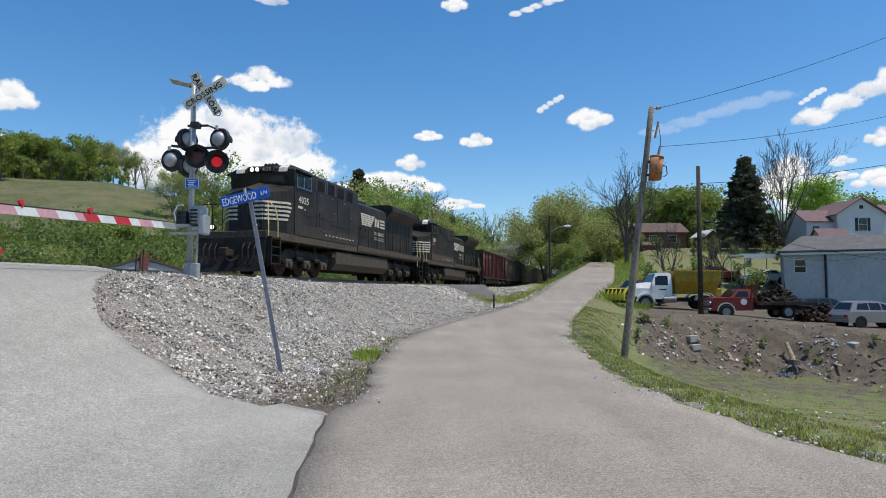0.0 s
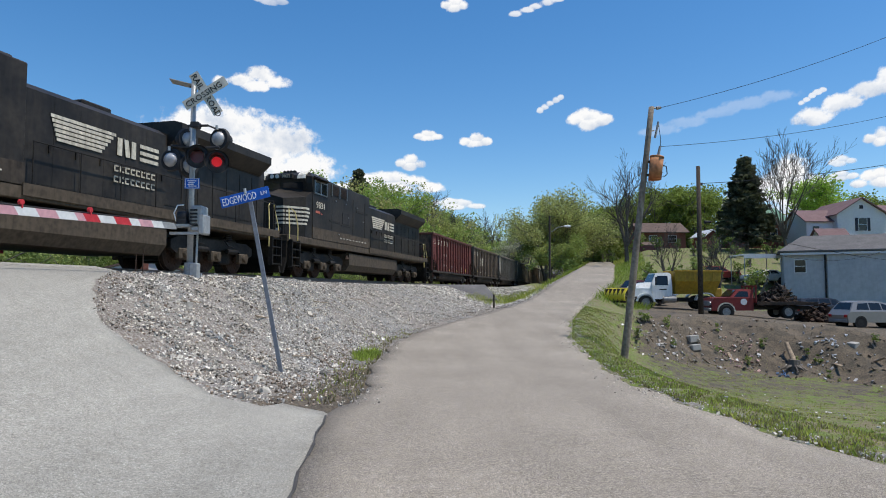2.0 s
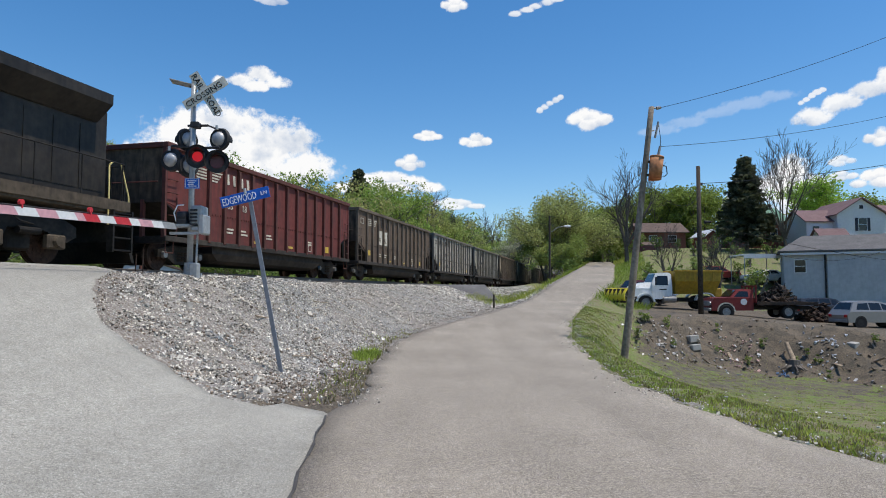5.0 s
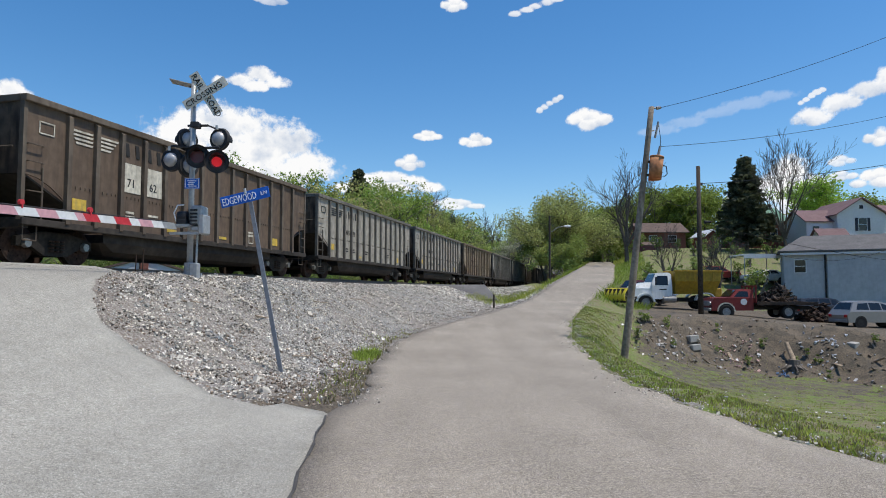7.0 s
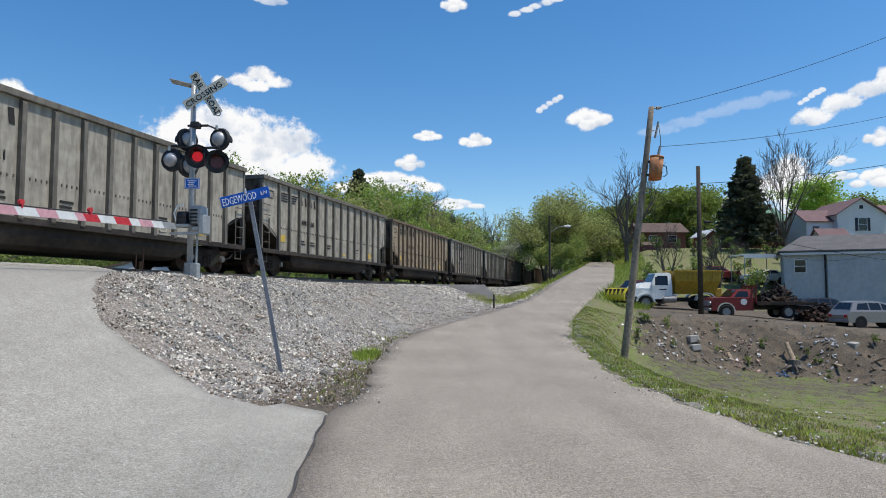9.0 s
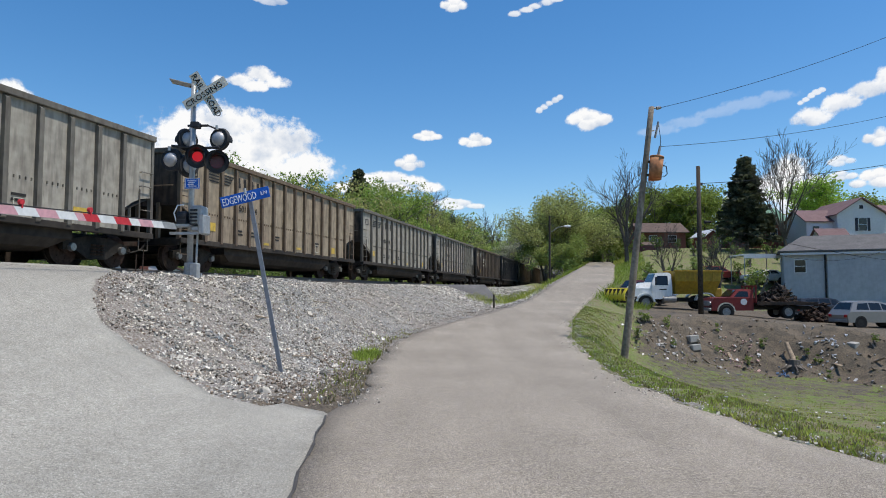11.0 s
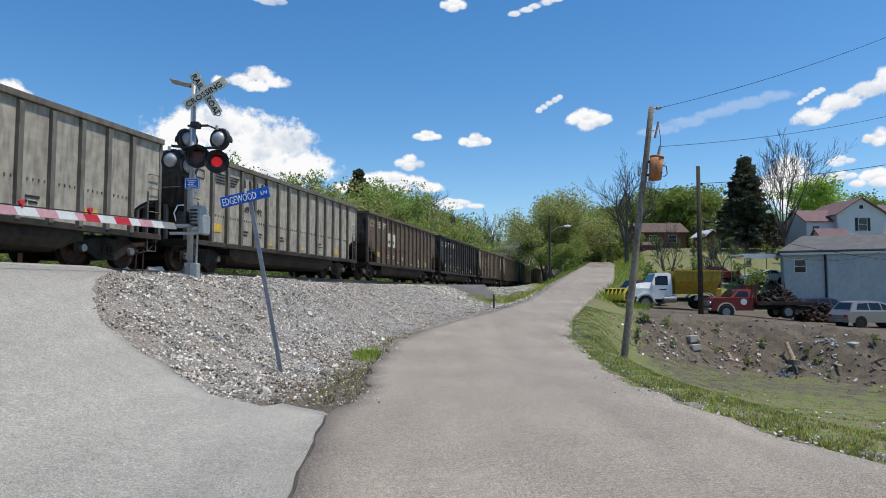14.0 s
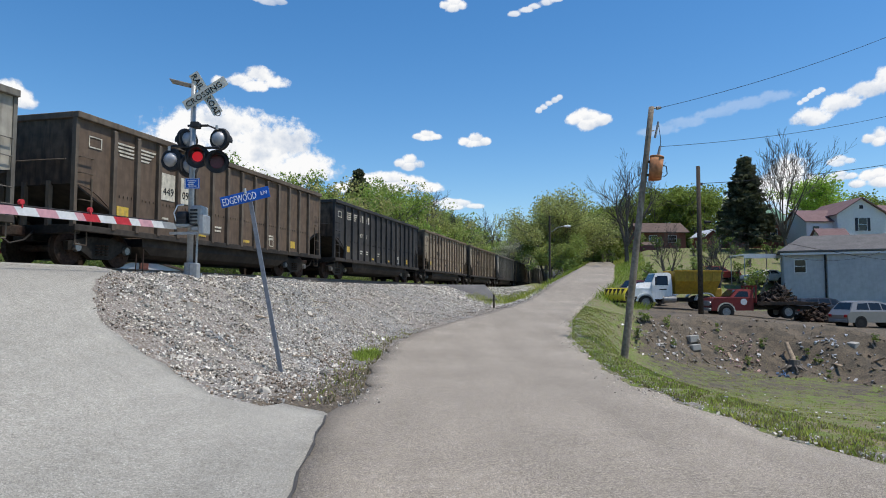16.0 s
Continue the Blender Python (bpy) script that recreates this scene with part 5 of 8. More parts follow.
# tip of the gate beyond the tracks
far_arm = thing("gate_arm", "red and white gate arm beyond the tracks", "barrier", m=pose(-12.55, 18.9, 2.68, 0, 1, TRACK_TURN + 180))
for i in range(8):
    part("stripe", box(BM(), 0.4 * i, 0.4 * i + 0.4, -0.02, 0.02, -0.07, 0.07), (M_armred, M_armwhite)[i % 2], far_arm)
part("arm_post", box(BM(), 3.1, 3.3, -0.06, 0.1, -1.3, 0.15, 0.02), M_galv, far_arm)

# ---- leaning street sign ----
M_postgrey = mat("dull grey post steel", (0.2, 0.215, 0.24), 0.6, metal=0.2, vary=0.15, scale=14, bump=0.05)
sign = thing("street_sign", "blue street name sign on a leaning steel post", "sign", m=pose(-2.85, 11.8, 0.1))
bm = BM()
prism(bm, [(-0.035, -0.012), (-0.035, 0.025), (-0.012, 0.025), (-0.012, -0.01), (0.012, -0.01), (0.012, 0.025), (0.035, 0.025), (0.035, -0.012)], -0.5, 3.25, "z")
post = part("post", bm, M_postgrey, sign, "galvanised channel post")
post.matrix_basis = pose(0, 0, 0, -2.5, -11.8, 0)
post_blade = part("blade", box(BM(), -0.45, 0.45, -0.006, 0.006, -0.1, 0.1, 0.004), M_signblue, sign, "blue blade with white letters")
post_blade.matrix_basis = pose(-0.67, -0.08, 3.09, 0, -13, -4)
letters("EDGEWOOD", 0.135, M_letters, post_blade, -0.42, -0.012, -0.07, name="letters", stretch=0.57)
letters("LN", 0.07, M_letters, post_blade, 0.29, -0.012, -0.03, name="letters", stretch=1.0)
bm = tube(BM(), (0, 0, 0), (0, 0, 0.1), 0.03, 0.025, 10)
br = part("bracket", bm, M_galv, sign)
br.matrix_basis = pose(-0.66, -0.08, 3.15, -2.5, -11.8, 0)

# ---- utility poles and wires ----
M_polewood = mat("weathered pole wood", (0.26, 0.215, 0.17), 0.9, vary=0.35, scale=10, bump=0.3, dirt=((0.1, 0.08, 0.06), 0.7))
M_poledark = mat("creosoted pole wood", (0.06, 0.048, 0.038), 0.9, vary=0.35, scale=10, bump=0.3)
M_canrust = mat("rusty transformer tank", (0.42, 0.12, 0.04), 0.8, vary=0.3, scale=7, bump=0.1, second=(0.4, 0.2, 0.1), dirt=((0.2, 0.07, 0.03), 0.7))
M_wire = mat("black cable", (0.02, 0.02, 0.02), 0.7, vary=0.1, scale=5, bump=0.0)
M_porcelain = mat("grey porcelain", (0.3, 0.28, 0.27), 0.3, vary=0.1, scale=9, bump=0.0)
gp = gz(5.6, 21.0)
up = thing("utility_pole", "leaning weathered wooden pole with rusty transformer", "utility pole", m=pose(5.6, 21.0, gp))
H = 7.45 - gp
top = (1.1, 0.0, H)
bm = BM()
prev = None
for k in range(12):
    t = k / 11
    ring = [bm.verts.new((top[0] * t + (0.125 - 0.04 * t) * math.cos(a) * (1 + 0.06 * math.sin(3 * a + k)), (0.125 - 0.04 * t) * math.sin(a), -0.6 + (H + 0.6) * t)) for a in [i * 0.5236 for i in range(12)]]
    if prev:
        for i in range(12):
            bm.faces.new((prev[i], prev[(i + 1) % 12], ring[(i + 1) % 12], ring[i]))
    prev = ring
bm.faces.new(prev)
part("shaft", bm, M_polewood, up, smooth=True)
k = 0.75
cx = top[0] * k + 0.3
bm = BM()
tube(bm, (cx, -0.1, H * k - 0.35), (cx + 0.08, -0.1, H * k + 0.35), 0.2, 0.215, 18)
tube(bm, (cx + 0.08, -0.1, H * k + 0.35), (cx + 0.085, -0.1, H * k + 0.39), 0.23, 0.21, 18)
tube(bm, (cx, -0.1, H * k - 0.38), (cx, -0.1, H * k - 0.35), 0.18, 0.21, 18)
can = part("transformer", bm, M_canrust, up, "rusty brown transformer can", True)
bm = tube(BM(), (cx + 0.12, -0.1, H * k + 0.38), (cx + 0.19, -0.1, H * k + 0.72), 0.05, 0.035, 10)
part("bushing", bm, M_porcelain, can)
bm = pipe(BM(), [(cx + 0.22, -0.15, H * k + 0.1), (cx + 0.36, -0.15, H * k + 0.05), (cx + 0.38, -0.15, H * k - 0.2), (cx + 0.27, -0.12, H * k - 0.28)], 0.015)
part("lead", bm, M_wire, can)
bm = box(BM(), top[0] * k + 0.05, cx - 0.1, -0.14, -0.04, H * k - 0.25, H * k - 0.18)
box(bm, top[0] * k + 0.1, cx - 0.1, -0.14, -0.04, H * k + 0.18, H * k + 0.25)
part("hanger", bm, M_rust, can)
bm = pipe(BM(), [(top[0] * 0.9, 0, H * 0.9), (top[0] * 0.9 + 0.18, 0, H * 0.905)], 0.02)
tube(bm, (top[0] * 0.9 + 0.2, 0, H * 0.875), (top[0] * 0.9 + 0.32, 0, H * 0.94), 0.035, seg=8)
part("fuse_cutout", bm, M_porcelain, up)
bm = pipe(BM(), [(top[0], 0, H - 0.05), (top[0] + 0.2, 0, H - 0.02)], 0.025)
tube(bm, (top[0] + 0.16, 0, H - 0.04), (top[0] + 0.3, 0, H - 0.02), 0.06, 0.04, 10)
part("insulator", bm, M_porcelain, up)
bm = pipe(BM(), [(top[0] * 0.92 + 0.3, 0, H * 0.93), (top[0] * 0.92 + 0.36, 0, H * 0.87), (cx + 0.2, -0.1, H * k + 0.72)], 0.01)
part("jumper", bm, M_wire, up)

up2 = thing("utility_pole", "dark creosoted wooden pole beside parked trucks", "utility pole", m=pose(16.05, 41.5, gz(16.05, 41.5)))
h2 = 9.45 - gz(16.05, 41.5)
part("shaft", tube(BM(), (0, 0, -0.6), (0.05, 0, h2), 0.17, 0.12, 12), M_poledark, up2, smooth=True)
part("bracket", box(BM(), 0.08, 0.3, -0.05, 0.05, h2 - 1.2, h2 - 1.05), M_poledark, up2)
bm = tube(BM(), (0.35, 0, h2 * 0.62), (0.75, 0, h2 * 0.62), 0.1, 0.08, 10)
part("splice_case", bm, M_wire, up2)


def wire(a, b, sag, r, label="dark overhead cable between poles"):
    bm = BM()
    pts = []
    for i in range(25):
        t = i / 24
        p = Vector(a).lerp(Vector(b), t)
        p.z -= sag * 4 * t * (1 - t)
        pts.append(p)
    pipe(bm, pts, r, 5)
    solid("overhead_wire", bm, M_wire, label, "cable", group="overhead wires")


wire((5.6 + top[0] + 0.3, 21, gp + H - 0.02), (19.5, 23, 12.2), 0.35, 0.008)
wire((5.6 + cx + 0.19, 20.9, gp + H * k + 0.7), (26, 30, 11.2), 0.5, 0.008)
z2 = gz(16.05, 41.5)
wire((16.1, 41.5, z2 + h2 - 1.1), (40, 46, 12.2), 0.5, 0.02)
wire((16.1, 41.5, z2 + h2 - 1.1), (24, 75, 6.5), 0.7, 0.012)
wire((16.1, 41.5, z2 + h2 * 0.62), (44, 58, 3.9), 0.5, 0.018)
wire((16.1, 41.5, z2 + h2 * 0.6), (40, 57, 6.0), 2.0, 0.014)
wire((16.1, 41.5, z2 + h2 * 0.8), (24, 62, 5.0), 0.6, 0.012)
wire((5.6 + top[0] * 0.7, 21, gp + H * 0.72), (16.1, 41.5, z2 + h2 * 0.8), 0.8, 0.009)
wire((5.6 + top[0] * 0.7, 21, gp + H * 0.7), (9.9, 62, 8.0), 0.9, 0.009)

lamp = thing("street_lamp", "thin wooden pole with a street lamp arm", "street lamp", m=pose(9.95, 62, gz(9.95, 62)))
part("shaft", tube(BM(), (0, 0, -0.5), (0.05, 0, 8.7 - gz(9.95, 62)), 0.12, 0.09, 10), M_poledark, lamp)
bm = pipe(BM(), [(0.05, 0, 5.2), (0.8, -0.1, 5.75), (1.5, -0.15, 5.85)], 0.03)
part("arm", bm, M_galv, lamp)
part("lamp_head", tube(BM(), (1.4, -0.15, 5.85), (1.95, -0.18, 5.82), 0.1, 0.14, 10), M_armwhite, lamp, "pale lamp head")
solid("marker_post", tube(BM(), (0, 0, -0.3), (0, 0, 0.75), 0.05, 0.045, 8), M_poledark, "short dark wooden marker post beside the ballast", "post", pose(2.75, 36, gz(2.75, 36)))
for (px_, py_, h) in ((-6.75, 14.9, 0.55), (-7.0, 15.1, 0.45)):
    solid("marker_stake", tube(BM(), (0, 0, -0.2), (0.02, 0, h), 0.016, 0.014, 6), M_rust, "thin rusty steel stake in the ballast", "stake", pose(px_, py_, gz(px_, py_)))
# ---- trees ----
M_bark = mat("grey bark", (0.14, 0.12, 0.1), 0.95, vary=0.35, scale=6, bump=0.3)
M_bare = mat("bare twig bark", (0.1, 0.086, 0.072), 0.95, vary=0.3, scale=6, bump=0.1)


def leaf(name, c, c2, scale=0.8):
    m = mat(name, c, 0.6, vary=0.3, scale=scale, bump=0.0, second=c2, per=0.28)
    n, l = m.node_tree.nodes, m.node_tree.links
    b, out = n["Principled BSDF"], n["Material Output"]
    tr, mx = n.new("ShaderNodeBsdfTranslucent"), n.new("ShaderNodeMixShader")
    l.new(b.inputs["Base Color"].links[0].from_socket, tr.inputs["Color"])
    mx.inputs[0].default_value = 0.45
    l.new(b.outputs[0], mx.inputs[1])
    l.new(tr.outputs[0], mx.inputs[2])
    l.new(mx.outputs[0], out.inputs["Surface"])
    return m


L_green = leaf("spring green leaves", (0.29, 0.35, 0.075), (0.21, 0.27, 0.06))
L_olive = leaf("olive budding leaves", (0.45, 0.45, 0.17), (0.34, 0.39, 0.13))
L_bright = leaf("bright yellow-green leaves", (0.385, 0.542, 0.088), (0.280, 0.438, 0.070))
L_wood = leaf("mixed woodland leaves", (0.282, 0.402, 0.081), (0.383, 0.362, 0.141), 0.5)
L_dark = leaf("dark evergreen needles", (0.085, 0.1, 0.055), (0.11, 0.115, 0.07))
L_blossom = leaf("white blossom", (0.5, 0.47, 0.42), (0.25, 0.3, 0.12))
L_bush = leaf("hedge leaves", (0.165, 0.235, 0.05), (0.225, 0.27, 0.08))


def skeleton(rs, height, spread_, levels, fork=3, start=0.3, lean=0.0):
    """Branch segments (from, to, radius, radius) and the tips, for a tree at the origin."""
    segs, tips = [], []

    def grow(p, d, length, r, lv):
        n = 3
        for i in range(n):
            d2 = d + rs.normal(0, 0.1, 3)
            d2[2] += 0.05
            d2 /= np.linalg.norm(d2)
            q = p + d2 * length / n
            segs.append((p, q, r, r * 0.86))
            if lv > 0 and (i > 0 or lv < levels):
                for _ in range(1 if i < n - 1 else fork - 1):
                    side = rs.normal(0, 1, 3)
                    side -= side @ d2 * d2
                    side /= np.linalg.norm(side)
                    nd = d2 * 0.75 + side * spread_ * rs.uniform(0.7, 1.2)
                    nd[2] = nd[2] * 0.8 + 0.25
                    nd /= np.linalg.norm(nd)
                    grow(q, nd, length * rs.uniform(0.55, 0.8), r * 0.58, lv - 1)
            p, d, r = q, d2, r * 0.86
        tips.append(p)
    grow(np.zeros(3), np.array([lean, 0, 1.0]), height * 0.48, height * 0.022, levels)
    top = max(s[1][2] for s in segs)
    k = height / top
    return [(a * k, b * k, r0, r1) for a, b, r0, r1 in segs], np.array(tips) * k


def boughs(rs, height, mains, lean, fan, fork=0.16, thick=0.0115):
    """Branch segments of a leafless tree: a short trunk, long rising limbs, fine upright twigs."""
    segs = []

    def grow(p, d, length, r, lv):
        for i in range(4):
            d = d + rs.normal(0, 0.075, 3) + np.array([0, 0, 0.05])
            d = d / np.linalg.norm(d)
            q = p + d * length / 4
            segs.append((p, q, r, r * 0.84))
            r *= 0.84
            p = q
            if lv > 0 and (i > 0 or lv < 3):
                for _ in range(2 if i == 3 or (lv == 1 and i == 2) else 1):
                    side = rs.normal(0, 1, 3)
                    side -= side @ d * d
                    nd = d + side / np.linalg.norm(side) * fan * rs.uniform(0.6, 1.3)
                    nd[2] += 0.12
                    grow(p, nd / np.linalg.norm(nd), length * rs.uniform(0.4, 0.62), r * 0.6, lv - 1)
    base = np.array([0.0, 0, 0])
    for i in range(5):
        q = base + np.array([rs.normal(0, 0.04), rs.normal(0, 0.04), height * fork / 5])
        segs.append((base, q, height * 0.02 * (1 - 0.06 * i), height * 0.02 * (0.94 - 0.06 * i)))
        base = q
    for i in range(mains):
        a = 6.283 * (i + rs.uniform(-0.25, 0.25)) / mains
        k = lean * rs.uniform(0.5, 1.2)
        d = np.array([math.cos(a) * k, math.sin(a) * k, 1.0])
        grow(base, d / np.linalg.norm(d), height * rs.uniform(0.5, 0.64), height * thick, 3)
    k = height / max(t[1][2] for t in segs)
    return [(a * k, b * k, r0, r1) for a, b, r0, r1 in segs]


def limbs_mesh(name, segs, material, sides=5, least=0.012):
    V, F = [], []
    ang = np.arange(sides) / sides * 2 * np.pi
    for a, b, r0, r1 in segs:
        r0, r1 = max(r0, least), max(r1, least)
        d = (b - a) / (np.linalg.norm(b - a) + 1e-9)
        u = np.cross(d, [0.3, 0.9, 0.1])
        u /= np.linalg.norm(u)
        w = np.cross(d, u)
        ring = np.cos(ang)[:, None] * u + np.sin(ang)[:, None] * w
        o = len(V)
        V += (a + ring * r0).tolist() + (b + ring * r1).tolist()
        F += [(o + i, o + (i + 1) % sides, o + sides + (i + 1) % sides, o + sides + i) for i in range(sides)]
    me = bpy.data.meshes.new(name)
    me.from_pydata(V, [], F)
    me.materials.append(material)
    return me


def leaf_quads(rs, centres, size):
    """Small folded leaf clumps (two triangles each) at the centres."""
    n = len(centres)
    a, b = rs.normal(0, 1, (n, 3)), rs.normal(0, 1, (n, 3))
    a /= np.linalg.norm(a, axis=1)[:, None]
    b -= (a * b).sum(1)[:, None] * a
    b /= np.linalg.norm(b, axis=1)[:, None]
    s = size * rs.uniform(0.5, 1.3, (n, 1))
    fold = np.cross(a, b) * s * 0.35
    P = np.stack([centres - a * s, centres + b * s * 0.7 + fold, centres + a * s, centres - b * s * 0.7 + fold], 1)
    F = np.arange(n * 4).reshape(n, 4)
    return P.reshape(-1, 3), F


def leaf_mesh(name, P, F, material):
    me = bpy.data.meshes.new(name)
    me.from_pydata(P.tolist(), [], F.tolist())
    me.materials.append(material)
    return me


def crown_points(rs, tips, n, blob):
    c = tips[rs.randint(0, len(tips), n)]
    d = rs.normal(0, 1, (n, 3))
    d /= np.linalg.norm(d, axis=1)[:, None]
    return c + d * blob * rs.rand(n, 1) ** 0.5 * np.array([1, 1, 0.75])


TREE_MESH = {}


def split_limbs(segs):
    """Trunk and main limbs, and the twigs, as two meshes."""
    return limbs_mesh("trunk", [s for s in segs if s[2] > 0.07], M_bare, 5, 0.022), limbs_mesh("crown", [s for s in segs if s[2] <= 0.07], M_bare, 3, 0.014)




def tree(kind, x, y, height, label, category="tree", group="", turn=0, seed=1, width=1.0):
    """A leafy, bare or evergreen tree standing on the ground."""
    key = (kind, seed)
    if key not in TREE_MESH:
        rs = np.random.RandomState(100 + seed)
        if kind == "bare":
            TREE_MESH[key] = split_limbs(boughs(rs, 12, 5, 0.4, 0.65, 0.22))
        elif kind == "vase":
            TREE_MESH[key] = split_limbs(boughs(rs, 12, 9, 0.4, 0.5, 0.14, 0.0085))
        elif kind == "conifer":
            segs = [(np.array([0, 0, 0.0]), np.array([0, 0, 12.0]), 0.24, 0.03)]
            pts = []
            for k in range(230):
                t = rs.rand() ** 0.8
                z = 1.2 + 10.9 * t
                ln = 3.1 * (1 - t) ** 0.8 * rs.uniform(0.65, 1.15) + 0.15
                a = rs.rand() * 6.283
                e = np.array([math.cos(a) * ln, math.sin(a) * ln, z - 0.12 * ln + 0.2])
                b = np.array([0, 0, z])
                segs.append((b, e, 0.035, 0.012))
                m_ = int(14 + 26 * ln)
                f = rs.rand(m_, 1) ** 0.6
                pts.append(b + (e - b) * f + rs.normal(0, 0.17, (m_, 3)))
            P, F = leaf_quads(rs, np.concatenate(pts), 0.24)
            TREE_MESH[key] = (limbs_mesh("trunk", segs, M_bark, 5), leaf_mesh("crown", P, F, L_dark))
        else:
            segs, tips = skeleton(rs, 11, 0.8, 4, 3)
            n, blob, mt, sz = {"green": (8500, 1.15, L_green, 0.2), "olive": (9000, 1.1, L_olive, 0.11), "bright": (7000, 1.2, L_bright, 0.17), "blossom": (3600, 0.9, L_blossom, 0.13), "wood": (6500, 1.1, L_wood, 0.17)}[kind]
            P, F = leaf_quads(rs, crown_points(rs, tips, n, blob), sz)
            TREE_MESH[key] = (limbs_mesh("trunk", segs, M_bark, 4, 0.02), leaf_mesh("crown", P, F, mt))
    limbs, crown = TREE_MESH[key][:2]
    k = height / 12.0
    ob = thing("tree", label, category, group, pose(x, y, gz(x, y) - 0.15, 0, 0, turn) @ Matrix.Diagonal((k * width, k * width, k, 1)))
    part("trunk", limbs, None, ob)
    if crown:
        part("crown", crown, None, ob)
    return ob


def woods(name, places, heights, seed, material, quads, label, dense=1.0, size=0.18):
    """Far woodland as one mass of leaf clumps and stems."""
    rs = np.random.RandomState(seed)
    Ps, Fs, o, segs = [], [], 0, []
    for (x, y), h in zip(places, heights):
        z = gz(x, y)
        w = h * rs.uniform(0.24, 0.36)
        lobes = np.array([[rs.normal(0, 0.5) * w, rs.normal(0, 0.5) * w, h * rs.uniform(0.14, 0.93)] for _ in range(11)])
        n = int(1.6 * quads * (h / 12) ** 2 * rs.uniform(0.55, 1.1) * dense)
        c = lobes[rs.randint(0, 11, n)]
        d = rs.normal(0, 1, (n, 3))
        d /= np.linalg.norm(d, axis=1)[:, None]
        c = c + d * (w * 0.5) * rs.rand(n, 1) ** 0.4 * np.array([1, 1, 0.8])
        P, F = leaf_quads(rs, c + np.array([x, y, z]), size)
        Ps.append(P)
        Fs.append(F + o)
        o += len(P)
        base = np.array([x, y, z - 0.3])
        segs.append((base, base + np.array([rs.normal(0, 0.3), 0, h * 0.75]), 0.16, 0.06))
        for _ in range(4):
            s = base + np.array([0, 0, h * rs.uniform(0.3, 0.7)])
            segs.append((s, s + np.array([rs.normal(0, w * 0.6), rs.normal(0, w * 0.6), h * 0.25]), 0.06, 0.02))
    ob = tagged(new(name, leaf_mesh(name, np.concatenate(Ps), np.concatenate(Fs), material)), label, "woodland", kind="stuff")
    part("stems", limbs_mesh("stems", segs, M_bark, 4, 0.03), None, ob)
    return ob


rs = np.random.RandomState(21)


def polar(bearing, dist):
    b = np.radians(bearing)
    return dist * np.sin(b), dist * np.cos(b)


# hillside beyond the tracks
pl, hs = [], []
for b in np.arange(-14, 11.5, 0.55):
    for d in (84, 104, 124, 146, 168):
        bb, dd = b + rs.uniform(-0.5, 0.5), d + rs.uniform(-9, 9)
        x, y = polar(bb, dd)
        if DC - (NX * x + NY * y) < -13:
            pl.append((x, y))
            hs.append(rs.uniform(7, 10) if d < 120 else rs.uniform(9, 13.5))
woods("woodland", pl, hs, 31, L_wood, 520, "spring woodland covering the hillside behind the train", 1.0, 0.25)
pl, hs = [], []
for s in np.arange(95, 330, 4.5):
    for q in (-13, -20, -28, -38, -50):
        s2, q2 = s + rs.uniform(-2, 2), q + rs.uniform(-3, 3)
        pl.append((UX * s2 + NX * (DC - q2), UY * s2 + NY * (DC - q2)))
        hs.append(rs.uniform(8, 13))
woods("woodland", pl, hs, 38, L_wood, 290, "spring woodland on the slope along the railway", 1.0, 0.26)
# scrub along the track's far side
pl, hs = [], []
for s in np.arange(-30, 175, 2.6):
    q = -rs.uniform(11, 26)
    pl.append((UX * s + NX * (DC - q), UY * s + NY * (DC - q)))
    hs.append(rs.uniform(3.2, 5.2) if s < 40 else rs.uniform(3.5, 6.5))
pl = [p for p in pl if not (-26 < p[0] < -14 and 30 < p[1] < 52)]
woods("scrub", pl, hs[:len(pl)], 32, L_bush, 4200, "dense green bushes along the far side of the tracks", 1.0, 0.115)
# left hill: trees round the pasture
pl, hs = [], []
for b in np.arange(-42, -27.5, 0.55):
    for d in (146, 154, 164) + ((134,) if b < -33.5 else ()):
        x, y = polar(b + rs.uniform(-0.4, 0.4), d + rs.uniform(-4, 4))
        pl.append((x, y))
        hs.append(rs.uniform(6.5, 9.5))
woods("woodland", pl, hs, 33, L_green, 1200, "green trees along the top of a hillside pasture", 1.0, 0.22)
pl, hs = [], []
for b in np.arange(-43, -17, 0.5):
    for d in (60, 72, 84):
        x, y = polar(b + rs.uniform(-0.4, 0.4), d + rs.uniform(-6, 6))
        pl.append((x, y))
        hs.append(rs.uniform(5.5, 8.0) if d < 80 else rs.uniform(4.5, 6.5))
for b in np.arange(-22, -13, 0.5):
    for d in (100, 118, 136, 152):
        x, y = polar(b + rs.uniform(-0.4, 0.4), d + rs.uniform(-6, 6))
        pl.append((x, y))
        hs.append(rs.uniform(5, 8))
woods("woodland", pl, hs, 43, L_bush, 1350, "dense green trees and bushes below a hillside pasture", 1.0, 0.16)
pl = [polar(b + rs.uniform(-0.3, 0.3), 141 + rs.uniform(-5, 4)) for b in np.arange(-42, -25.5, 0.4)]
woods("scrub", pl, rs.uniform(2.2, 4.2, len(pl)), 48, L_green, 2600, "undergrowth at the foot of the hilltop trees", 1.0, 0.2)
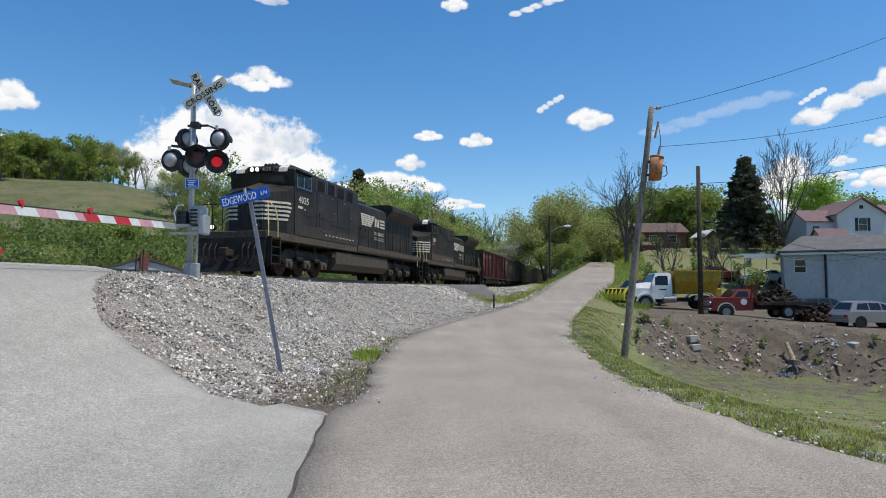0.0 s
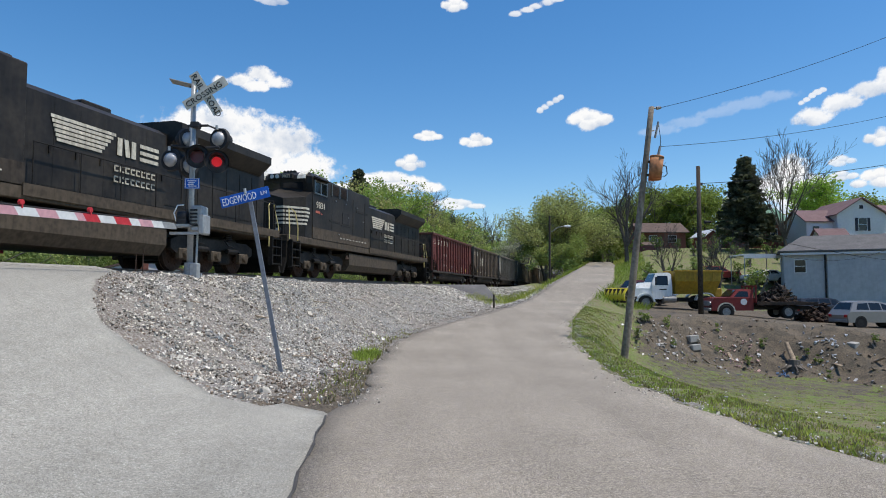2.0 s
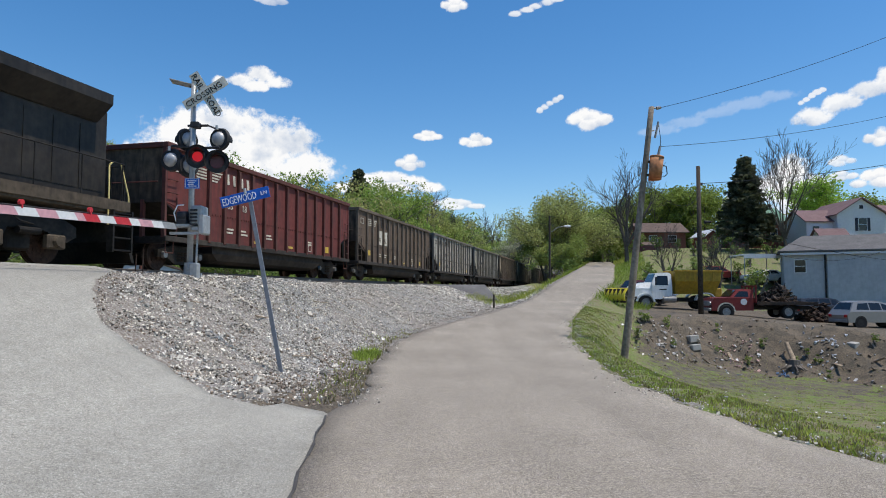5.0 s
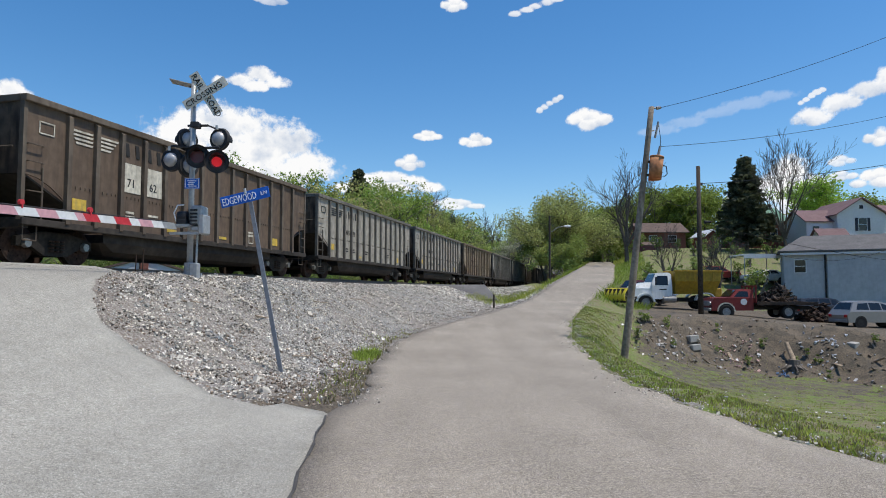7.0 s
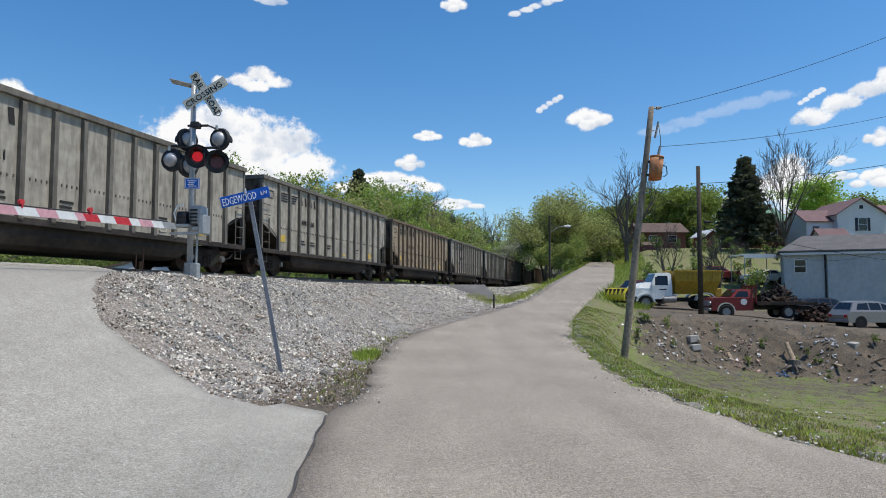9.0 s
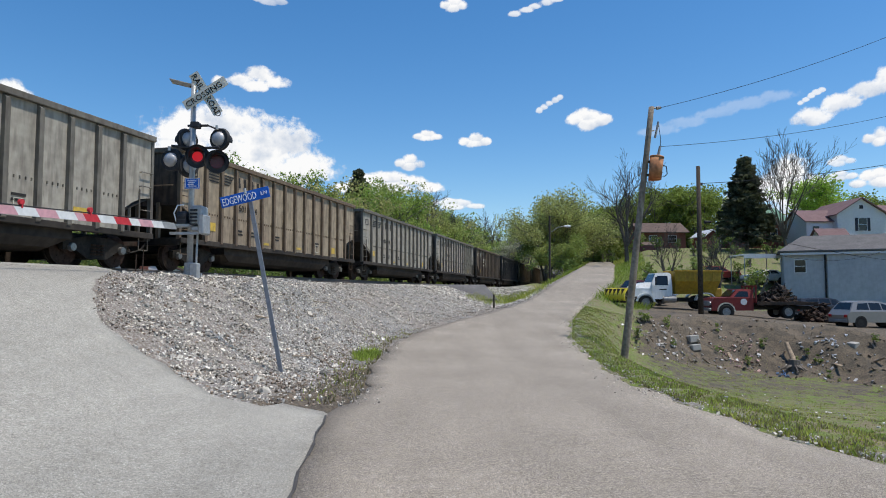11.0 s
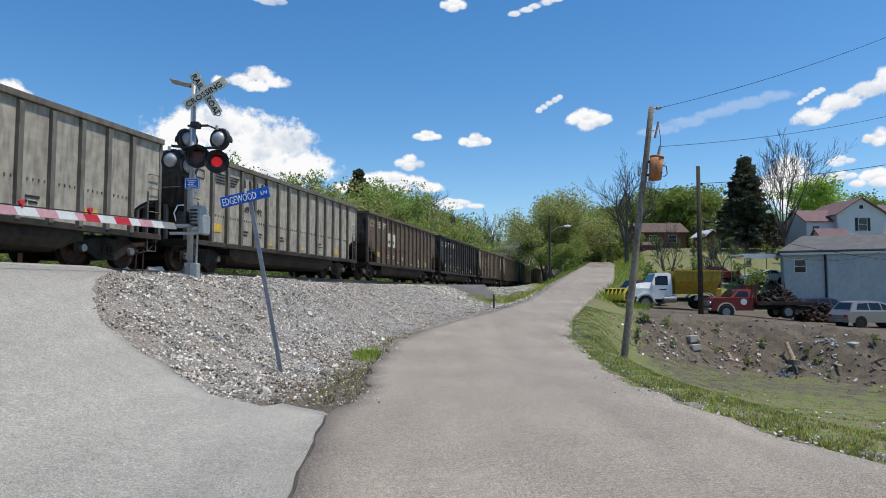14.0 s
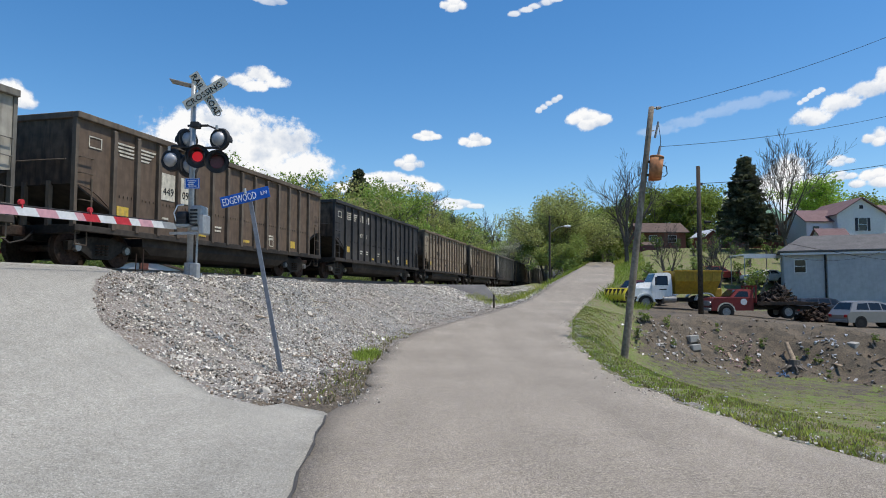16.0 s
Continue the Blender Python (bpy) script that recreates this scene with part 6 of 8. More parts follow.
for b, d, h, kd, sd in ((-28.6, 148, 9.5, "olive", 3), (-27.6, 150, 10, "olive", 4), (-26.6, 150, 9.5, "olive", 3), (-25.9, 149, 8, "wood", 2), (-25.0, 150, 9, "bare", 6), (-24.3, 150, 8, "bare", 5), (-30.2, 137, 6, "green", 1), (-31.3, 145, 10, "green", 2), (-32.9, 145, 9.5, "green", 1), (-22.3, 112, 8, "olive", 4), (-21.3, 120, 8, "bare", 5), (-20.3, 142, 9, "bare", 5), (-35.5, 70, 8, "green", 2), (-31.8, 66, 7, "wood", 1), (-28.6, 62, 6.5, "olive", 4), (-26.0, 74, 8, "green", 1), (-23.4, 60, 7, "wood", 2), (-19.6, 66, 8.5, "olive", 3), (-17.0, 75, 9, "green", 2)):
    x, y = polar(b, d)
    tree(kd, x, y, h, "budding olive tree on the hilltop" if kd == "olive" else ("bare tree on the hilltop" if kd == "bare" else "leafy green tree on the pasture hill"), "tree", "hilltop trees", b * 37, sd)
# trees standing out of the hillside behind the train
x, y = polar(-7.3, 138)
tree("conifer", x, y, 15, "tall dark pine above the woodland", seed=2, width=1.25)
for b, d, h, sd in ((3.9, 175, 19, 5), (4.9, 178, 16, 6), (5.6, 172, 15, 7), (7.0, 176, 18, 5), (-1.2, 150, 14, 6), (0.6, 155, 13, 7), (2.2, 160, 14, 6), (-12, 120, 13, 7), (3.0, 165, 13, 8)):
    x, y = polar(b, d)
    tree("bare", x, y, h, "bare grey tree above the spring woodland", "tree", "bare hillside trees", b * 71, sd)
x, y = polar(5.8, 100)
tree("blossom", x, y, 8, "tree in white blossom beside the railway", seed=3, width=1.3)
x, y = polar(3.3, 96)
tree("conifer", x, y, 5.5, "small dark cedar among budding trees", seed=2, width=0.9)
# trees by the lane's crest
for x, y, h, kd, sd, w in ((17.2, 96, 16.5, "olive", 3, 1.0), (19.5, 103, 15, "olive", 4, 1.05), (14.2, 92, 12, "olive", 4, 1.0), (18.6, 112, 15, "wood", 1, 1.0), (15.2, 90, 8.5, "wood", 2, 1.0), (21.8, 118, 10, "wood", 1, 1.2), (15.5, 100, 11, "wood", 2, 1.1), (33, 138, 9, "olive", 3, 1.2)):
    tree(kd, x, y, h, "budding olive-green tree at the lane's crest" if kd == "olive" else "leafy spring tree at the lane's crest", "tree", "trees by the lane", x * 31, sd, w)
tree("bare", 23.6, 85, 15.2, "large bare tree at the lane's crest", seed=8, width=1.1)
tree("bare", 26.5, 96, 11, "bare tree behind the lane's crest", seed=7, width=1.0)
for x, y, h, sd in ((38.5, 120, 13.0, 1), (43.5, 121, 13.5, 2), (34.5, 122, 11.5, 2), (47.5, 124, 12.0, 1), (29.5, 118, 10.5, 1)):
    tree("green", x, y, h, "leafy green tree behind the brick house", "tree", "trees behind the brick house", x * 53, sd, 1.1)
tree("conifer", 42.2, 92, 12.8, "dense dark cedar on the lawn", seed=1, width=1.3)
tree("vase", 45.4, 88, 16.4, "tall bare tree with many upright limbs", seed=1, width=0.88)
tree("bright", 64, 110, 13.2, "bright yellow-green tree behind the houses", seed=1, width=1.15)
tree("green", 76, 118, 11, "leafy green tree behind the houses", seed=2, width=1.2)
tree("green", 88, 112, 10, "leafy green tree behind the houses", seed=1, width=1.2)
tree("bare", 22.3, 54, 6.5, "bare shrubby tree beside the lot", seed=6, width=1.1)
tree("bare", 19.6, 58, 7.0, "bare shrubby tree beside the lot", seed=7, width=1.0)
pl = [(23.5 + rs.uniform(-4, 8), 64 + rs.uniform(-4, 10)) for _ in range(14)] + [(27 + rs.uniform(-3, 10), 100 + rs.uniform(-4, 6)) for _ in range(8)]
woods("scrub", pl, rs.uniform(1.4, 2.8, len(pl)), 35, L_bush, 5200, "low green shrubs beside the lot", 1.0, 0.11)
pl = [(rs.uniform(28, 44), rs.uniform(72, 98)) for _ in range(22)]
woods("scrub", pl, rs.uniform(1.2, 3.0, len(pl)), 40, L_bush, 4000, "shrubs scattered over the sloping lawn", 1.0, 0.12)
pl = [(rs.uniform(9, 22), 0) for _ in range(18)]
pl = [(x, float(np.interp(x, [8, 10, 15, 17.5, 22], [33, 33.3, 35, 34, 31.5])) + rs.uniform(-2.6, 1.0)) for x, _ in pl]
woods("scrub", pl, rs.uniform(0.25, 0.6, len(pl)), 39, L_bush, 40000, "low weeds growing on the dirt bank", 1.0, 0.05)
pl = [(np.interp(y, YL, LEFT) - rs.uniform(1.0, 2.6), y) for y in np.arange(76, 108, 1.3)]
woods("scrub", pl, rs.uniform(1.4, 3.0, len(pl)), 36, L_bush, 3600, "green bushes on the bank above the lane")
pl = [(rs.uniform(27, 50), rs.uniform(113, 128)) for _ in range(34)]
woods("woodland", pl, rs.uniform(7, 12.5, len(pl)), 47, L_green, 900, "dense spring trees behind the brick house", 1.0, 0.2)
pl = [polar(b, 128 + rs.uniform(0, 50)) for b in np.arange(11, 48, 0.45)]
woods("woodland", pl, rs.uniform(6, 9.5, len(pl)), 37, L_green, 560, "distant trees behind the houses", 1.0, 0.26)


# ---- grass ----
def blades(name, x, y, h, seed, material, label):
    rs = np.random.RandomState(seed)
    n = len(x)
    z = ground_z(x, y)
    a = rs.rand(n) * 6.283
    w = 0.006 + 0.008 * rs.rand(n)
    base = np.stack([x, y, z - 0.02], -1)
    side = np.stack([np.cos(a) * w, np.sin(a) * w, 0 * a], -1)
    bend = np.stack([rs.normal(0, 0.35, n) * h, rs.normal(0, 0.35, n) * h, h], -1)
    P = np.stack([base - side, base + side, base + bend * np.array([0.5, 0.5, 0.62]) + side * 0.7, base + bend], 1)
    F = np.arange(n * 4).reshape(n, 4)
    return tagged(new(name, leaf_mesh(name, P.reshape(-1, 3), F, material)), label, "grass", kind="stuff")


L_grass = leaf("grass blades", (0.29, 0.4, 0.055), (0.4, 0.41, 0.095), 1.2)
L_straw = leaf("dry grass blades", (0.3, 0.25, 0.13), (0.22, 0.2, 0.09), 1.2)
n = 200000
y = 5 + 33 * rs.rand(n) ** 1.3
r = 0.15 + 15 * rs.rand(n) ** 1.5
x = np.interp(y, YS, RIGHT) + r
patch = np.sin(x * 1.3 + 2 * np.sin(y * 0.7)) * np.sin(y * 1.1 + x * 0.4)
keep = (rs.rand(n) < np.where(r < 1.8, 0.6 + 0.3 * (patch > -0.3), 0.22 + 0.55 * (patch > -0.1))) & (y < np.interp(x, [4, 8, 10, 15, 17.5, 22], [33, 33, 33.3, 35, 34, 31.5]) - 1.0 + 4 * (r < 3))
x, y, r = x[keep], y[keep], r[keep]
h = np.where(r < 2.5, 0.02 + 0.06 * rs.rand(len(x)), 0.018 + 0.04 * rs.rand(len(x)))
dry = rs.rand(len(x)) < 0.42
blades("grass", x[~dry], y[~dry], h[~dry], 41, L_grass, "fresh green roadside grass on the verge")
blades("grass", x[dry], y[dry], h[dry], 42, L_straw, "dry straw-coloured grass among the green verge")
n = 900
a, d = rs.rand(n) * 6.283, rs.rand(n) ** 0.6
x, y = -1.75 + 0.3 * d * np.cos(a), 15.4 + 1.1 * d * np.sin(a)
blades("grass", x, y, 0.07 + 0.13 * rs.rand(n), 43, L_grass, "bright green weed tuft at the gravel's edge")
n = 1100
y = 9.2 + 14 * rs.rand(n)
x = np.interp(y, YL, LEFT) - 0.05 - 0.75 * rs.rand(n) ** 1.5
blades("grass", x, y, 0.04 + 0.1 * rs.rand(n), 44, L_straw, "dry weeds along the lane's gravel edge")
blades("grass", x[::3] - 0.1, y[::3], 0.04 + 0.09 * rs.rand(len(x[::3])), 45, L_grass, "sparse green weeds along the lane's gravel edge")
n = 16000
y = 42 + 60 * rs.rand(n)
x = np.where(rs.rand(n) < 0.5, np.interp(y, YL, LEFT) - 0.1 - 4 * rs.rand(n), np.interp(y, YS, RIGHT) + 0.1 + 3.5 * rs.rand(n))
blades("grass", x, y, 0.2 + 0.35 * rs.rand(n), 46, L_grass, "tall green grass on the banks of the lane")
# ---- clouds: a far backdrop of sky, drifting slowly ----
def cloud_material(bright):
    m = bpy.data.materials.new("cloud")
    m.use_nodes = True
    n, l = m.node_tree.nodes, m.node_tree.links
    n.remove(n["Principled BSDF"])
    tc = n.new("ShaderNodeTexCoord")
    oi = n.new("ShaderNodeObjectInfo")
    off = n.new("ShaderNodeVectorMath")
    off.operation = "MULTIPLY_ADD"
    l.new(oi.outputs["Random"], off.inputs[0])
    off.inputs[1].default_value = (9000, 7000, 5000)
    l.new(tc.outputs["Object"], off.inputs[2])

    def noise_(scale, detail):
        x = n.new("ShaderNodeTexNoise")
        x.inputs["Scale"].default_value, x.inputs["Detail"].default_value, x.inputs["Roughness"].default_value = scale, detail, 0.6
        l.new(off.outputs[0], x.inputs["Vector"])
        return x.outputs[0]

    def math_(op, a, b, c=None):
        x = n.new("ShaderNodeMath")
        x.operation = op
        for k, v in enumerate((a, b, c)):
            if v is None:
                continue
            if isinstance(v, (int, float)):
                x.inputs[k].default_value = v
            else:
                l.new(v, x.inputs[k])
        return x.outputs[0]

    def smooth_(src, lo, hi):
        x = n.new("ShaderNodeMapRange")
        x.interpolation_type = "SMOOTHSTEP"
        x.inputs[1].default_value, x.inputs[2].default_value = lo, hi
        l.new(src, x.inputs[0])
        return x.outputs[0]
    de, sh, th = n.new("ShaderNodeAttribute"), n.new("ShaderNodeAttribute"), n.new("ShaderNodeAttribute")
    de.attribute_name, sh.attribute_name, th.attribute_name = "dens", "shade", "thin"
    f = math_("MULTIPLY_ADD", math_("SUBTRACT", noise_(0.017, 12), 0.5), 2.1, de.outputs["Fac"])
    a = math_("MULTIPLY", smooth_(f, 0.15, 0.75), th.outputs["Fac"])
    # shading painted into the glow: grey-blue low in each lobe, white on top
    tone = math_("MULTIPLY_ADD", math_("SUBTRACT", noise_(0.008, 8), 0.5), 2.2, sh.outputs["Fac"])
    ramp = n.new("ShaderNodeValToRGB")
    e = ramp.color_ramp.elements
    e[0].position, e[0].color = 0.1, (0.55, 0.63, 0.76, 1)
    e[1].position, e[1].color = 0.75, (1.0, 1.0, 1.0, 1)
    l.new(tone, ramp.inputs[0])
    em, tr, mx = n.new("ShaderNodeEmission"), n.new("ShaderNodeBsdfTransparent"), n.new("ShaderNodeMixShader")
    em.inputs["Strength"].default_value = bright
    l.new(ramp.outputs[0], em.inputs["Color"])
    l.new(a, mx.inputs[0])
    l.new(tr.outputs[0], mx.inputs[1])
    l.new(em.outputs[0], mx.inputs[2])
    l.new(mx.outputs[0], n["Material Output"].inputs["Surface"])
    return m


M_cloud = cloud_material(0.97)
CLOUDS = []


def cloud(bearing, up, wide, tall, lobes, thin=1.0, label="white fair-weather cumulus cloud drifting in a blue sky", drift=-6.0):
    """lobes: (x, z, radius) in halves of the cloud's width and height."""
    D = 3000.0
    b = math.radians(bearing)
    W, H_ = D * wide * 0.5 * 1.5, D * tall * 0.5 * 1.6 * 1.25
    gx, gz_ = np.linspace(-1, 1, 49), np.linspace(-1, 1, 33)
    X, Z = np.meshgrid(gx, gz_)
    dens, shade = np.full(X.shape, -0.6), np.zeros(X.shape)
    for lx, lz, lr in lobes:
        lx, lz = lx / 1.5, lz / 1.6
        ax, az = lr / 1.5, lr / 1.6
        dd = 1 - (((X - lx) / ax) ** 2 + ((Z - lz) / (az * np.where(Z < lz, 0.75, 1.1))) ** 2)
        up_ = dd > dens
        shade = np.where(up_, 0.62 + 0.5 * (Z - lz) / az, shade)
        dens = np.maximum(dens, dd)
    edge = np.minimum(np.minimum(1 - abs(X), 1 - abs(Z)) * 6, 1)
    dens = np.clip(dens, -0.6, 1) * edge - 0.6 * (1 - edge)
    pts = np.stack([X * W, 0 * X, Z * H_], -1).reshape(-1, 3)
    i = np.arange(32 * 49).reshape(32, 49)[:, :-1].ravel()
    me = bpy.data.meshes.new("cloud")
    me.from_pydata(pts.tolist(), [], np.stack([i, i + 1, i + 50, i + 49], -1).tolist())
    for nm, w in (("dens", dens), ("shade", shade), ("thin", np.full(X.shape, thin))):
        at = me.attributes.new(nm, "FLOAT", "POINT")
        at.data.foreach_set("value", w.ravel().astype(np.float32))
    me.materials.append(M_cloud)
    ob = tagged(new("cloud", me), label, "cloud", "clouds")
    x, y, z = D * math.sin(b), D * math.cos(b), 1.5 + D * up
    CLOUDS.append((ob, x, y, z, -bearing, drift))
    return ob


PUFF = [(-0.5, -0.1, 0.5), (0.0, 0.15, 0.6), (0.5, -0.15, 0.5), (-0.1, -0.3, 0.6)]
BIG = [(-0.75, -0.25, 0.42), (-0.45, 0.25, 0.52), (-0.1, 0.45, 0.5), (0.15, 0.0, 0.6), (0.4, 0.2, 0.5), (0.75, -0.35, 0.4), (-0.3, -0.4, 0.6), (0.35, -0.45, 0.6), (-0.85, -0.6, 0.4)]
LONG = [(-0.8, -0.3, 0.4), (-0.4, 0.1, 0.5), (0.0, 0.25, 0.5), (0.35, 0.1, 0.45), (0.75, -0.25, 0.4), (0.0, -0.3, 0.6)]
SLANT = [(-0.8, -0.5, 0.35), (-0.4, -0.2, 0.35), (0.0, 0.1, 0.35), (0.4, 0.35, 0.4), (0.8, 0.55, 0.35)]
cloud(-17.42, 0.2085, 0.2809, 0.122, BIG, 1)
cloud(-16.39, 0.3122, 0.112, 0.05, [(-0.75, -0.2, 0.3), (-0.3, -0.05, 0.42), (0.25, 0.25, 0.5), (0.7, -0.05, 0.42), (0.1, -0.3, 0.45)], 1)
cloud(-4.52, 0.1648, 0.1574, 0.0443, LONG, 1)
cloud(-2.76, 0.1972, 0.0528, 0.0306, PUFF, 1)
cloud(0.79, 0.1334, 0.0936, 0.0221, LONG, 0.9)
cloud(-1.28, 0.2384, 0.0528, 0.0204, PUFF, 1)
cloud(2.91, 0.2311, 0.0562, 0.0289, PUFF, 1)
cloud(12.61, 0.2583, 0.0749, 0.0409, PUFF, 1)
cloud(9.34, 0.2828, 0.0391, 0.0289, SLANT, 0.8)
cloud(-33.49, 0.2508, 0.0681, 0.0511, PUFF, 1)
cloud(1.10, 0.4447, 0.0511, 0.0306, PUFF, 1)
cloud(8.25, 0.4349, 0.0766, 0.0289, SLANT, 0.8)
cloud(-14.89, 0.4368, 0.0596, 0.0221, PUFF, 0.6)
cloud(33.22, 0.2553, 0.1617, 0.0766, SLANT, 0.95)
cloud(29.48, 0.2602, 0.0323, 0.0221, SLANT, 0.8)
cloud(27.86, 0.1423, 0.1021, 0.0936, PUFF, 1)
cloud(31.28, 0.1710, 0.0374, 0.0187, PUFF, 0.8)
cloud(31.20, 0.1511, 0.0409, 0.0187, PUFF, 0.9)
cloud(33.79, 0.1974, 0.0426, 0.0323, PUFF, 1)
cloud(33.68, 0.1448, 0.0596, 0.0306, LONG, 1)
cloud(22.78, 0.2489, 0.1957, 0.0511, SLANT, 0.22)
cloud(23.84, 0.1157, 0.0681, 0.0511, PUFF, 0.9)
cloud(-33.71, 0.1918, 0.0511, 0.0204, PUFF, 0.9)
# ---- parked vehicles: x forward, y to the left, z from the ground ----
M_tyre = mat("tyre rubber", (0.022, 0.021, 0.02), 0.9, vary=0.2, scale=20, bump=0.2)
M_rim = mat("dull steel rim", (0.3, 0.29, 0.28), 0.5, metal=0.4, vary=0.2, scale=20, bump=0.1)
M_vwhite = mat("white truck paint", (0.75, 0.75, 0.73), 0.35, vary=0.06, scale=6, bump=0.0, dirt=((0.4, 0.36, 0.3), 0.3))
M_vyellow = mat("worn yellow hopper paint", (0.42, 0.265, 0.025), 0.6, vary=0.2, scale=5, bump=0.1, second=(0.4, 0.25, 0.03), dirt=((0.25, 0.13, 0.04), 0.5))
M_vred = mat("faded red truck paint", (0.2, 0.026, 0.024), 0.5, vary=0.15, scale=6, bump=0.03, second=(0.16, 0.026, 0.024))
M_vsilver = mat("silver car paint", (0.27, 0.255, 0.24), 0.35, metal=0.4, vary=0.05, scale=6, bump=0.0)
M_vdark = mat("dark car paint", (0.03, 0.032, 0.04), 0.3, vary=0.1, scale=6, bump=0.0)
M_vmaroon = mat("maroon pickup paint", (0.12, 0.025, 0.03), 0.4, vary=0.12, scale=6, bump=0.0)
M_plow = mat("yellow plough blade", (0.68, 0.55, 0.05), 0.5, vary=0.15, scale=6, bump=0.05)
M_scrap = mat("scrap metal", (0.03, 0.026, 0.024), 0.7, metal=0.3, vary=0.5, scale=6, bump=0.2, second=(0.07, 0.045, 0.03))
M_taillamp = mat("red tail lamp", (0.35, 0.02, 0.02), 0.25, vary=0.1, scale=9, bump=0.0)
M_bed = mat("weathered deck planks", (0.1, 0.08, 0.065), 0.9, vary=0.35, scale=8, bump=0.2)


def wheel(parent, x, y, r, w=0.22, rim=M_rim):
    bm = BM()
    s = 1 if y > 0 else -1
    prof = [(0.62 * r, w / 2), (0.93 * r, w / 2), (r, w * 0.32), (r, -w * 0.32), (0.93 * r, -w / 2), (0.62 * r, -w / 2)]
    n = 22
    rings = [[bm.verts.new((c * math.cos(a * 6.2832 / n), o, c * math.sin(a * 6.2832 / n))) for c, o in prof] for a in range(n)]
    for i in range(n):
        for k in range(5):
            bm.faces.new((rings[i][k], rings[i][k + 1], rings[(i + 1) % n][k + 1], rings[(i + 1) % n][k]))
    wh = part("wheel", bm, M_tyre, parent)
    wh.location = (x, y, r)
    bm = tube(BM(), (0, -w * 0.35, 0), (0, s * w * 0.34, 0), 0.62 * r, 0.62 * r, 20)
    tube(bm, (0, s * w * 0.34, 0), (0, s * w * 0.44, 0), 0.25 * r, 0.2 * r, 12)
    for i in range(6):
        a = i * 1.047
        tube(bm, (0.42 * r * math.cos(a), s * w * 0.34, 0.42 * r * math.sin(a)), (0.42 * r * math.cos(a), s * w * 0.4, 0.42 * r * math.sin(a)), 0.06 * r, seg=6)
    part("rim", bm, rim, wh)


def clip(side, z, above):
    """The part of a side outline above or below a height."""
    out = []
    for (xa, za), (xb, zb) in zip(side, side[1:] + side[:1]):
        ina, inb = (za >= z) == above or za == z, (zb >= z) == above or zb == z
        if ina:
            out.append((xa, za))
        if ina != inb:
            t = (z - za) / (zb - za)
            out.append((xa + t * (xb - xa), z))
    return out


def shell(bm, side, half, tuck=0.0, top=None):
    """A body from a side outline; the part above height top leans in towards the roof."""
    for outline, k in ((clip(side, top, False), 0.0), (clip(side, top, True), tuck)):
        n = len(outline)
        a = [bm.verts.new((x, -half + k * max(0, z - top) / 0.5, z)) for x, z in outline]
        b = [bm.verts.new((x, half - k * max(0, z - top) / 0.5, z)) for x, z in outline]
        bm.faces.new(a)
        bm.faces.new(b[::-1])
        for i in range(n):
            bm.faces.new((a[i], b[i], b[(i + 1) % n], a[(i + 1) % n]))
    bmesh.ops.bevel(bm, geom=[e for e in bm.edges if e.is_manifold and e.calc_face_angle(0) > 0.6 and abs(e.verts[0].co.z - top) + abs(e.verts[1].co.z - top) > 0.02], offset=0.03, segments=2, affect="EDGES")
    return bm


def side_windows(parent, panes, half, tuck, top):
    for q in panes:
        for s in (-1, 1):
            bm = BM()
            pts = [(x, s * (half - tuck * max(0, (z - top)) / 0.5 + 0.008), z) for x, z in q]
            v = [bm.verts.new(p) for p in pts] + [bm.verts.new((x, y - s * 0.02, z)) for x, y, z in pts]
            k = len(q)
            bm.faces.new(v[:k]), bm.faces.new(v[k:][::-1])
            for i in range(k):
                bm.faces.new((v[i], v[(i + 1) % k], v[k + (i + 1) % k], v[k + i]))
            part("side_window", bm, M_glass, parent)


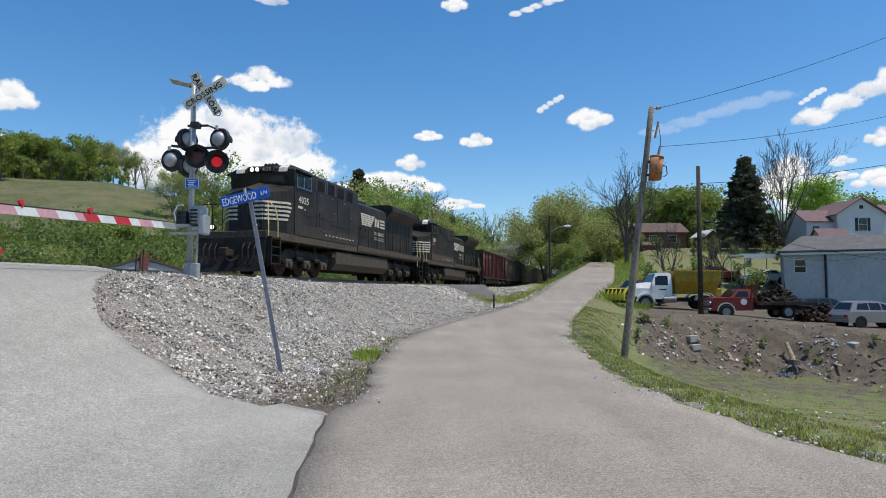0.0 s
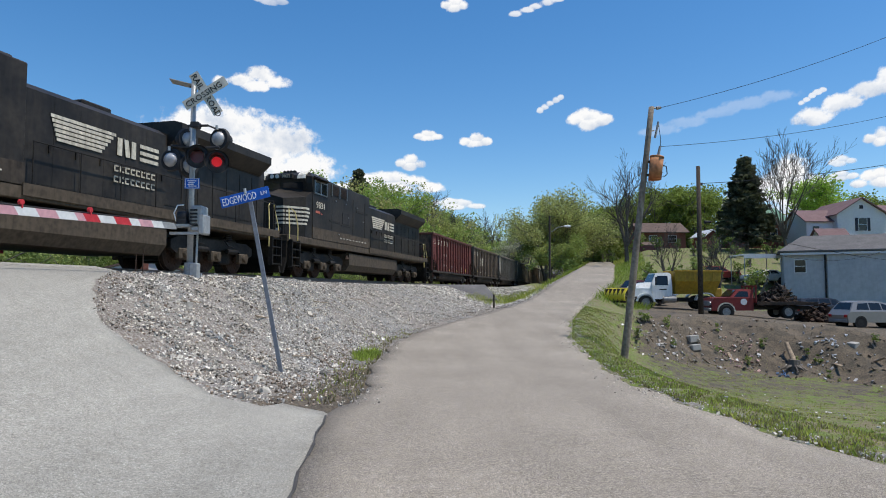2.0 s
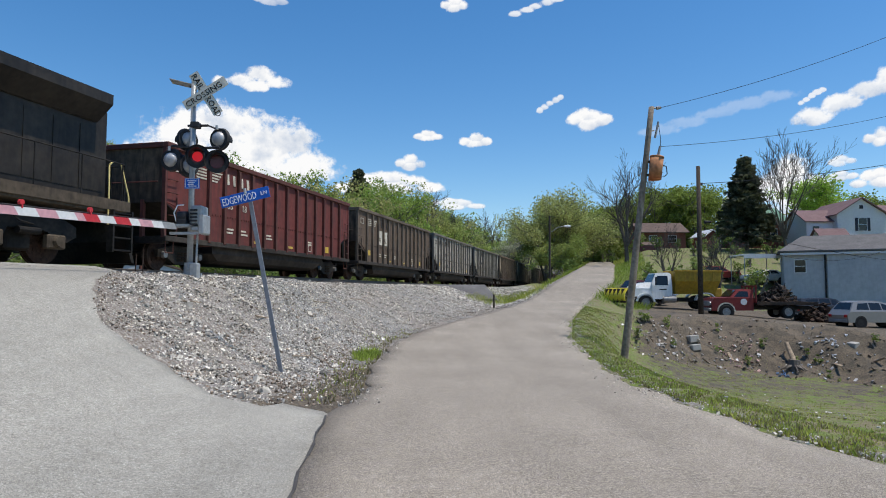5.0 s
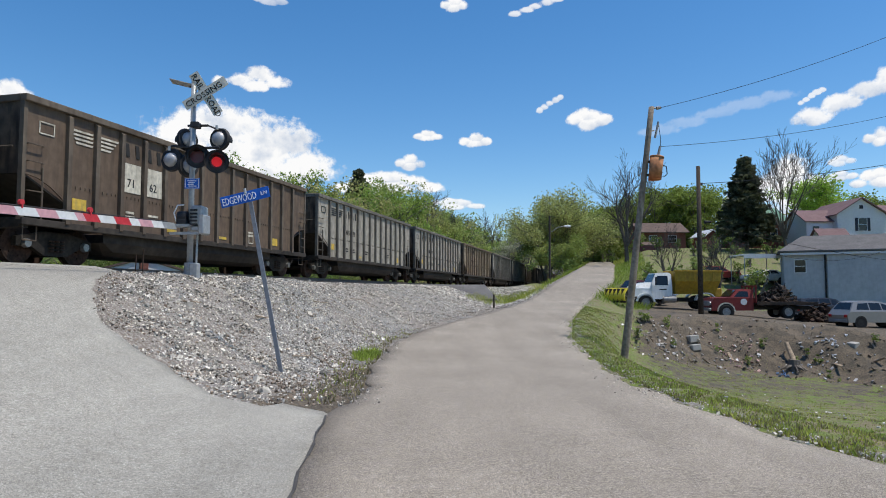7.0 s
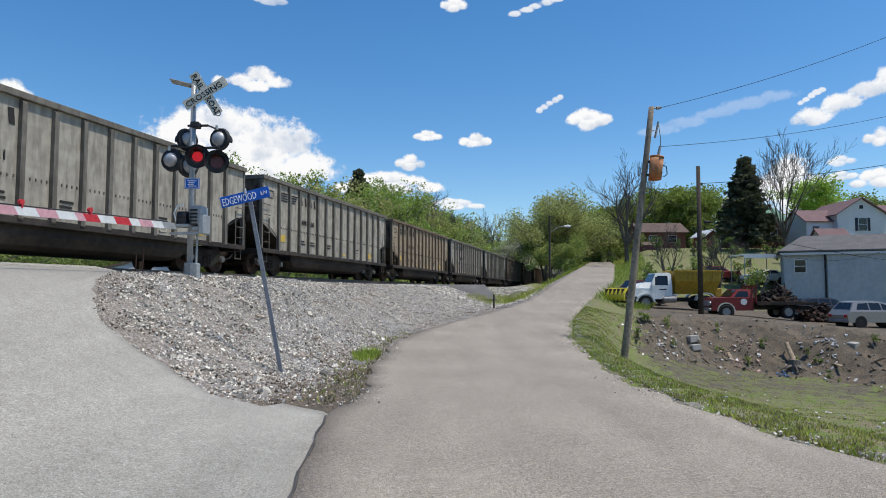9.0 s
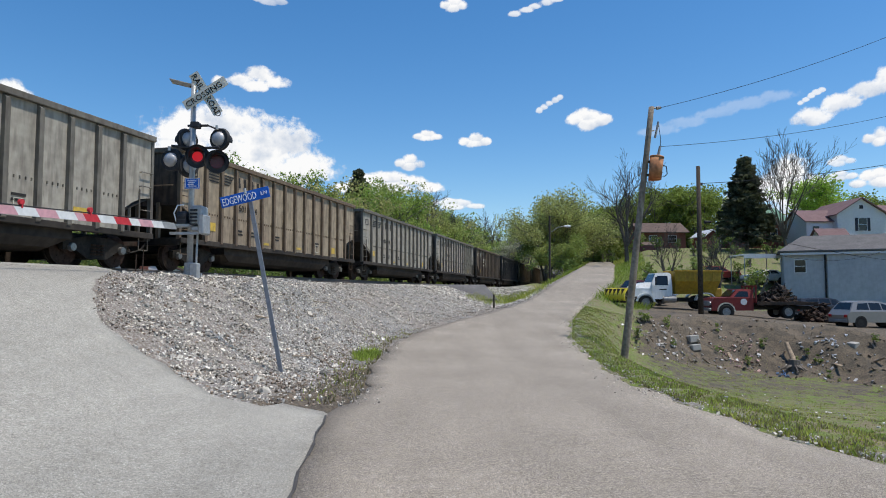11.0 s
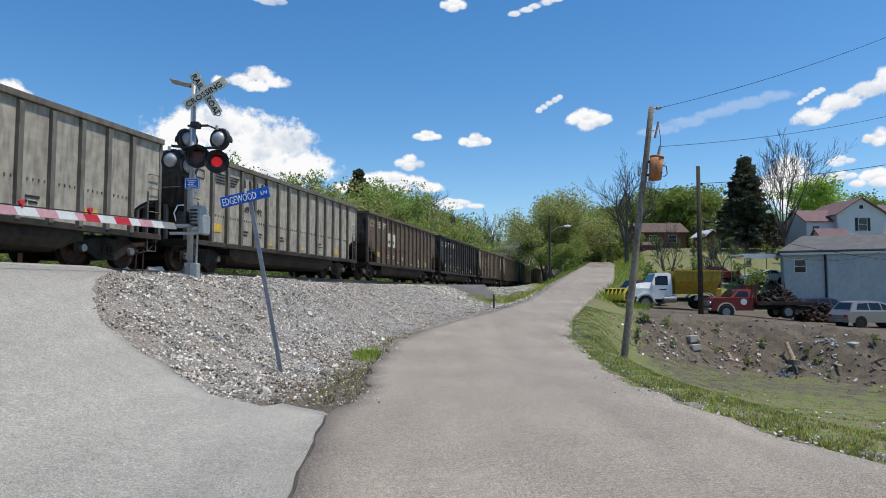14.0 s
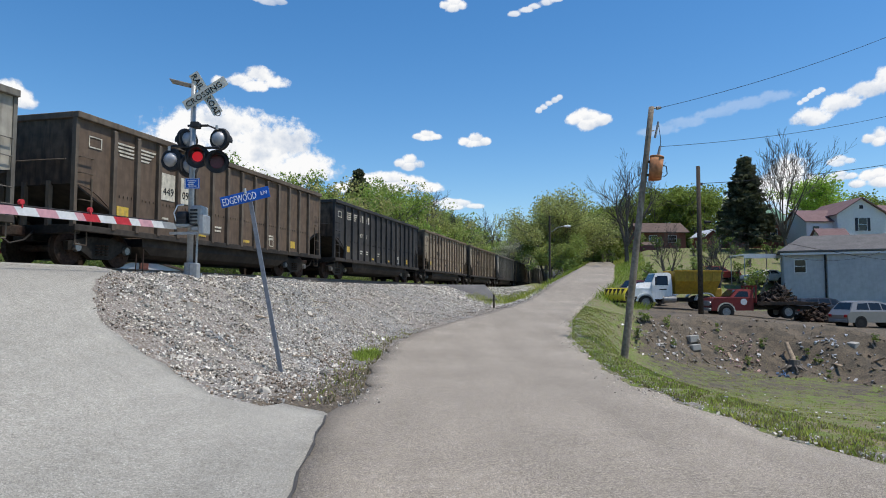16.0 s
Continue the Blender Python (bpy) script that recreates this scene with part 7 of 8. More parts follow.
def car(name, label, category, paint_, side, half, panes, wheels, x, y, turn, screens=(), tuck=0.22, top=0.95, r=0.33):
    ob = thing(name, label, category, m=pose(x, y, gz(x, y), 0, 0, turn))
    part("body", shell(BM(), side, half, tuck, top), paint_, ob)
    side_windows(ob, panes, half, tuck, top)
    for (xa, za), (xb, zb) in screens:
        bm = BM()
        nx, nz = (zb - za), -(xb - xa)
        k = math.hypot(nx, nz)
        nx, nz = nx / k * 0.012, nz / k * 0.012
        if nz < 0:
            nx, nz = -nx, -nz
        wa, wb = half - tuck * max(0, za - top) / 0.5 - 0.1, half - tuck * max(0, zb - top) / 0.5 - 0.1
        bm.faces.new([bm.verts.new(p) for p in ((xa + nx, -wa, za + nz), (xb + nx, -wb, zb + nz), (xb + nx, wb, zb + nz), (xa + nx, wa, za + nz))])
        bm.faces.new([bm.verts.new(p) for p in ((xa, -wa, za), (xb, -wb, zb), (xb, wb, zb), (xa, wa, za))])
        part("windscreen", bm, M_glass, ob)
    for wx in wheels:
        for s in (-1, 1):
            wheel(ob, wx, s * (half - 0.1), r)
            # black disc on the closed side paints the shade of the wheel well
            bm = tube(BM(), (wx, s * (half - 0.22), r), (wx, s * (half + 0.004), r), r * 1.16, r * 1.16, 22)
            part("wheel_arch", bm, M_ink, ob)
    xs = [p[0] for p in side]
    for xe, m_ in ((max(xs), M_lens), (min(xs), M_taillamp)):
        for s in (-1, 1):
            d = -0.05 if xe > 0 else 0.05
            bm = box(BM(), min(xe - 0.0, xe + d) - 0.02, max(xe, xe + d) + 0.02, s * (half - 0.2) - 0.13, s * (half - 0.2) + 0.13, 0.62, 0.78, 0.02)
            part("headlight" if xe > 0 else "tail_light", bm, m_, ob)
    bm = box(BM(), max(xs) - 0.06, max(xs) + 0.05, -half + 0.1, half - 0.1, 0.32, 0.5, 0.03)
    part("bumper", bm, M_rim, ob)
    bm = box(BM(), min(xs) - 0.05, min(xs) + 0.06, -half + 0.1, half - 0.1, 0.32, 0.5, 0.03)
    part("bumper", bm, M_rim, ob)
    return ob


SUV = [(-2.1, 0.32), (-2.15, 0.75), (-1.95, 1.0), (-1.6, 1.5), (-1.2, 1.58), (-0.2, 1.58), (0.45, 1.45), (1.0, 1.05), (1.75, 0.92), (2.12, 0.7), (2.15, 0.32)]
SUV_P = [[(-1.55, 1.08), (-1.35, 1.42), (-0.75, 1.46), (-0.75, 1.06)], [(-0.68, 1.06), (-0.68, 1.46), (0.0, 1.45), (0.05, 1.05)], [(0.12, 1.05), (0.1, 1.44), (0.4, 1.36), (0.82, 1.05)]]
car("hatchback", "silver hatchback parked on the dirt lot", "car", M_vsilver, SUV, 0.86, SUV_P, (-1.32, 1.32), 25.6, 39.9, 6, (((0.5, 1.42), (0.98, 1.07)), ((-1.9, 1.05), (-1.62, 1.47))))
WAGON = [(-2.3, 0.35), (-2.3, 0.95), (-2.05, 1.5), (-0.2, 1.55), (0.4, 1.45), (0.95, 1.05), (2.1, 0.95), (2.3, 0.6), (2.3, 0.35)]
WAGON_P = [[(-1.9, 1.08), (-1.75, 1.42), (-0.9, 1.45), (-0.9, 1.07)], [(-0.8, 1.07), (-0.8, 1.45), (-0.1, 1.46), (-0.05, 1.06)], [(0.05, 1.06), (0.02, 1.45), (0.35, 1.38), (0.75, 1.06)]]
car("estate_car", "dark estate car parked beside the white building", "car", M_vdark, WAGON, 0.88, WAGON_P, (-1.45, 1.4), 27.2, 47.5, 2, (((0.45, 1.42), (0.92, 1.08)),))
SEDAN = [(-2.3, 0.35), (-2.3, 0.9), (-1.6, 1.0), (-1.0, 1.4), (0.1, 1.42), (0.9, 1.0), (2.1, 0.88), (2.3, 0.6), (2.3, 0.35)]
SEDAN_P = [[(-1.2, 1.03), (-0.9, 1.32), (-0.3, 1.34), (-0.3, 1.02)], [(-0.22, 1.02), (-0.22, 1.34), (0.1, 1.34), (0.65, 1.02)]]
car("sedan", "white sedan parked behind the trucks", "car", M_vwhite, SEDAN, 0.88, SEDAN_P, (-1.4, 1.4), 32.8, 68.0, 184, (((0.15, 1.4), (0.86, 1.03)),))
car("sedan", "pale sedan parked behind the white truck", "car", M_vwhite, SEDAN, 0.88, SEDAN_P, (-1.4, 1.4), 17.2, 56, 170, (((0.15, 1.4), (0.86, 1.03)),))
car("estate_car", "red sport utility wagon behind the hopper truck", "car", M_vred, WAGON, 0.9, WAGON_P, (-1.45, 1.4), 28.6, 69.5, 8, (((0.45, 1.42), (0.92, 1.08)),))
PICK = [(-2.6, 0.5), (-2.6, 1.1), (-0.6, 1.1), (-0.5, 1.75), (0.5, 1.78), (0.95, 1.2), (2.3, 1.1), (2.5, 0.8), (2.5, 0.45)]
PICK_P = [[(-0.4, 1.25), (-0.4, 1.66), (0.4, 1.66), (0.75, 1.22)]]
pk = car("pickup_truck", "maroon pickup with a yellow snow plough", "pickup truck", M_vmaroon, PICK, 0.95, PICK_P, (-1.6, 1.6), 15.0, 51.5, 196, (((0.54, 1.74), (0.92, 1.24)),), 0.16, 1.15, 0.4)
# plough blade
pl_ = thing("snow_plough", "yellow snow plough blade with black ribs", "snow plough", m=pose(11.15, 43.6, gz(11.15, 43.6) + 0.02, 0, 0, 200))
bm = BM()
prev = None
for i in range(8):
    t = i / 7
    a = -0.5 + 1.5 * t
    cx_, cz = 0.5 * math.cos(a * 1.2) - 0.5, 0.1 + 0.85 * t
    row = [bm.verts.new((cx_, y, cz)) for y in (-1.2, 1.2)] + [bm.verts.new((cx_ - 0.04, y, cz)) for y in (-1.2, 1.2)]
    if prev:
        bm.faces.new((prev[0], prev[1], row[1], row[0]))
        bm.faces.new((prev[2], row[2], row[3], prev[3]))
        bm.faces.new((prev[0], row[0], row[2], prev[2]))
        bm.faces.new((prev[1], prev[3], row[3], row[1]))
    prev = row
part("blade", bm, M_plow, pl_)
for y in (-0.9, -0.45, 0, 0.45, 0.9):
    part("rib", box(BM(), -0.3, -0.02, y - 0.03, y + 0.03, 0.1, 0.9), M_ink, pl_)
part("cutting_edge", box(BM(), -0.14, -0.05, -1.22, 1.22, 0.0, 0.14), M_scrap, pl_)
part("push_frame", box(BM(), -1.6, -0.2, -0.35, 0.35, 0.25, 0.4), M_scrap, pl_)

# hopper truck
ht = thing("hopper_truck", "white cab truck with a yellow spreader hopper", "truck", m=pose(16.6, 47.9, gz(16.6, 47.9) - 0.02, 0, 0, 180))
HOOD = [(1.75, 0.75), (1.75, 1.95), (2.3, 1.9), (3.1, 1.62), (3.25, 1.3), (3.25, 0.75)]
part("hood", shell(BM(), HOOD, 0.95, 0.25, 1.5), M_vwhite, ht)
CAB = [(0.45, 0.75), (0.45, 2.5), (0.65, 2.62), (1.55, 2.58), (1.85, 1.9), (1.85, 0.75)]
part("cab", shell(BM(), CAB, 1.02, 0.12, 1.7), M_vwhite, ht)
side_windows(ht, [[(0.72, 1.72), (0.72, 2.38), (1.45, 2.38), (1.68, 1.72)]], 1.02, 0.12, 1.7)
bm = BM()
bm.faces.new([bm.verts.new(p) for p in ((1.84, -0.85, 1.95), (1.58, -0.8, 2.52), (1.58, 0.8, 2.52), (1.84, 0.85, 1.95))])
part("windscreen", bm, M_glass, ht)
for s in (-1, 1):
    bm = BM()
    pts = [(2.35 + 0.68 * math.cos(a), 0.5 + 0.68 * math.sin(a)) for a in np.linspace(0.15, math.pi - 0.1, 12)] + [(2.35 + 0.56 * math.cos(a), 0.5 + 0.56 * math.sin(a)) for a in np.linspace(math.pi - 0.1, 0.15, 12)]
    prism(bm, pts, s * 1.08 - 0.16, s * 1.08 + 0.05, "y")
    part("front_fender", bm, M_vwhite, ht)
    bm = BM()
    pts = [(-1.9 + 0.75 * math.cos(a), 0.52 + 0.68 * math.sin(a)) for a in np.linspace(0.2, math.pi - 0.2, 12)] + [(-1.9 + 0.69 * math.cos(a), 0.52 + 0.62 * math.sin(a)) for a in np.linspace(math.pi - 0.2, 0.2, 12)]
    prism(bm, pts, s * 1.0 - 0.3, s * 1.0 + 0.16, "y")
    part("mudguard", bm, M_vwhite, ht)
    wheel(ht, 2.35, s * 0.98, 0.5, 0.28)
    for d in (0.0, 0.32):
        wheel(ht, -1.9, s * (1.02 - d), 0.5, 0.27)
    part("fuel_tank", tube(BM(), (0.2, s * 0.9, 0.75), (1.1, s * 0.9, 0.75), 0.26, 0.26, 14), M_rim, ht)
    part("mirror", box(BM(), 1.62, 1.7, s * 1.25 - 0.1, s * 1.25 + 0.1, 1.85, 2.3, 0.02), M_ink, ht)
    part("headlight", box(BM(), 3.22, 3.28, s * 0.7 - 0.14, s * 0.7 + 0.14, 1.15, 1.35, 0.02), M_lens, ht)
    part("door_sign", box(BM(), 0.85, 1.35, s * 1.022 - 0.006, s * 1.022 + 0.006, 1.38, 1.46), M_ink, ht)
part("grille", box(BM(), 3.24, 3.29, -0.5, 0.5, 0.95, 1.5, 0.02), M_ink, ht)
part("bumper", box(BM(), 3.28, 3.42, -1.1, 1.1, 0.5, 0.8, 0.03), M_scrap, ht)
part("chassis", box(BM(), -3.1, 3.2, -0.45, 0.45, 0.55, 0.85, 0.02), M_under, ht)
bm = BM()
up_, dn = [(-2.95, -1.18, 2.72), (0.3, -1.18, 2.72), (0.3, 1.18, 2.72), (-2.95, 1.18, 2.72)], [(-2.75, -0.55, 1.1), (0.1, -0.55, 1.1), (0.1, 0.55, 1.1), (-2.75, 0.55, 1.1)]
inn = [(x * 0.98 - 0.03, y * 0.94, 2.72) for x, y, z in up_]
mid_ = [(-2.9, -1.18, 2.0), (0.25, -1.18, 2.0), (0.25, 1.18, 2.0), (-2.9, 1.18, 2.0)]
V_ = [[bm.verts.new(p) for p in q] for q in (dn, mid_, up_, inn, [(x, y * 0.9, z + 0.1) for x, y, z in dn])]
for a, b in zip(V_, V_[1:]):
    for i in range(4):
        bm.faces.new((a[i], a[(i + 1) % 4], b[(i + 1) % 4], b[i]))
bm.faces.new(V_[0][::-1]), bm.faces.new(V_[4])
hp = part("hopper", bm, M_vyellow, ht, "yellow steel spreader hopper")
for s in (-1, 1):
    for x in (-2.4, -1.75, -1.1, -0.45):
        part("hopper_rib", box(BM(), x - 0.04, x + 0.04, s * 1.19 - 0.04, s * 1.19 + 0.04, 1.95, 2.7), M_vyellow, hp)
    part("top_rail", box(BM(), -3.0, 0.35, s * 1.2 - 0.05, s * 1.2 + 0.05, 2.66, 2.78, 0.01), M_vyellow, hp)
part("spinner_chute", box(BM(), -3.3, -2.8, -0.4, 0.4, 0.7, 1.5, 0.04), M_vyellow, ht)

# red flatbed
ft = thing("flatbed_truck", "faded red flatbed truck with a loaded deck", "truck", m=pose(20.35, 43.1, gz(20.35, 43.1) - 0.03, 0, 0.0, 177))
RC = [(0.65, 0.5), (0.65, 1.78), (0.85, 1.86), (1.6, 1.84), (2.05, 1.35), (3.1, 1.28), (3.25, 1.0), (3.25, 0.5)]
part("cab", shell(BM(), RC, 0.98, 0.18, 1.3), M_vred, ft)
side_windows(ft, [[(0.95, 1.36), (0.95, 1.72), (1.5, 1.72), (1.85, 1.36)]], 0.98, 0.18, 1.3)
bm = BM()
bm.faces.new([bm.verts.new(p) for p in ((2.06, -0.8, 1.4), (1.68, -0.75, 1.8), (1.68, 0.75, 1.8), (2.06, 0.8, 1.4))])
part("windscreen", bm, M_glass, ft)
for s in (-1, 1):
    wheel(ft, 2.35, s * 0.92, 0.42, 0.24)
    # flush black disc in place of a shaded wheel hollow
    bm = tube(BM(), (2.35, s * 0.75, 0.45), (2.35, s * 0.985, 0.45), 0.5, 0.5, 22)
    part("wheel_arch", bm, M_ink, ft)
    bm = BM()
    pts = [(2.35 + 0.57 * math.cos(a), 0.45 + 0.57 * math.sin(a)) for a in np.linspace(0.0, math.pi, 12)] + [(2.35 + 0.49 * math.cos(a), 0.45 + 0.49 * math.sin(a)) for a in np.linspace(math.pi, 0.0, 12)]
    prism(bm, pts, s * 0.99 - 0.02, s * 0.99 + 0.012, "y")
    part("fender_trim", bm, M_cream, ft)
    for d in (0.0, 0.28):
        wheel(ft, -1.45, s * (0.98 - d), 0.42, 0.24)
    part("door_sign", tube(BM(), (1.25, s * 0.98, 1.05), (1.25, s * 0.99, 1.05), 0.2, 0.2, 16), M_vwhite, ft)
    part("headlight", tube(BM(), (3.24, s * 0.72, 0.95), (3.29, s * 0.72, 0.95), 0.11, 0.11, 12), M_lens, ft)
part("grille", box(BM(), 3.23, 3.28, -0.55, 0.55, 0.78, 1.1, 0.02), M_rim, ft)
part("bumper", box(BM(), 3.28, 3.42, -1.0, 1.0, 0.48, 0.66, 0.03), M_rim, ft)
part("chassis", box(BM(), -3.1, 2.0, -0.4, 0.4, 0.55, 0.8, 0.02), M_under, ft)
for i in range(8):
    y = -1.15 + i * 0.29
    part("deck_plank", box(BM(), -3.2, 0.5, y, y + 0.275, 0.98, 1.04, 0.006), M_bed, ft)
for s in (-1, 1):
    part("deck_rail", box(BM(), -3.22, 0.52, s * 1.18 - 0.04, s * 1.18 + 0.04, 0.85, 1.05, 0.01), M_scrap, ft)
bm = BM()
for y in (-1.1, -0.55, 0, 0.55, 1.1):
    box(bm, 0.5, 0.58, y - 0.04, y + 0.04, 0.98, 2.05)
box(bm, 0.5, 0.58, -1.15, 1.15, 1.98, 2.1)
box(bm, 0.5, 0.58, -1.15, 1.15, 1.0, 1.25)
part("headboard", bm, M_vred, ft)


def scrap_heap(x, y, z, wx, wy, h, n, seed, label, m_=M_scrap):
    """A heap of separate bent bars, sheets and lumps."""
    rnd = random.Random(seed)
    bm = BM()
    for i in range(n):
        u, v = rnd.uniform(-1, 1), rnd.uniform(-1, 1)
        top_ = h * max(0.1, (1 - u * u) * (1 - v * v))
        zz = rnd.uniform(0, top_)
        m = pose(u * wx, v * wy, zz, rnd.uniform(0, 360), rnd.uniform(-50, 50), rnd.uniform(0, 360))
        k = rnd.random()
        if k < 0.4:
            box(bm, -rnd.uniform(0.2, 0.6), rnd.uniform(0.2, 0.6), -0.03, 0.03, -0.03, 0.03, 0, m)
        elif k < 0.7:
            box(bm, -0.25, 0.25, -rnd.uniform(0.1, 0.3), 0.2, -0.012, 0.012, 0, m)
        else:
            box(bm, -0.16, 0.14, -0.13, 0.13, -0.1, 0.12, 0.03, m)
    return tagged(solid("scrap_heap", bm, m_, label, "scrap", pose(x, y, z)), kind="stuff")


scrap_heap(28.2, 56, gz(28.2, 56), 1.7, 1.1, 2.1, 380, 3, "dark heap of scrap metal beside the white building")
scrap_heap(24.4, 43.5, gz(24.4, 43.5), 1.3, 0.7, 1.3, 160, 5, "rusty bars and scrap behind the flatbed truck", M_rust)
scrap_heap(21.3, 43.2, gz(21.3, 43.2) + 1.02, 1.6, 0.8, 0.5, 90, 6, "scrap lying on the flatbed deck")
# rubble on the dirt bank
n = 1100
x = 8.5 + 16 * rs.rand(n)
y = np.interp(x, [4, 8, 10, 15, 17.5, 22, 30], [33, 33, 33.3, 35, 34, 31.5, 29]) + rs.normal(-0.6, 1.5, n)
size = 0.015 + 0.075 * rs.rand(n) ** 4
stones("rubble", np.stack([x, y, ground_z(x, y) + size * 0.2], -1), size, 9, M_rubble, "stones and clods strewn over the dirt bank", "rubble")
M_litter = mat("pale litter", (0.55, 0.52, 0.5), 0.6, vary=0.3, scale=9, bump=0.1, per=0.5)
bm, rnd = BM(), random.Random(4)
for i in range(120):
    x = rnd.uniform(8.5, 24)
    y = float(np.interp(x, [4, 8, 10, 15, 17.5, 22, 30], [33, 33, 33.3, 35, 34, 31.5, 29])) + rnd.gauss(-0.8, 1.3)
    w = rnd.uniform(0.02, 0.1)
    box(bm, -w, w, -w * 0.6, w * 0.6, -0.015, 0.015, 0, pose(x, y, gz(x, y) + 0.04, rnd.uniform(-50, 50), rnd.uniform(-50, 50), rnd.uniform(0, 360)))
for i in range(60):
    y = rnd.uniform(9, 26)
    x = float(np.interp(y, YS, RIGHT)) + rnd.uniform(1, 8)
    w = rnd.uniform(0.012, 0.03)
    box(bm, -w, w, -w, w, -0.01, 0.01, 0, pose(x, y, gz(x, y) + 0.03, rnd.uniform(-40, 40), 0, rnd.uniform(0, 360)))
tagged(solid("litter", bm, M_litter, "pale rubbish scattered over the dirt bank", "litter"), kind="stuff")
M_timber = mat("old timber", (0.3, 0.23, 0.16), 0.9, vary=0.35, scale=9, bump=0.3)
for i in range(16):
    x = rnd.uniform(9, 23.5)
    y = float(np.interp(x, [4, 8, 10, 15, 17.5, 22, 30], [33, 33, 33.3, 35, 34, 31.5, 29])) + rnd.gauss(-0.6, 1.1)
    ln = rnd.uniform(0.3, 1.1)
    solid("board", box(BM(), -ln / 2, ln / 2, -0.07, 0.07, -0.025, 0.025, 0.008), M_timber, "broken weathered board on the dirt bank", "board",
          pose(x, y, gz(x, y) + 0.06, rnd.uniform(-20, 20), rnd.uniform(-35, 35), rnd.uniform(0, 180)), "boards on the bank")
for x, y, w, h in ((12.75, 34.2, 0.26, 0.2), (12.7, 33.8, 0.24, 0.16), (20.3, 33.1, 0.2, 0.12), (21.2, 30.3, 0.25, 0.16), (21.8, 30.0, 0.32, 0.22)):
    solid("concrete_block", box(BM(), -w, w, -0.25, 0.25, -0.15, h, 0.03), M_concrete, "broken concrete block half buried in the bank", "concrete block", pose(x, y, gz(x, y), 4, 6, 15 * x), "concrete blocks")
# rubbish tips, a stump and brush on the bank
for cx_, cy_, k_, col_, lab in ((15.0, 33.9, 70, (0.4, 0.26, 0.22), "faded pink and white rubbish tipped down the bank"), (18.9, 33.2, 45, (0.5, 0.5, 0.52), "pale sheet rubbish on the dirt bank"), (11.0, 33.1, 60, (0.42, 0.38, 0.33), "broken pale rubble tipped beside the verge"), (16.6, 32.4, 24, (0.12, 0.19, 0.3), "blue plastic rubbish at the bank's foot")):
    m_ = mat("tipped rubbish", col_, 0.7, vary=0.3, scale=9, bump=0.1, per=0.6)
    bm = BM()
    for i in range(k_):
        x, y = cx_ + rnd.gauss(0, 0.75 if k_ > 30 else 0.3), cy_ + rnd.gauss(0, 0.65 if k_ > 30 else 0.25)
        w = rnd.uniform(0.025, 0.085)
        box(bm, -w, w, -w * rnd.uniform(0.3, 0.8), w * 0.5, -0.02, 0.03, 0.004, pose(x, y, gz(x, y) + 0.05, rnd.uniform(-60, 60), rnd.uniform(-60, 60), rnd.uniform(0, 360)))
    tagged(solid("rubbish", bm, m_, lab, "rubbish"), kind="stuff")
stump = thing("tree_stump", "weathered tree stump with a fallen pale log", "tree stump", m=pose(17.1, 32.7, gz(17.1, 32.7)))
part("stump", tube(BM(), (0, 0, -0.3), (0.05, 0, 0.42), 0.36, 0.27, 12), M_bark, stump)
part("log", tube(BM(), (0.1, 0.1, 0.3), (0.25, 1.1, 1.15), 0.13, 0.1, 10), M_timber, stump, "pale split log")
bm = BM()
for i in range(9):
    a = rnd.uniform(0, 6.28)
    tube(bm, (0.25 * math.cos(a), 0.25 * math.sin(a), 0.15), (0.7 * math.cos(a), 0.7 * math.sin(a), rnd.uniform(-0.15, 0.1)), 0.07, 0.02, 6)
part("roots", bm, M_bark, stump)
# fallen twigs on the ballast slope
for s, q, a, ln in ((11.3, 6.4, 20, 0.5), (13.2, 7.0, 80, 0.9), (17.5, 6.2, 40, 1.0), (14.5, 7.6, 110, 1.1), (22, 5.5, 30, 1.0), (12.4, 8.3, 60, 0.6)):
    x, y, _ = on_track(s, q)
    solid("stick", tube(BM(), (-ln / 2, 0, 0.02), (ln / 2, 0.05, 0.05), 0.018, 0.01, 6), M_timber, "dry stick lying on the ballast stones", "stick", pose(x, y, gz(x, y) + 0.03, 0, 8, a), "sticks on the ballast")

# ---- buildings ----
M_blockwall = mat("painted pale blue wall", (0.45, 0.46, 0.48), 0.85, vary=0.1, scale=3, bump=0.05, second=(0.38, 0.39, 0.41), dirt=((0.3, 0.3, 0.31), 0.3))
M_siding = mat("white siding", (0.6, 0.61, 0.63), 0.7, vary=0.08, scale=5, bump=0.05)
M_roofgrey = mat("grey shingle roof", (0.125, 0.118, 0.115), 0.9, vary=0.25, scale=9, bump=0.2)
M_roofmaroon = mat("maroon shingle roof", (0.18, 0.115, 0.115), 0.9, vary=0.2, scale=9, bump=0.2)
M_roofgreen = mat("green metal roof", (0.1, 0.2, 0.13), 0.6, vary=0.15, scale=6, bump=0.05)
M_brick = mat("red brick", (0.2, 0.08, 0.06), 0.9, vary=0.25, scale=12, bump=0.2)
M_roofbrown = mat("brown shingle roof", (0.12, 0.085, 0.07), 0.9, vary=0.25, scale=9, bump=0.2)
# near-black colour carries the shade inside the garage bays
M_bayshade = mat("painted interior shade", (0.02, 0.02, 0.022), 0.9, vary=0.2, scale=5, bump=0.0)
M_shutter = mat("dark shutters", (0.03, 0.035, 0.05), 0.7, vary=0.15, scale=8, bump=0.05)


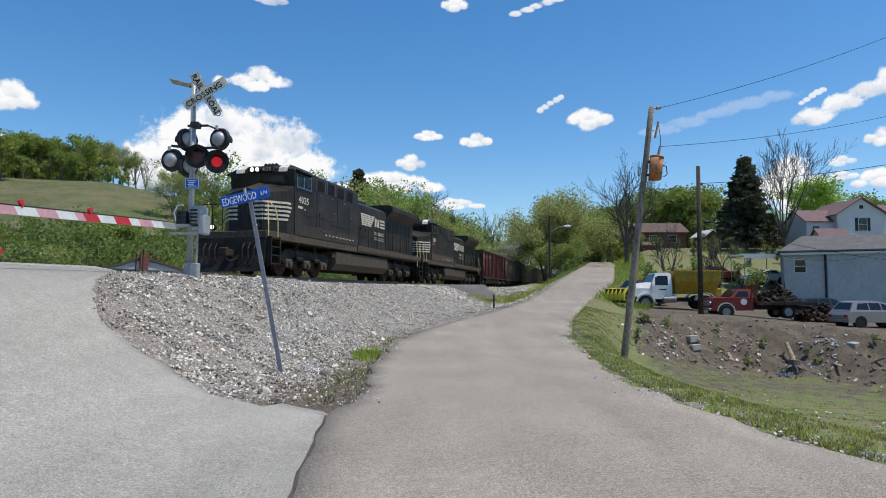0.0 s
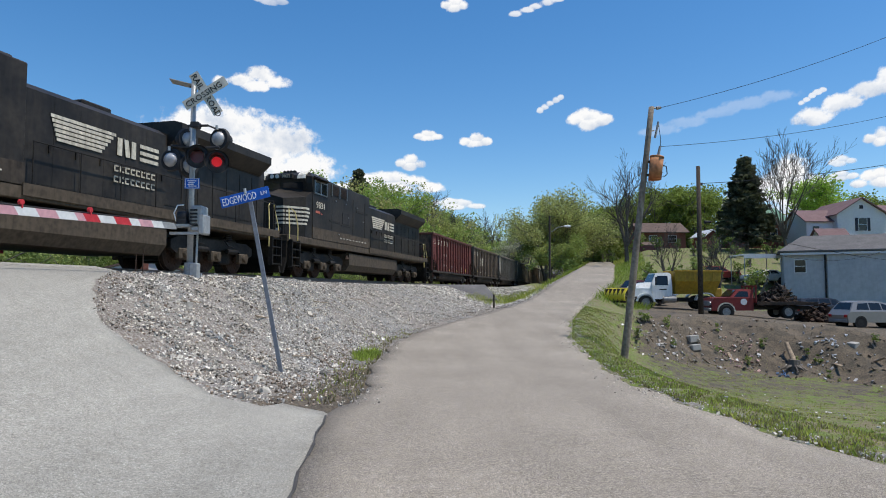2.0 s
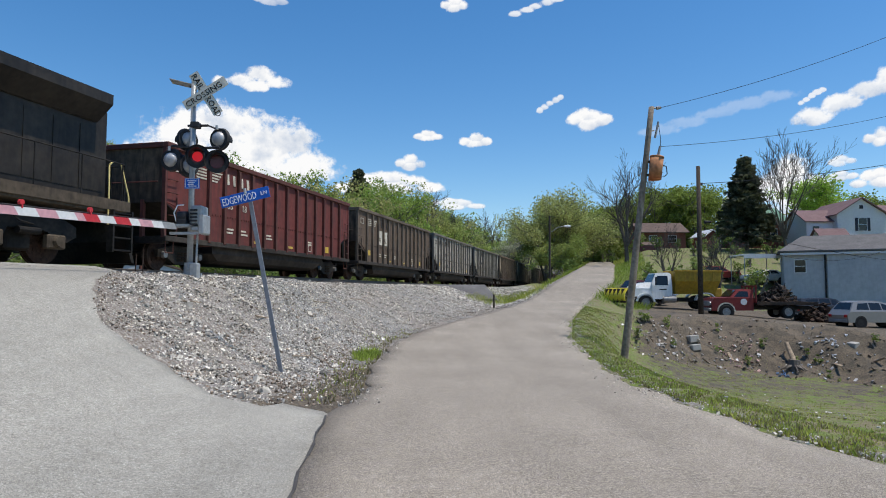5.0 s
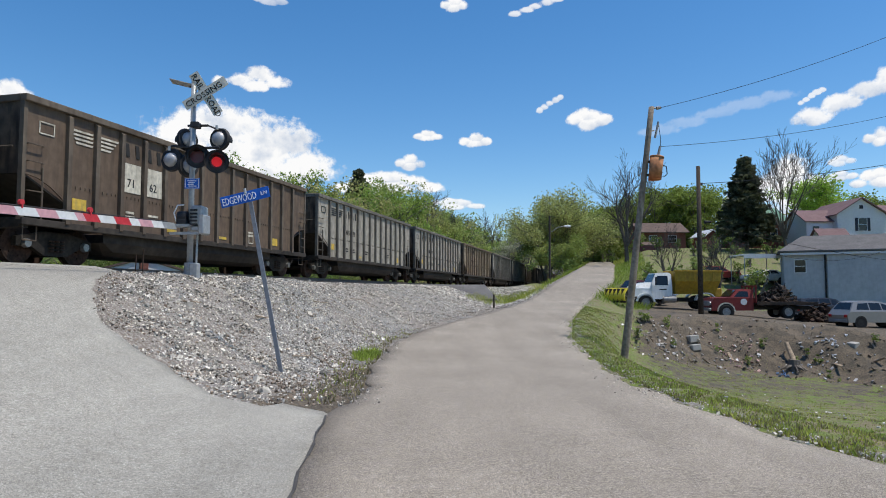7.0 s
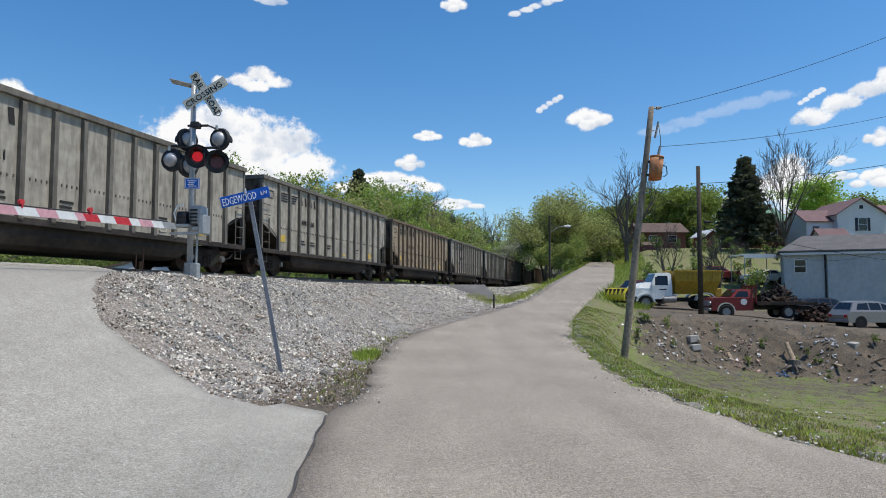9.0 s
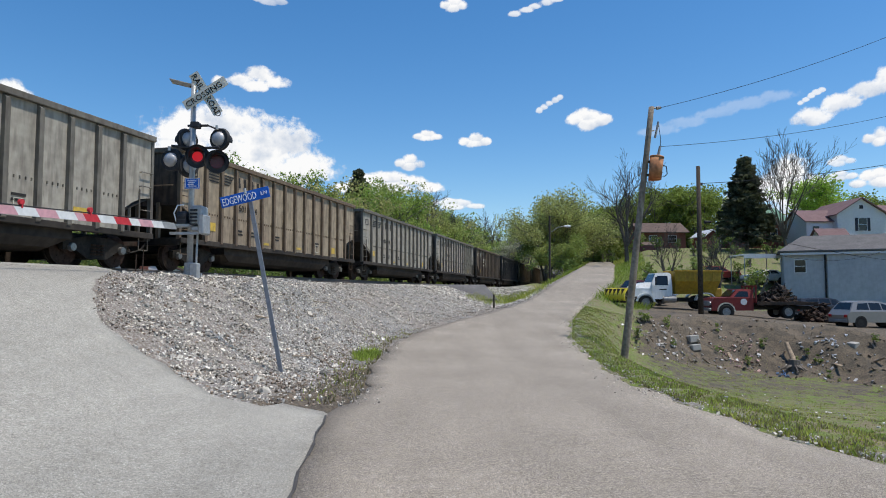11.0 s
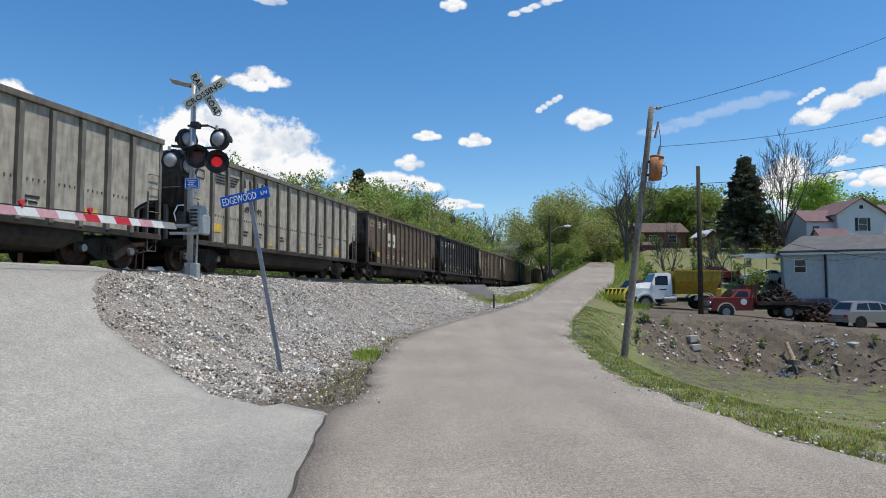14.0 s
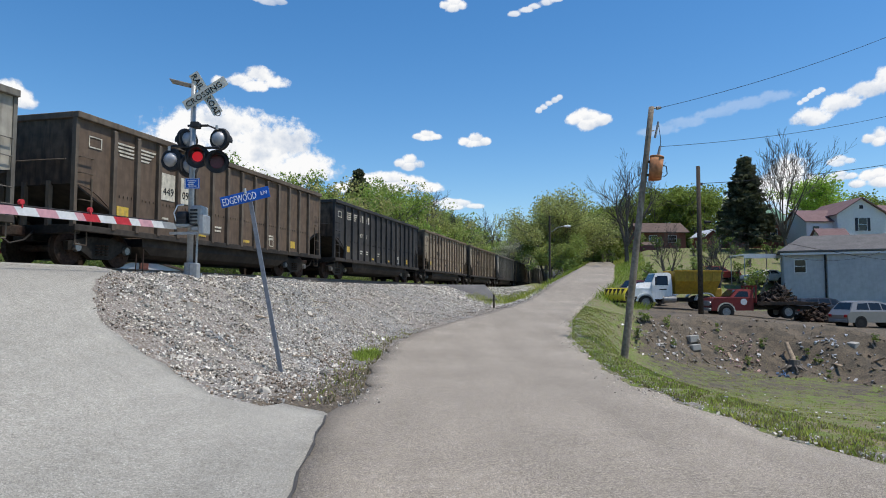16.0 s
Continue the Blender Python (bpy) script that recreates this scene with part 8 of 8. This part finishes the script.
def window(parent, x, y, z, w, h, shutters=False, frame_m=None):
    wi = part("window", box(BM(), x - w / 2, x + w / 2, y - 0.03, y + 0.05, z, z + h), M_glass, parent)
    fr = frame_m or M_siding
    for a, b, c, d in ((x - w / 2 - 0.07, x + w / 2 + 0.07, z - 0.08, z), (x - w / 2 - 0.07, x + w / 2 + 0.07, z + h, z + h + 0.08), (x - w / 2 - 0.07, x - w / 2, z, z + h), (x + w / 2, x + w / 2 + 0.07, z, z + h), (x - w / 2, x + w / 2, z + h / 2 - 0.025, z + h / 2 + 0.025)):
        part("frame", box(BM(), a, b, y - 0.06, y + 0.02, c, d), fr, wi)
    if shutters:
        for s in (-1, 1):
            part("shutter", box(BM(), x + s * (w / 2 + 0.27) - 0.2, x + s * (w / 2 + 0.27) + 0.2, y - 0.06, y + 0.0, z - 0.05, z + h + 0.05), M_shutter, wi)


def gable_house(name, label, x, y, turn, w, d, h, rise, wall_m, roof_m, over=0.35, siding=False, front_gable=False, base=None, hip=0.0):
    """Walls with a pitched roof; front towards -y. front_gable: the ridge runs from front to back."""
    z = gz(x, y) if base is None else base
    ob = thing(name, label, "building", m=pose(x, y, z, 0, 0, turn))
    bm = BM()
    if front_gable:
        prism(bm, [(-w / 2, -1), (w / 2, -1), (w / 2, h), (0, h + rise), (-w / 2, h)], 0, d, "y")
    elif hip:
        box(bm, -w / 2, w / 2, 0, d, -1, h)
    else:
        prism(bm, [(0, -1), (d, -1), (d, h), (d / 2, h + rise), (0, h)], -w / 2, w / 2, "x")
    part("wall", bm, wall_m, ob)
    if hip:                                        # a roof sloping down on all four sides
        bm = BM()
        eave = [(-w / 2 - over, -over), (w / 2 + over, -over), (w / 2 + over, d + over), (-w / 2 - over, d + over)]
        lo4 = [bm.verts.new((a, b, h + 0.003)) for a, b in eave]
        up4 = [bm.verts.new((a, b, h + 0.14)) for a, b in eave]
        r0, r1 = bm.verts.new((-w / 2 + hip - over, d / 2, h + rise)), bm.verts.new((w / 2 - hip + over, d / 2, h + rise))
        bm.faces.new(lo4[::-1])
        for i in range(4):
            bm.faces.new((lo4[i], lo4[(i + 1) % 4], up4[(i + 1) % 4], up4[i]))
        bm.faces.new((up4[0], up4[1], r1, r0)), bm.faces.new((up4[1], up4[2], r1))
        bm.faces.new((up4[2], up4[3], r0, r1)), bm.faces.new((up4[3], up4[0], r0))
        part("roof", bm, roof_m, ob)
        return ob
    if siding:
        for k in range(int(h / 0.28)):
            part("siding_board", box(BM(), -w / 2 - 0.01, w / 2 + 0.01, -0.03, 0.0, 0.28 * k, 0.28 * k + 0.24), wall_m, ob)
    half = (w if front_gable else d) / 2
    k = rise / half
    for s in (-1, 1):
        o = [(0, 0.03 + rise), (s * (half + over), rise - k * (half + over) + 0.03), (s * (half + over), rise - k * (half + over) + 0.17), (0, 0.17 + rise)]
        if front_gable:
            bm = prism(BM(), [(a, h + b) for a, b in o], -over, d + over, "y")
        else:
            bm = prism(BM(), [(d / 2 + a, h + b) for a, b in o], -w / 2 - over, w / 2 + over, "x")
        rf = part("roof", bm, roof_m, ob)
    return ob


wb = gable_house("workshop", "pale blue two-storey workshop with grey roof", 37.7, 56.8, -25, 15.2, 8, 5.0, 1.75, M_blockwall, M_roofgrey, 0.45, base=0.1, hip=2.2)
for x in (-6.3, 1.7):
    window(wb, x, 0, 3.2, 0.85, 1.1)
# flat dark panels on the closed wall paint the bays' inner shade
for x, w_, hh in ((-2.6, 2.0, 1.3), (1.6, 2.4, 1.6), (5.3, 2.4, 1.6)):
    part("garage_opening", box(BM(), x - w_ / 2, x + w_ / 2, -0.03, 0.03, -0.6, hh), M_bayshade, wb, "flat panel painted with the dark of an open garage bay")
    part("lintel", box(BM(), x - w_ / 2 - 0.15, x + w_ / 2 + 0.15, -0.06, 0.0, hh, hh + 0.18), M_concrete, wb)
part("drain_pipe", tube(BM(), (-4.35, -0.1, -0.3), (-4.35, -0.1, 4.9), 0.07, seg=8), M_wire, wb)
part("wall_step", box(BM(), -4.2, 7.6, -0.18, -0.002, -0.5, 4.95), M_blockwall, wb)
part("fascia", box(BM(), -7.9, 7.9, -0.4, -0.3, 4.75, 4.95), M_siding, wb)

h1 = gable_house("house", "white house with front gable and dark shutters", 57.0, 90, 0, 6.6, 9, 4.9, 2.1, M_siding, M_roofmaroon, 0.4, True, True, base=7.3)
window(h1, 0.1, -0.03, 2.6, 1.1, 1.7, True)
part("gable_vent", box(BM(), -0.25, 0.25, -0.05, 0.0, 5.6, 6.1), M_shutter, h1)
h2_ = gable_house("house", "white house wing with a maroon roof", 52.2, 91, 0, 4.4, 6, 4.0, 1.7, M_siding, M_roofmaroon, 0.3, False, False, base=7.3)
window(h2_, -0.9, 0, 2.1, 0.9, 1.2)
h3 = gable_house("porch", "small porch with a maroon hipped roof", 51.8, 87.2, 0, 3.6, 3, 1.6, 1.3, M_siding, M_roofmaroon, 0.3, base=7.0)
h4 = gable_house("house", "brick house with a green metal roof", 47.3, 97, 0, 6.5, 8, 3.6, 2.4, M_brick, M_roofgreen, 0.4, base=8.2)
window(h4, -1.0, 0, 1.4, 0.9, 1.2)
window(h4, 1.2, 0, 1.4, 0.9, 1.2)
h5 = gable_house("house", "white house with a maroon roof on the hill", 66, 92, 0, 9, 8, 4.2, 2.2, M_siding, M_roofmaroon, 0.4, base=7.6)
window(h5, -2.5, 0, 2.0, 1.0, 1.4)
h6 = gable_house("house", "low brick house with a brown roof", 34.6, 104, 0, 7.0, 7, 2.6, 1.6, M_brick, M_roofbrown, 0.5, base=8.4)
window(h6, -1.6, 0, 1.0, 1.2, 1.0)
window(h6, 1.4, 0, 1.0, 1.2, 1.0)
h7 = gable_house("house", "red brick house with white gable trim", 41.2, 101, 10, 2.4, 4, 1.9, 0.9, M_brick, M_siding, 0.2, False, True, base=8.2)
h8 = gable_house("shed", "small maroon shed with a pale roof", 29.1, 93, -8, 2.9, 3, 1.7, 0.5, M_vmaroon, M_roofbrown, 0.15, base=6.35)
# white awning beside the workshop
aw = thing("carport", "white metal carport roof on thin posts", "carport", m=pose(31.2, 66, gz(31.2, 66)))
part("roof", box(BM(), -2.0, 1.8, -1.6, 1.6, 3.1, 3.25, 0.02), M_vwhite, aw)
part("fascia", box(BM(), -2.02, 1.82, -1.64, -1.6, 2.85, 3.28), M_vwhite, aw)
for x in (-1.9, 1.7):
    for y in (-1.5, 1.5):
        part("post", tube(BM(), (x, y, -0.6), (x, y, 3.1), 0.05, seg=8), M_galv, aw)
# house below the tracks
lh = gable_house("house", "low house with a white gable beyond the tracks", -20.3, 45, 33, 6.2, 12, 3.65, 0.95, M_siding, M_roofbrown, 0.12, False, True, base=-0.85)
part("chimney", box(BM(), -0.27, 0.25, -0.45, 0.0, -0.5, 5.0, 0.02), M_brick, lh, "red brick chimney")
wh = gable_house("shed", "long low white shed beyond the tracks", -2.5, 44, 14, 12, 5, 1.6, 0.9, M_siding, M_roofgrey, 0.3, base=-0.6)


def motions():
    for ob, c in TRAIN:
        walk(ob, [(t, pose(*on_track(c - V * t), 0, 0, TRACK_TURN)) for t in (0.0, 16.0)])
    for ob, x, y, z, turn, drift in CLOUDS:
        walk(ob, [(0.0, pose(x, y, z, 0, 0, turn)), (16.0, pose(x + drift, y, z, 0, 0, turn))])
    for bulb, which in FLASH:
        on, off = pose(0, -0.02, 0), pose(0, 0.05, 0)
        rows, k = [(0.0, on if which else off)], 0
        while 0.2 + 0.6 * k < 16:
            t, first = 0.2 + 0.6 * k, k % 2 == 0
            now = on if first != bool(which) else off
            rows += [(t - 1 / FPS, rows[-1][1]), (t, now)]
            k += 1
        walk(bulb, rows + [(16.0, rows[-1][1])])
    for w, x, r in WHEELS:
        turn, rows = V / r, []
        for i in range(241):
            t = i / 15
            rows.append((t, pose(x, 0, r, 0, -math.degrees(turn * t) % 360, 0)))
        rows = rows[:-1] + [(16.0, rows[-1][1])]
        walk(w, rows)


motions()
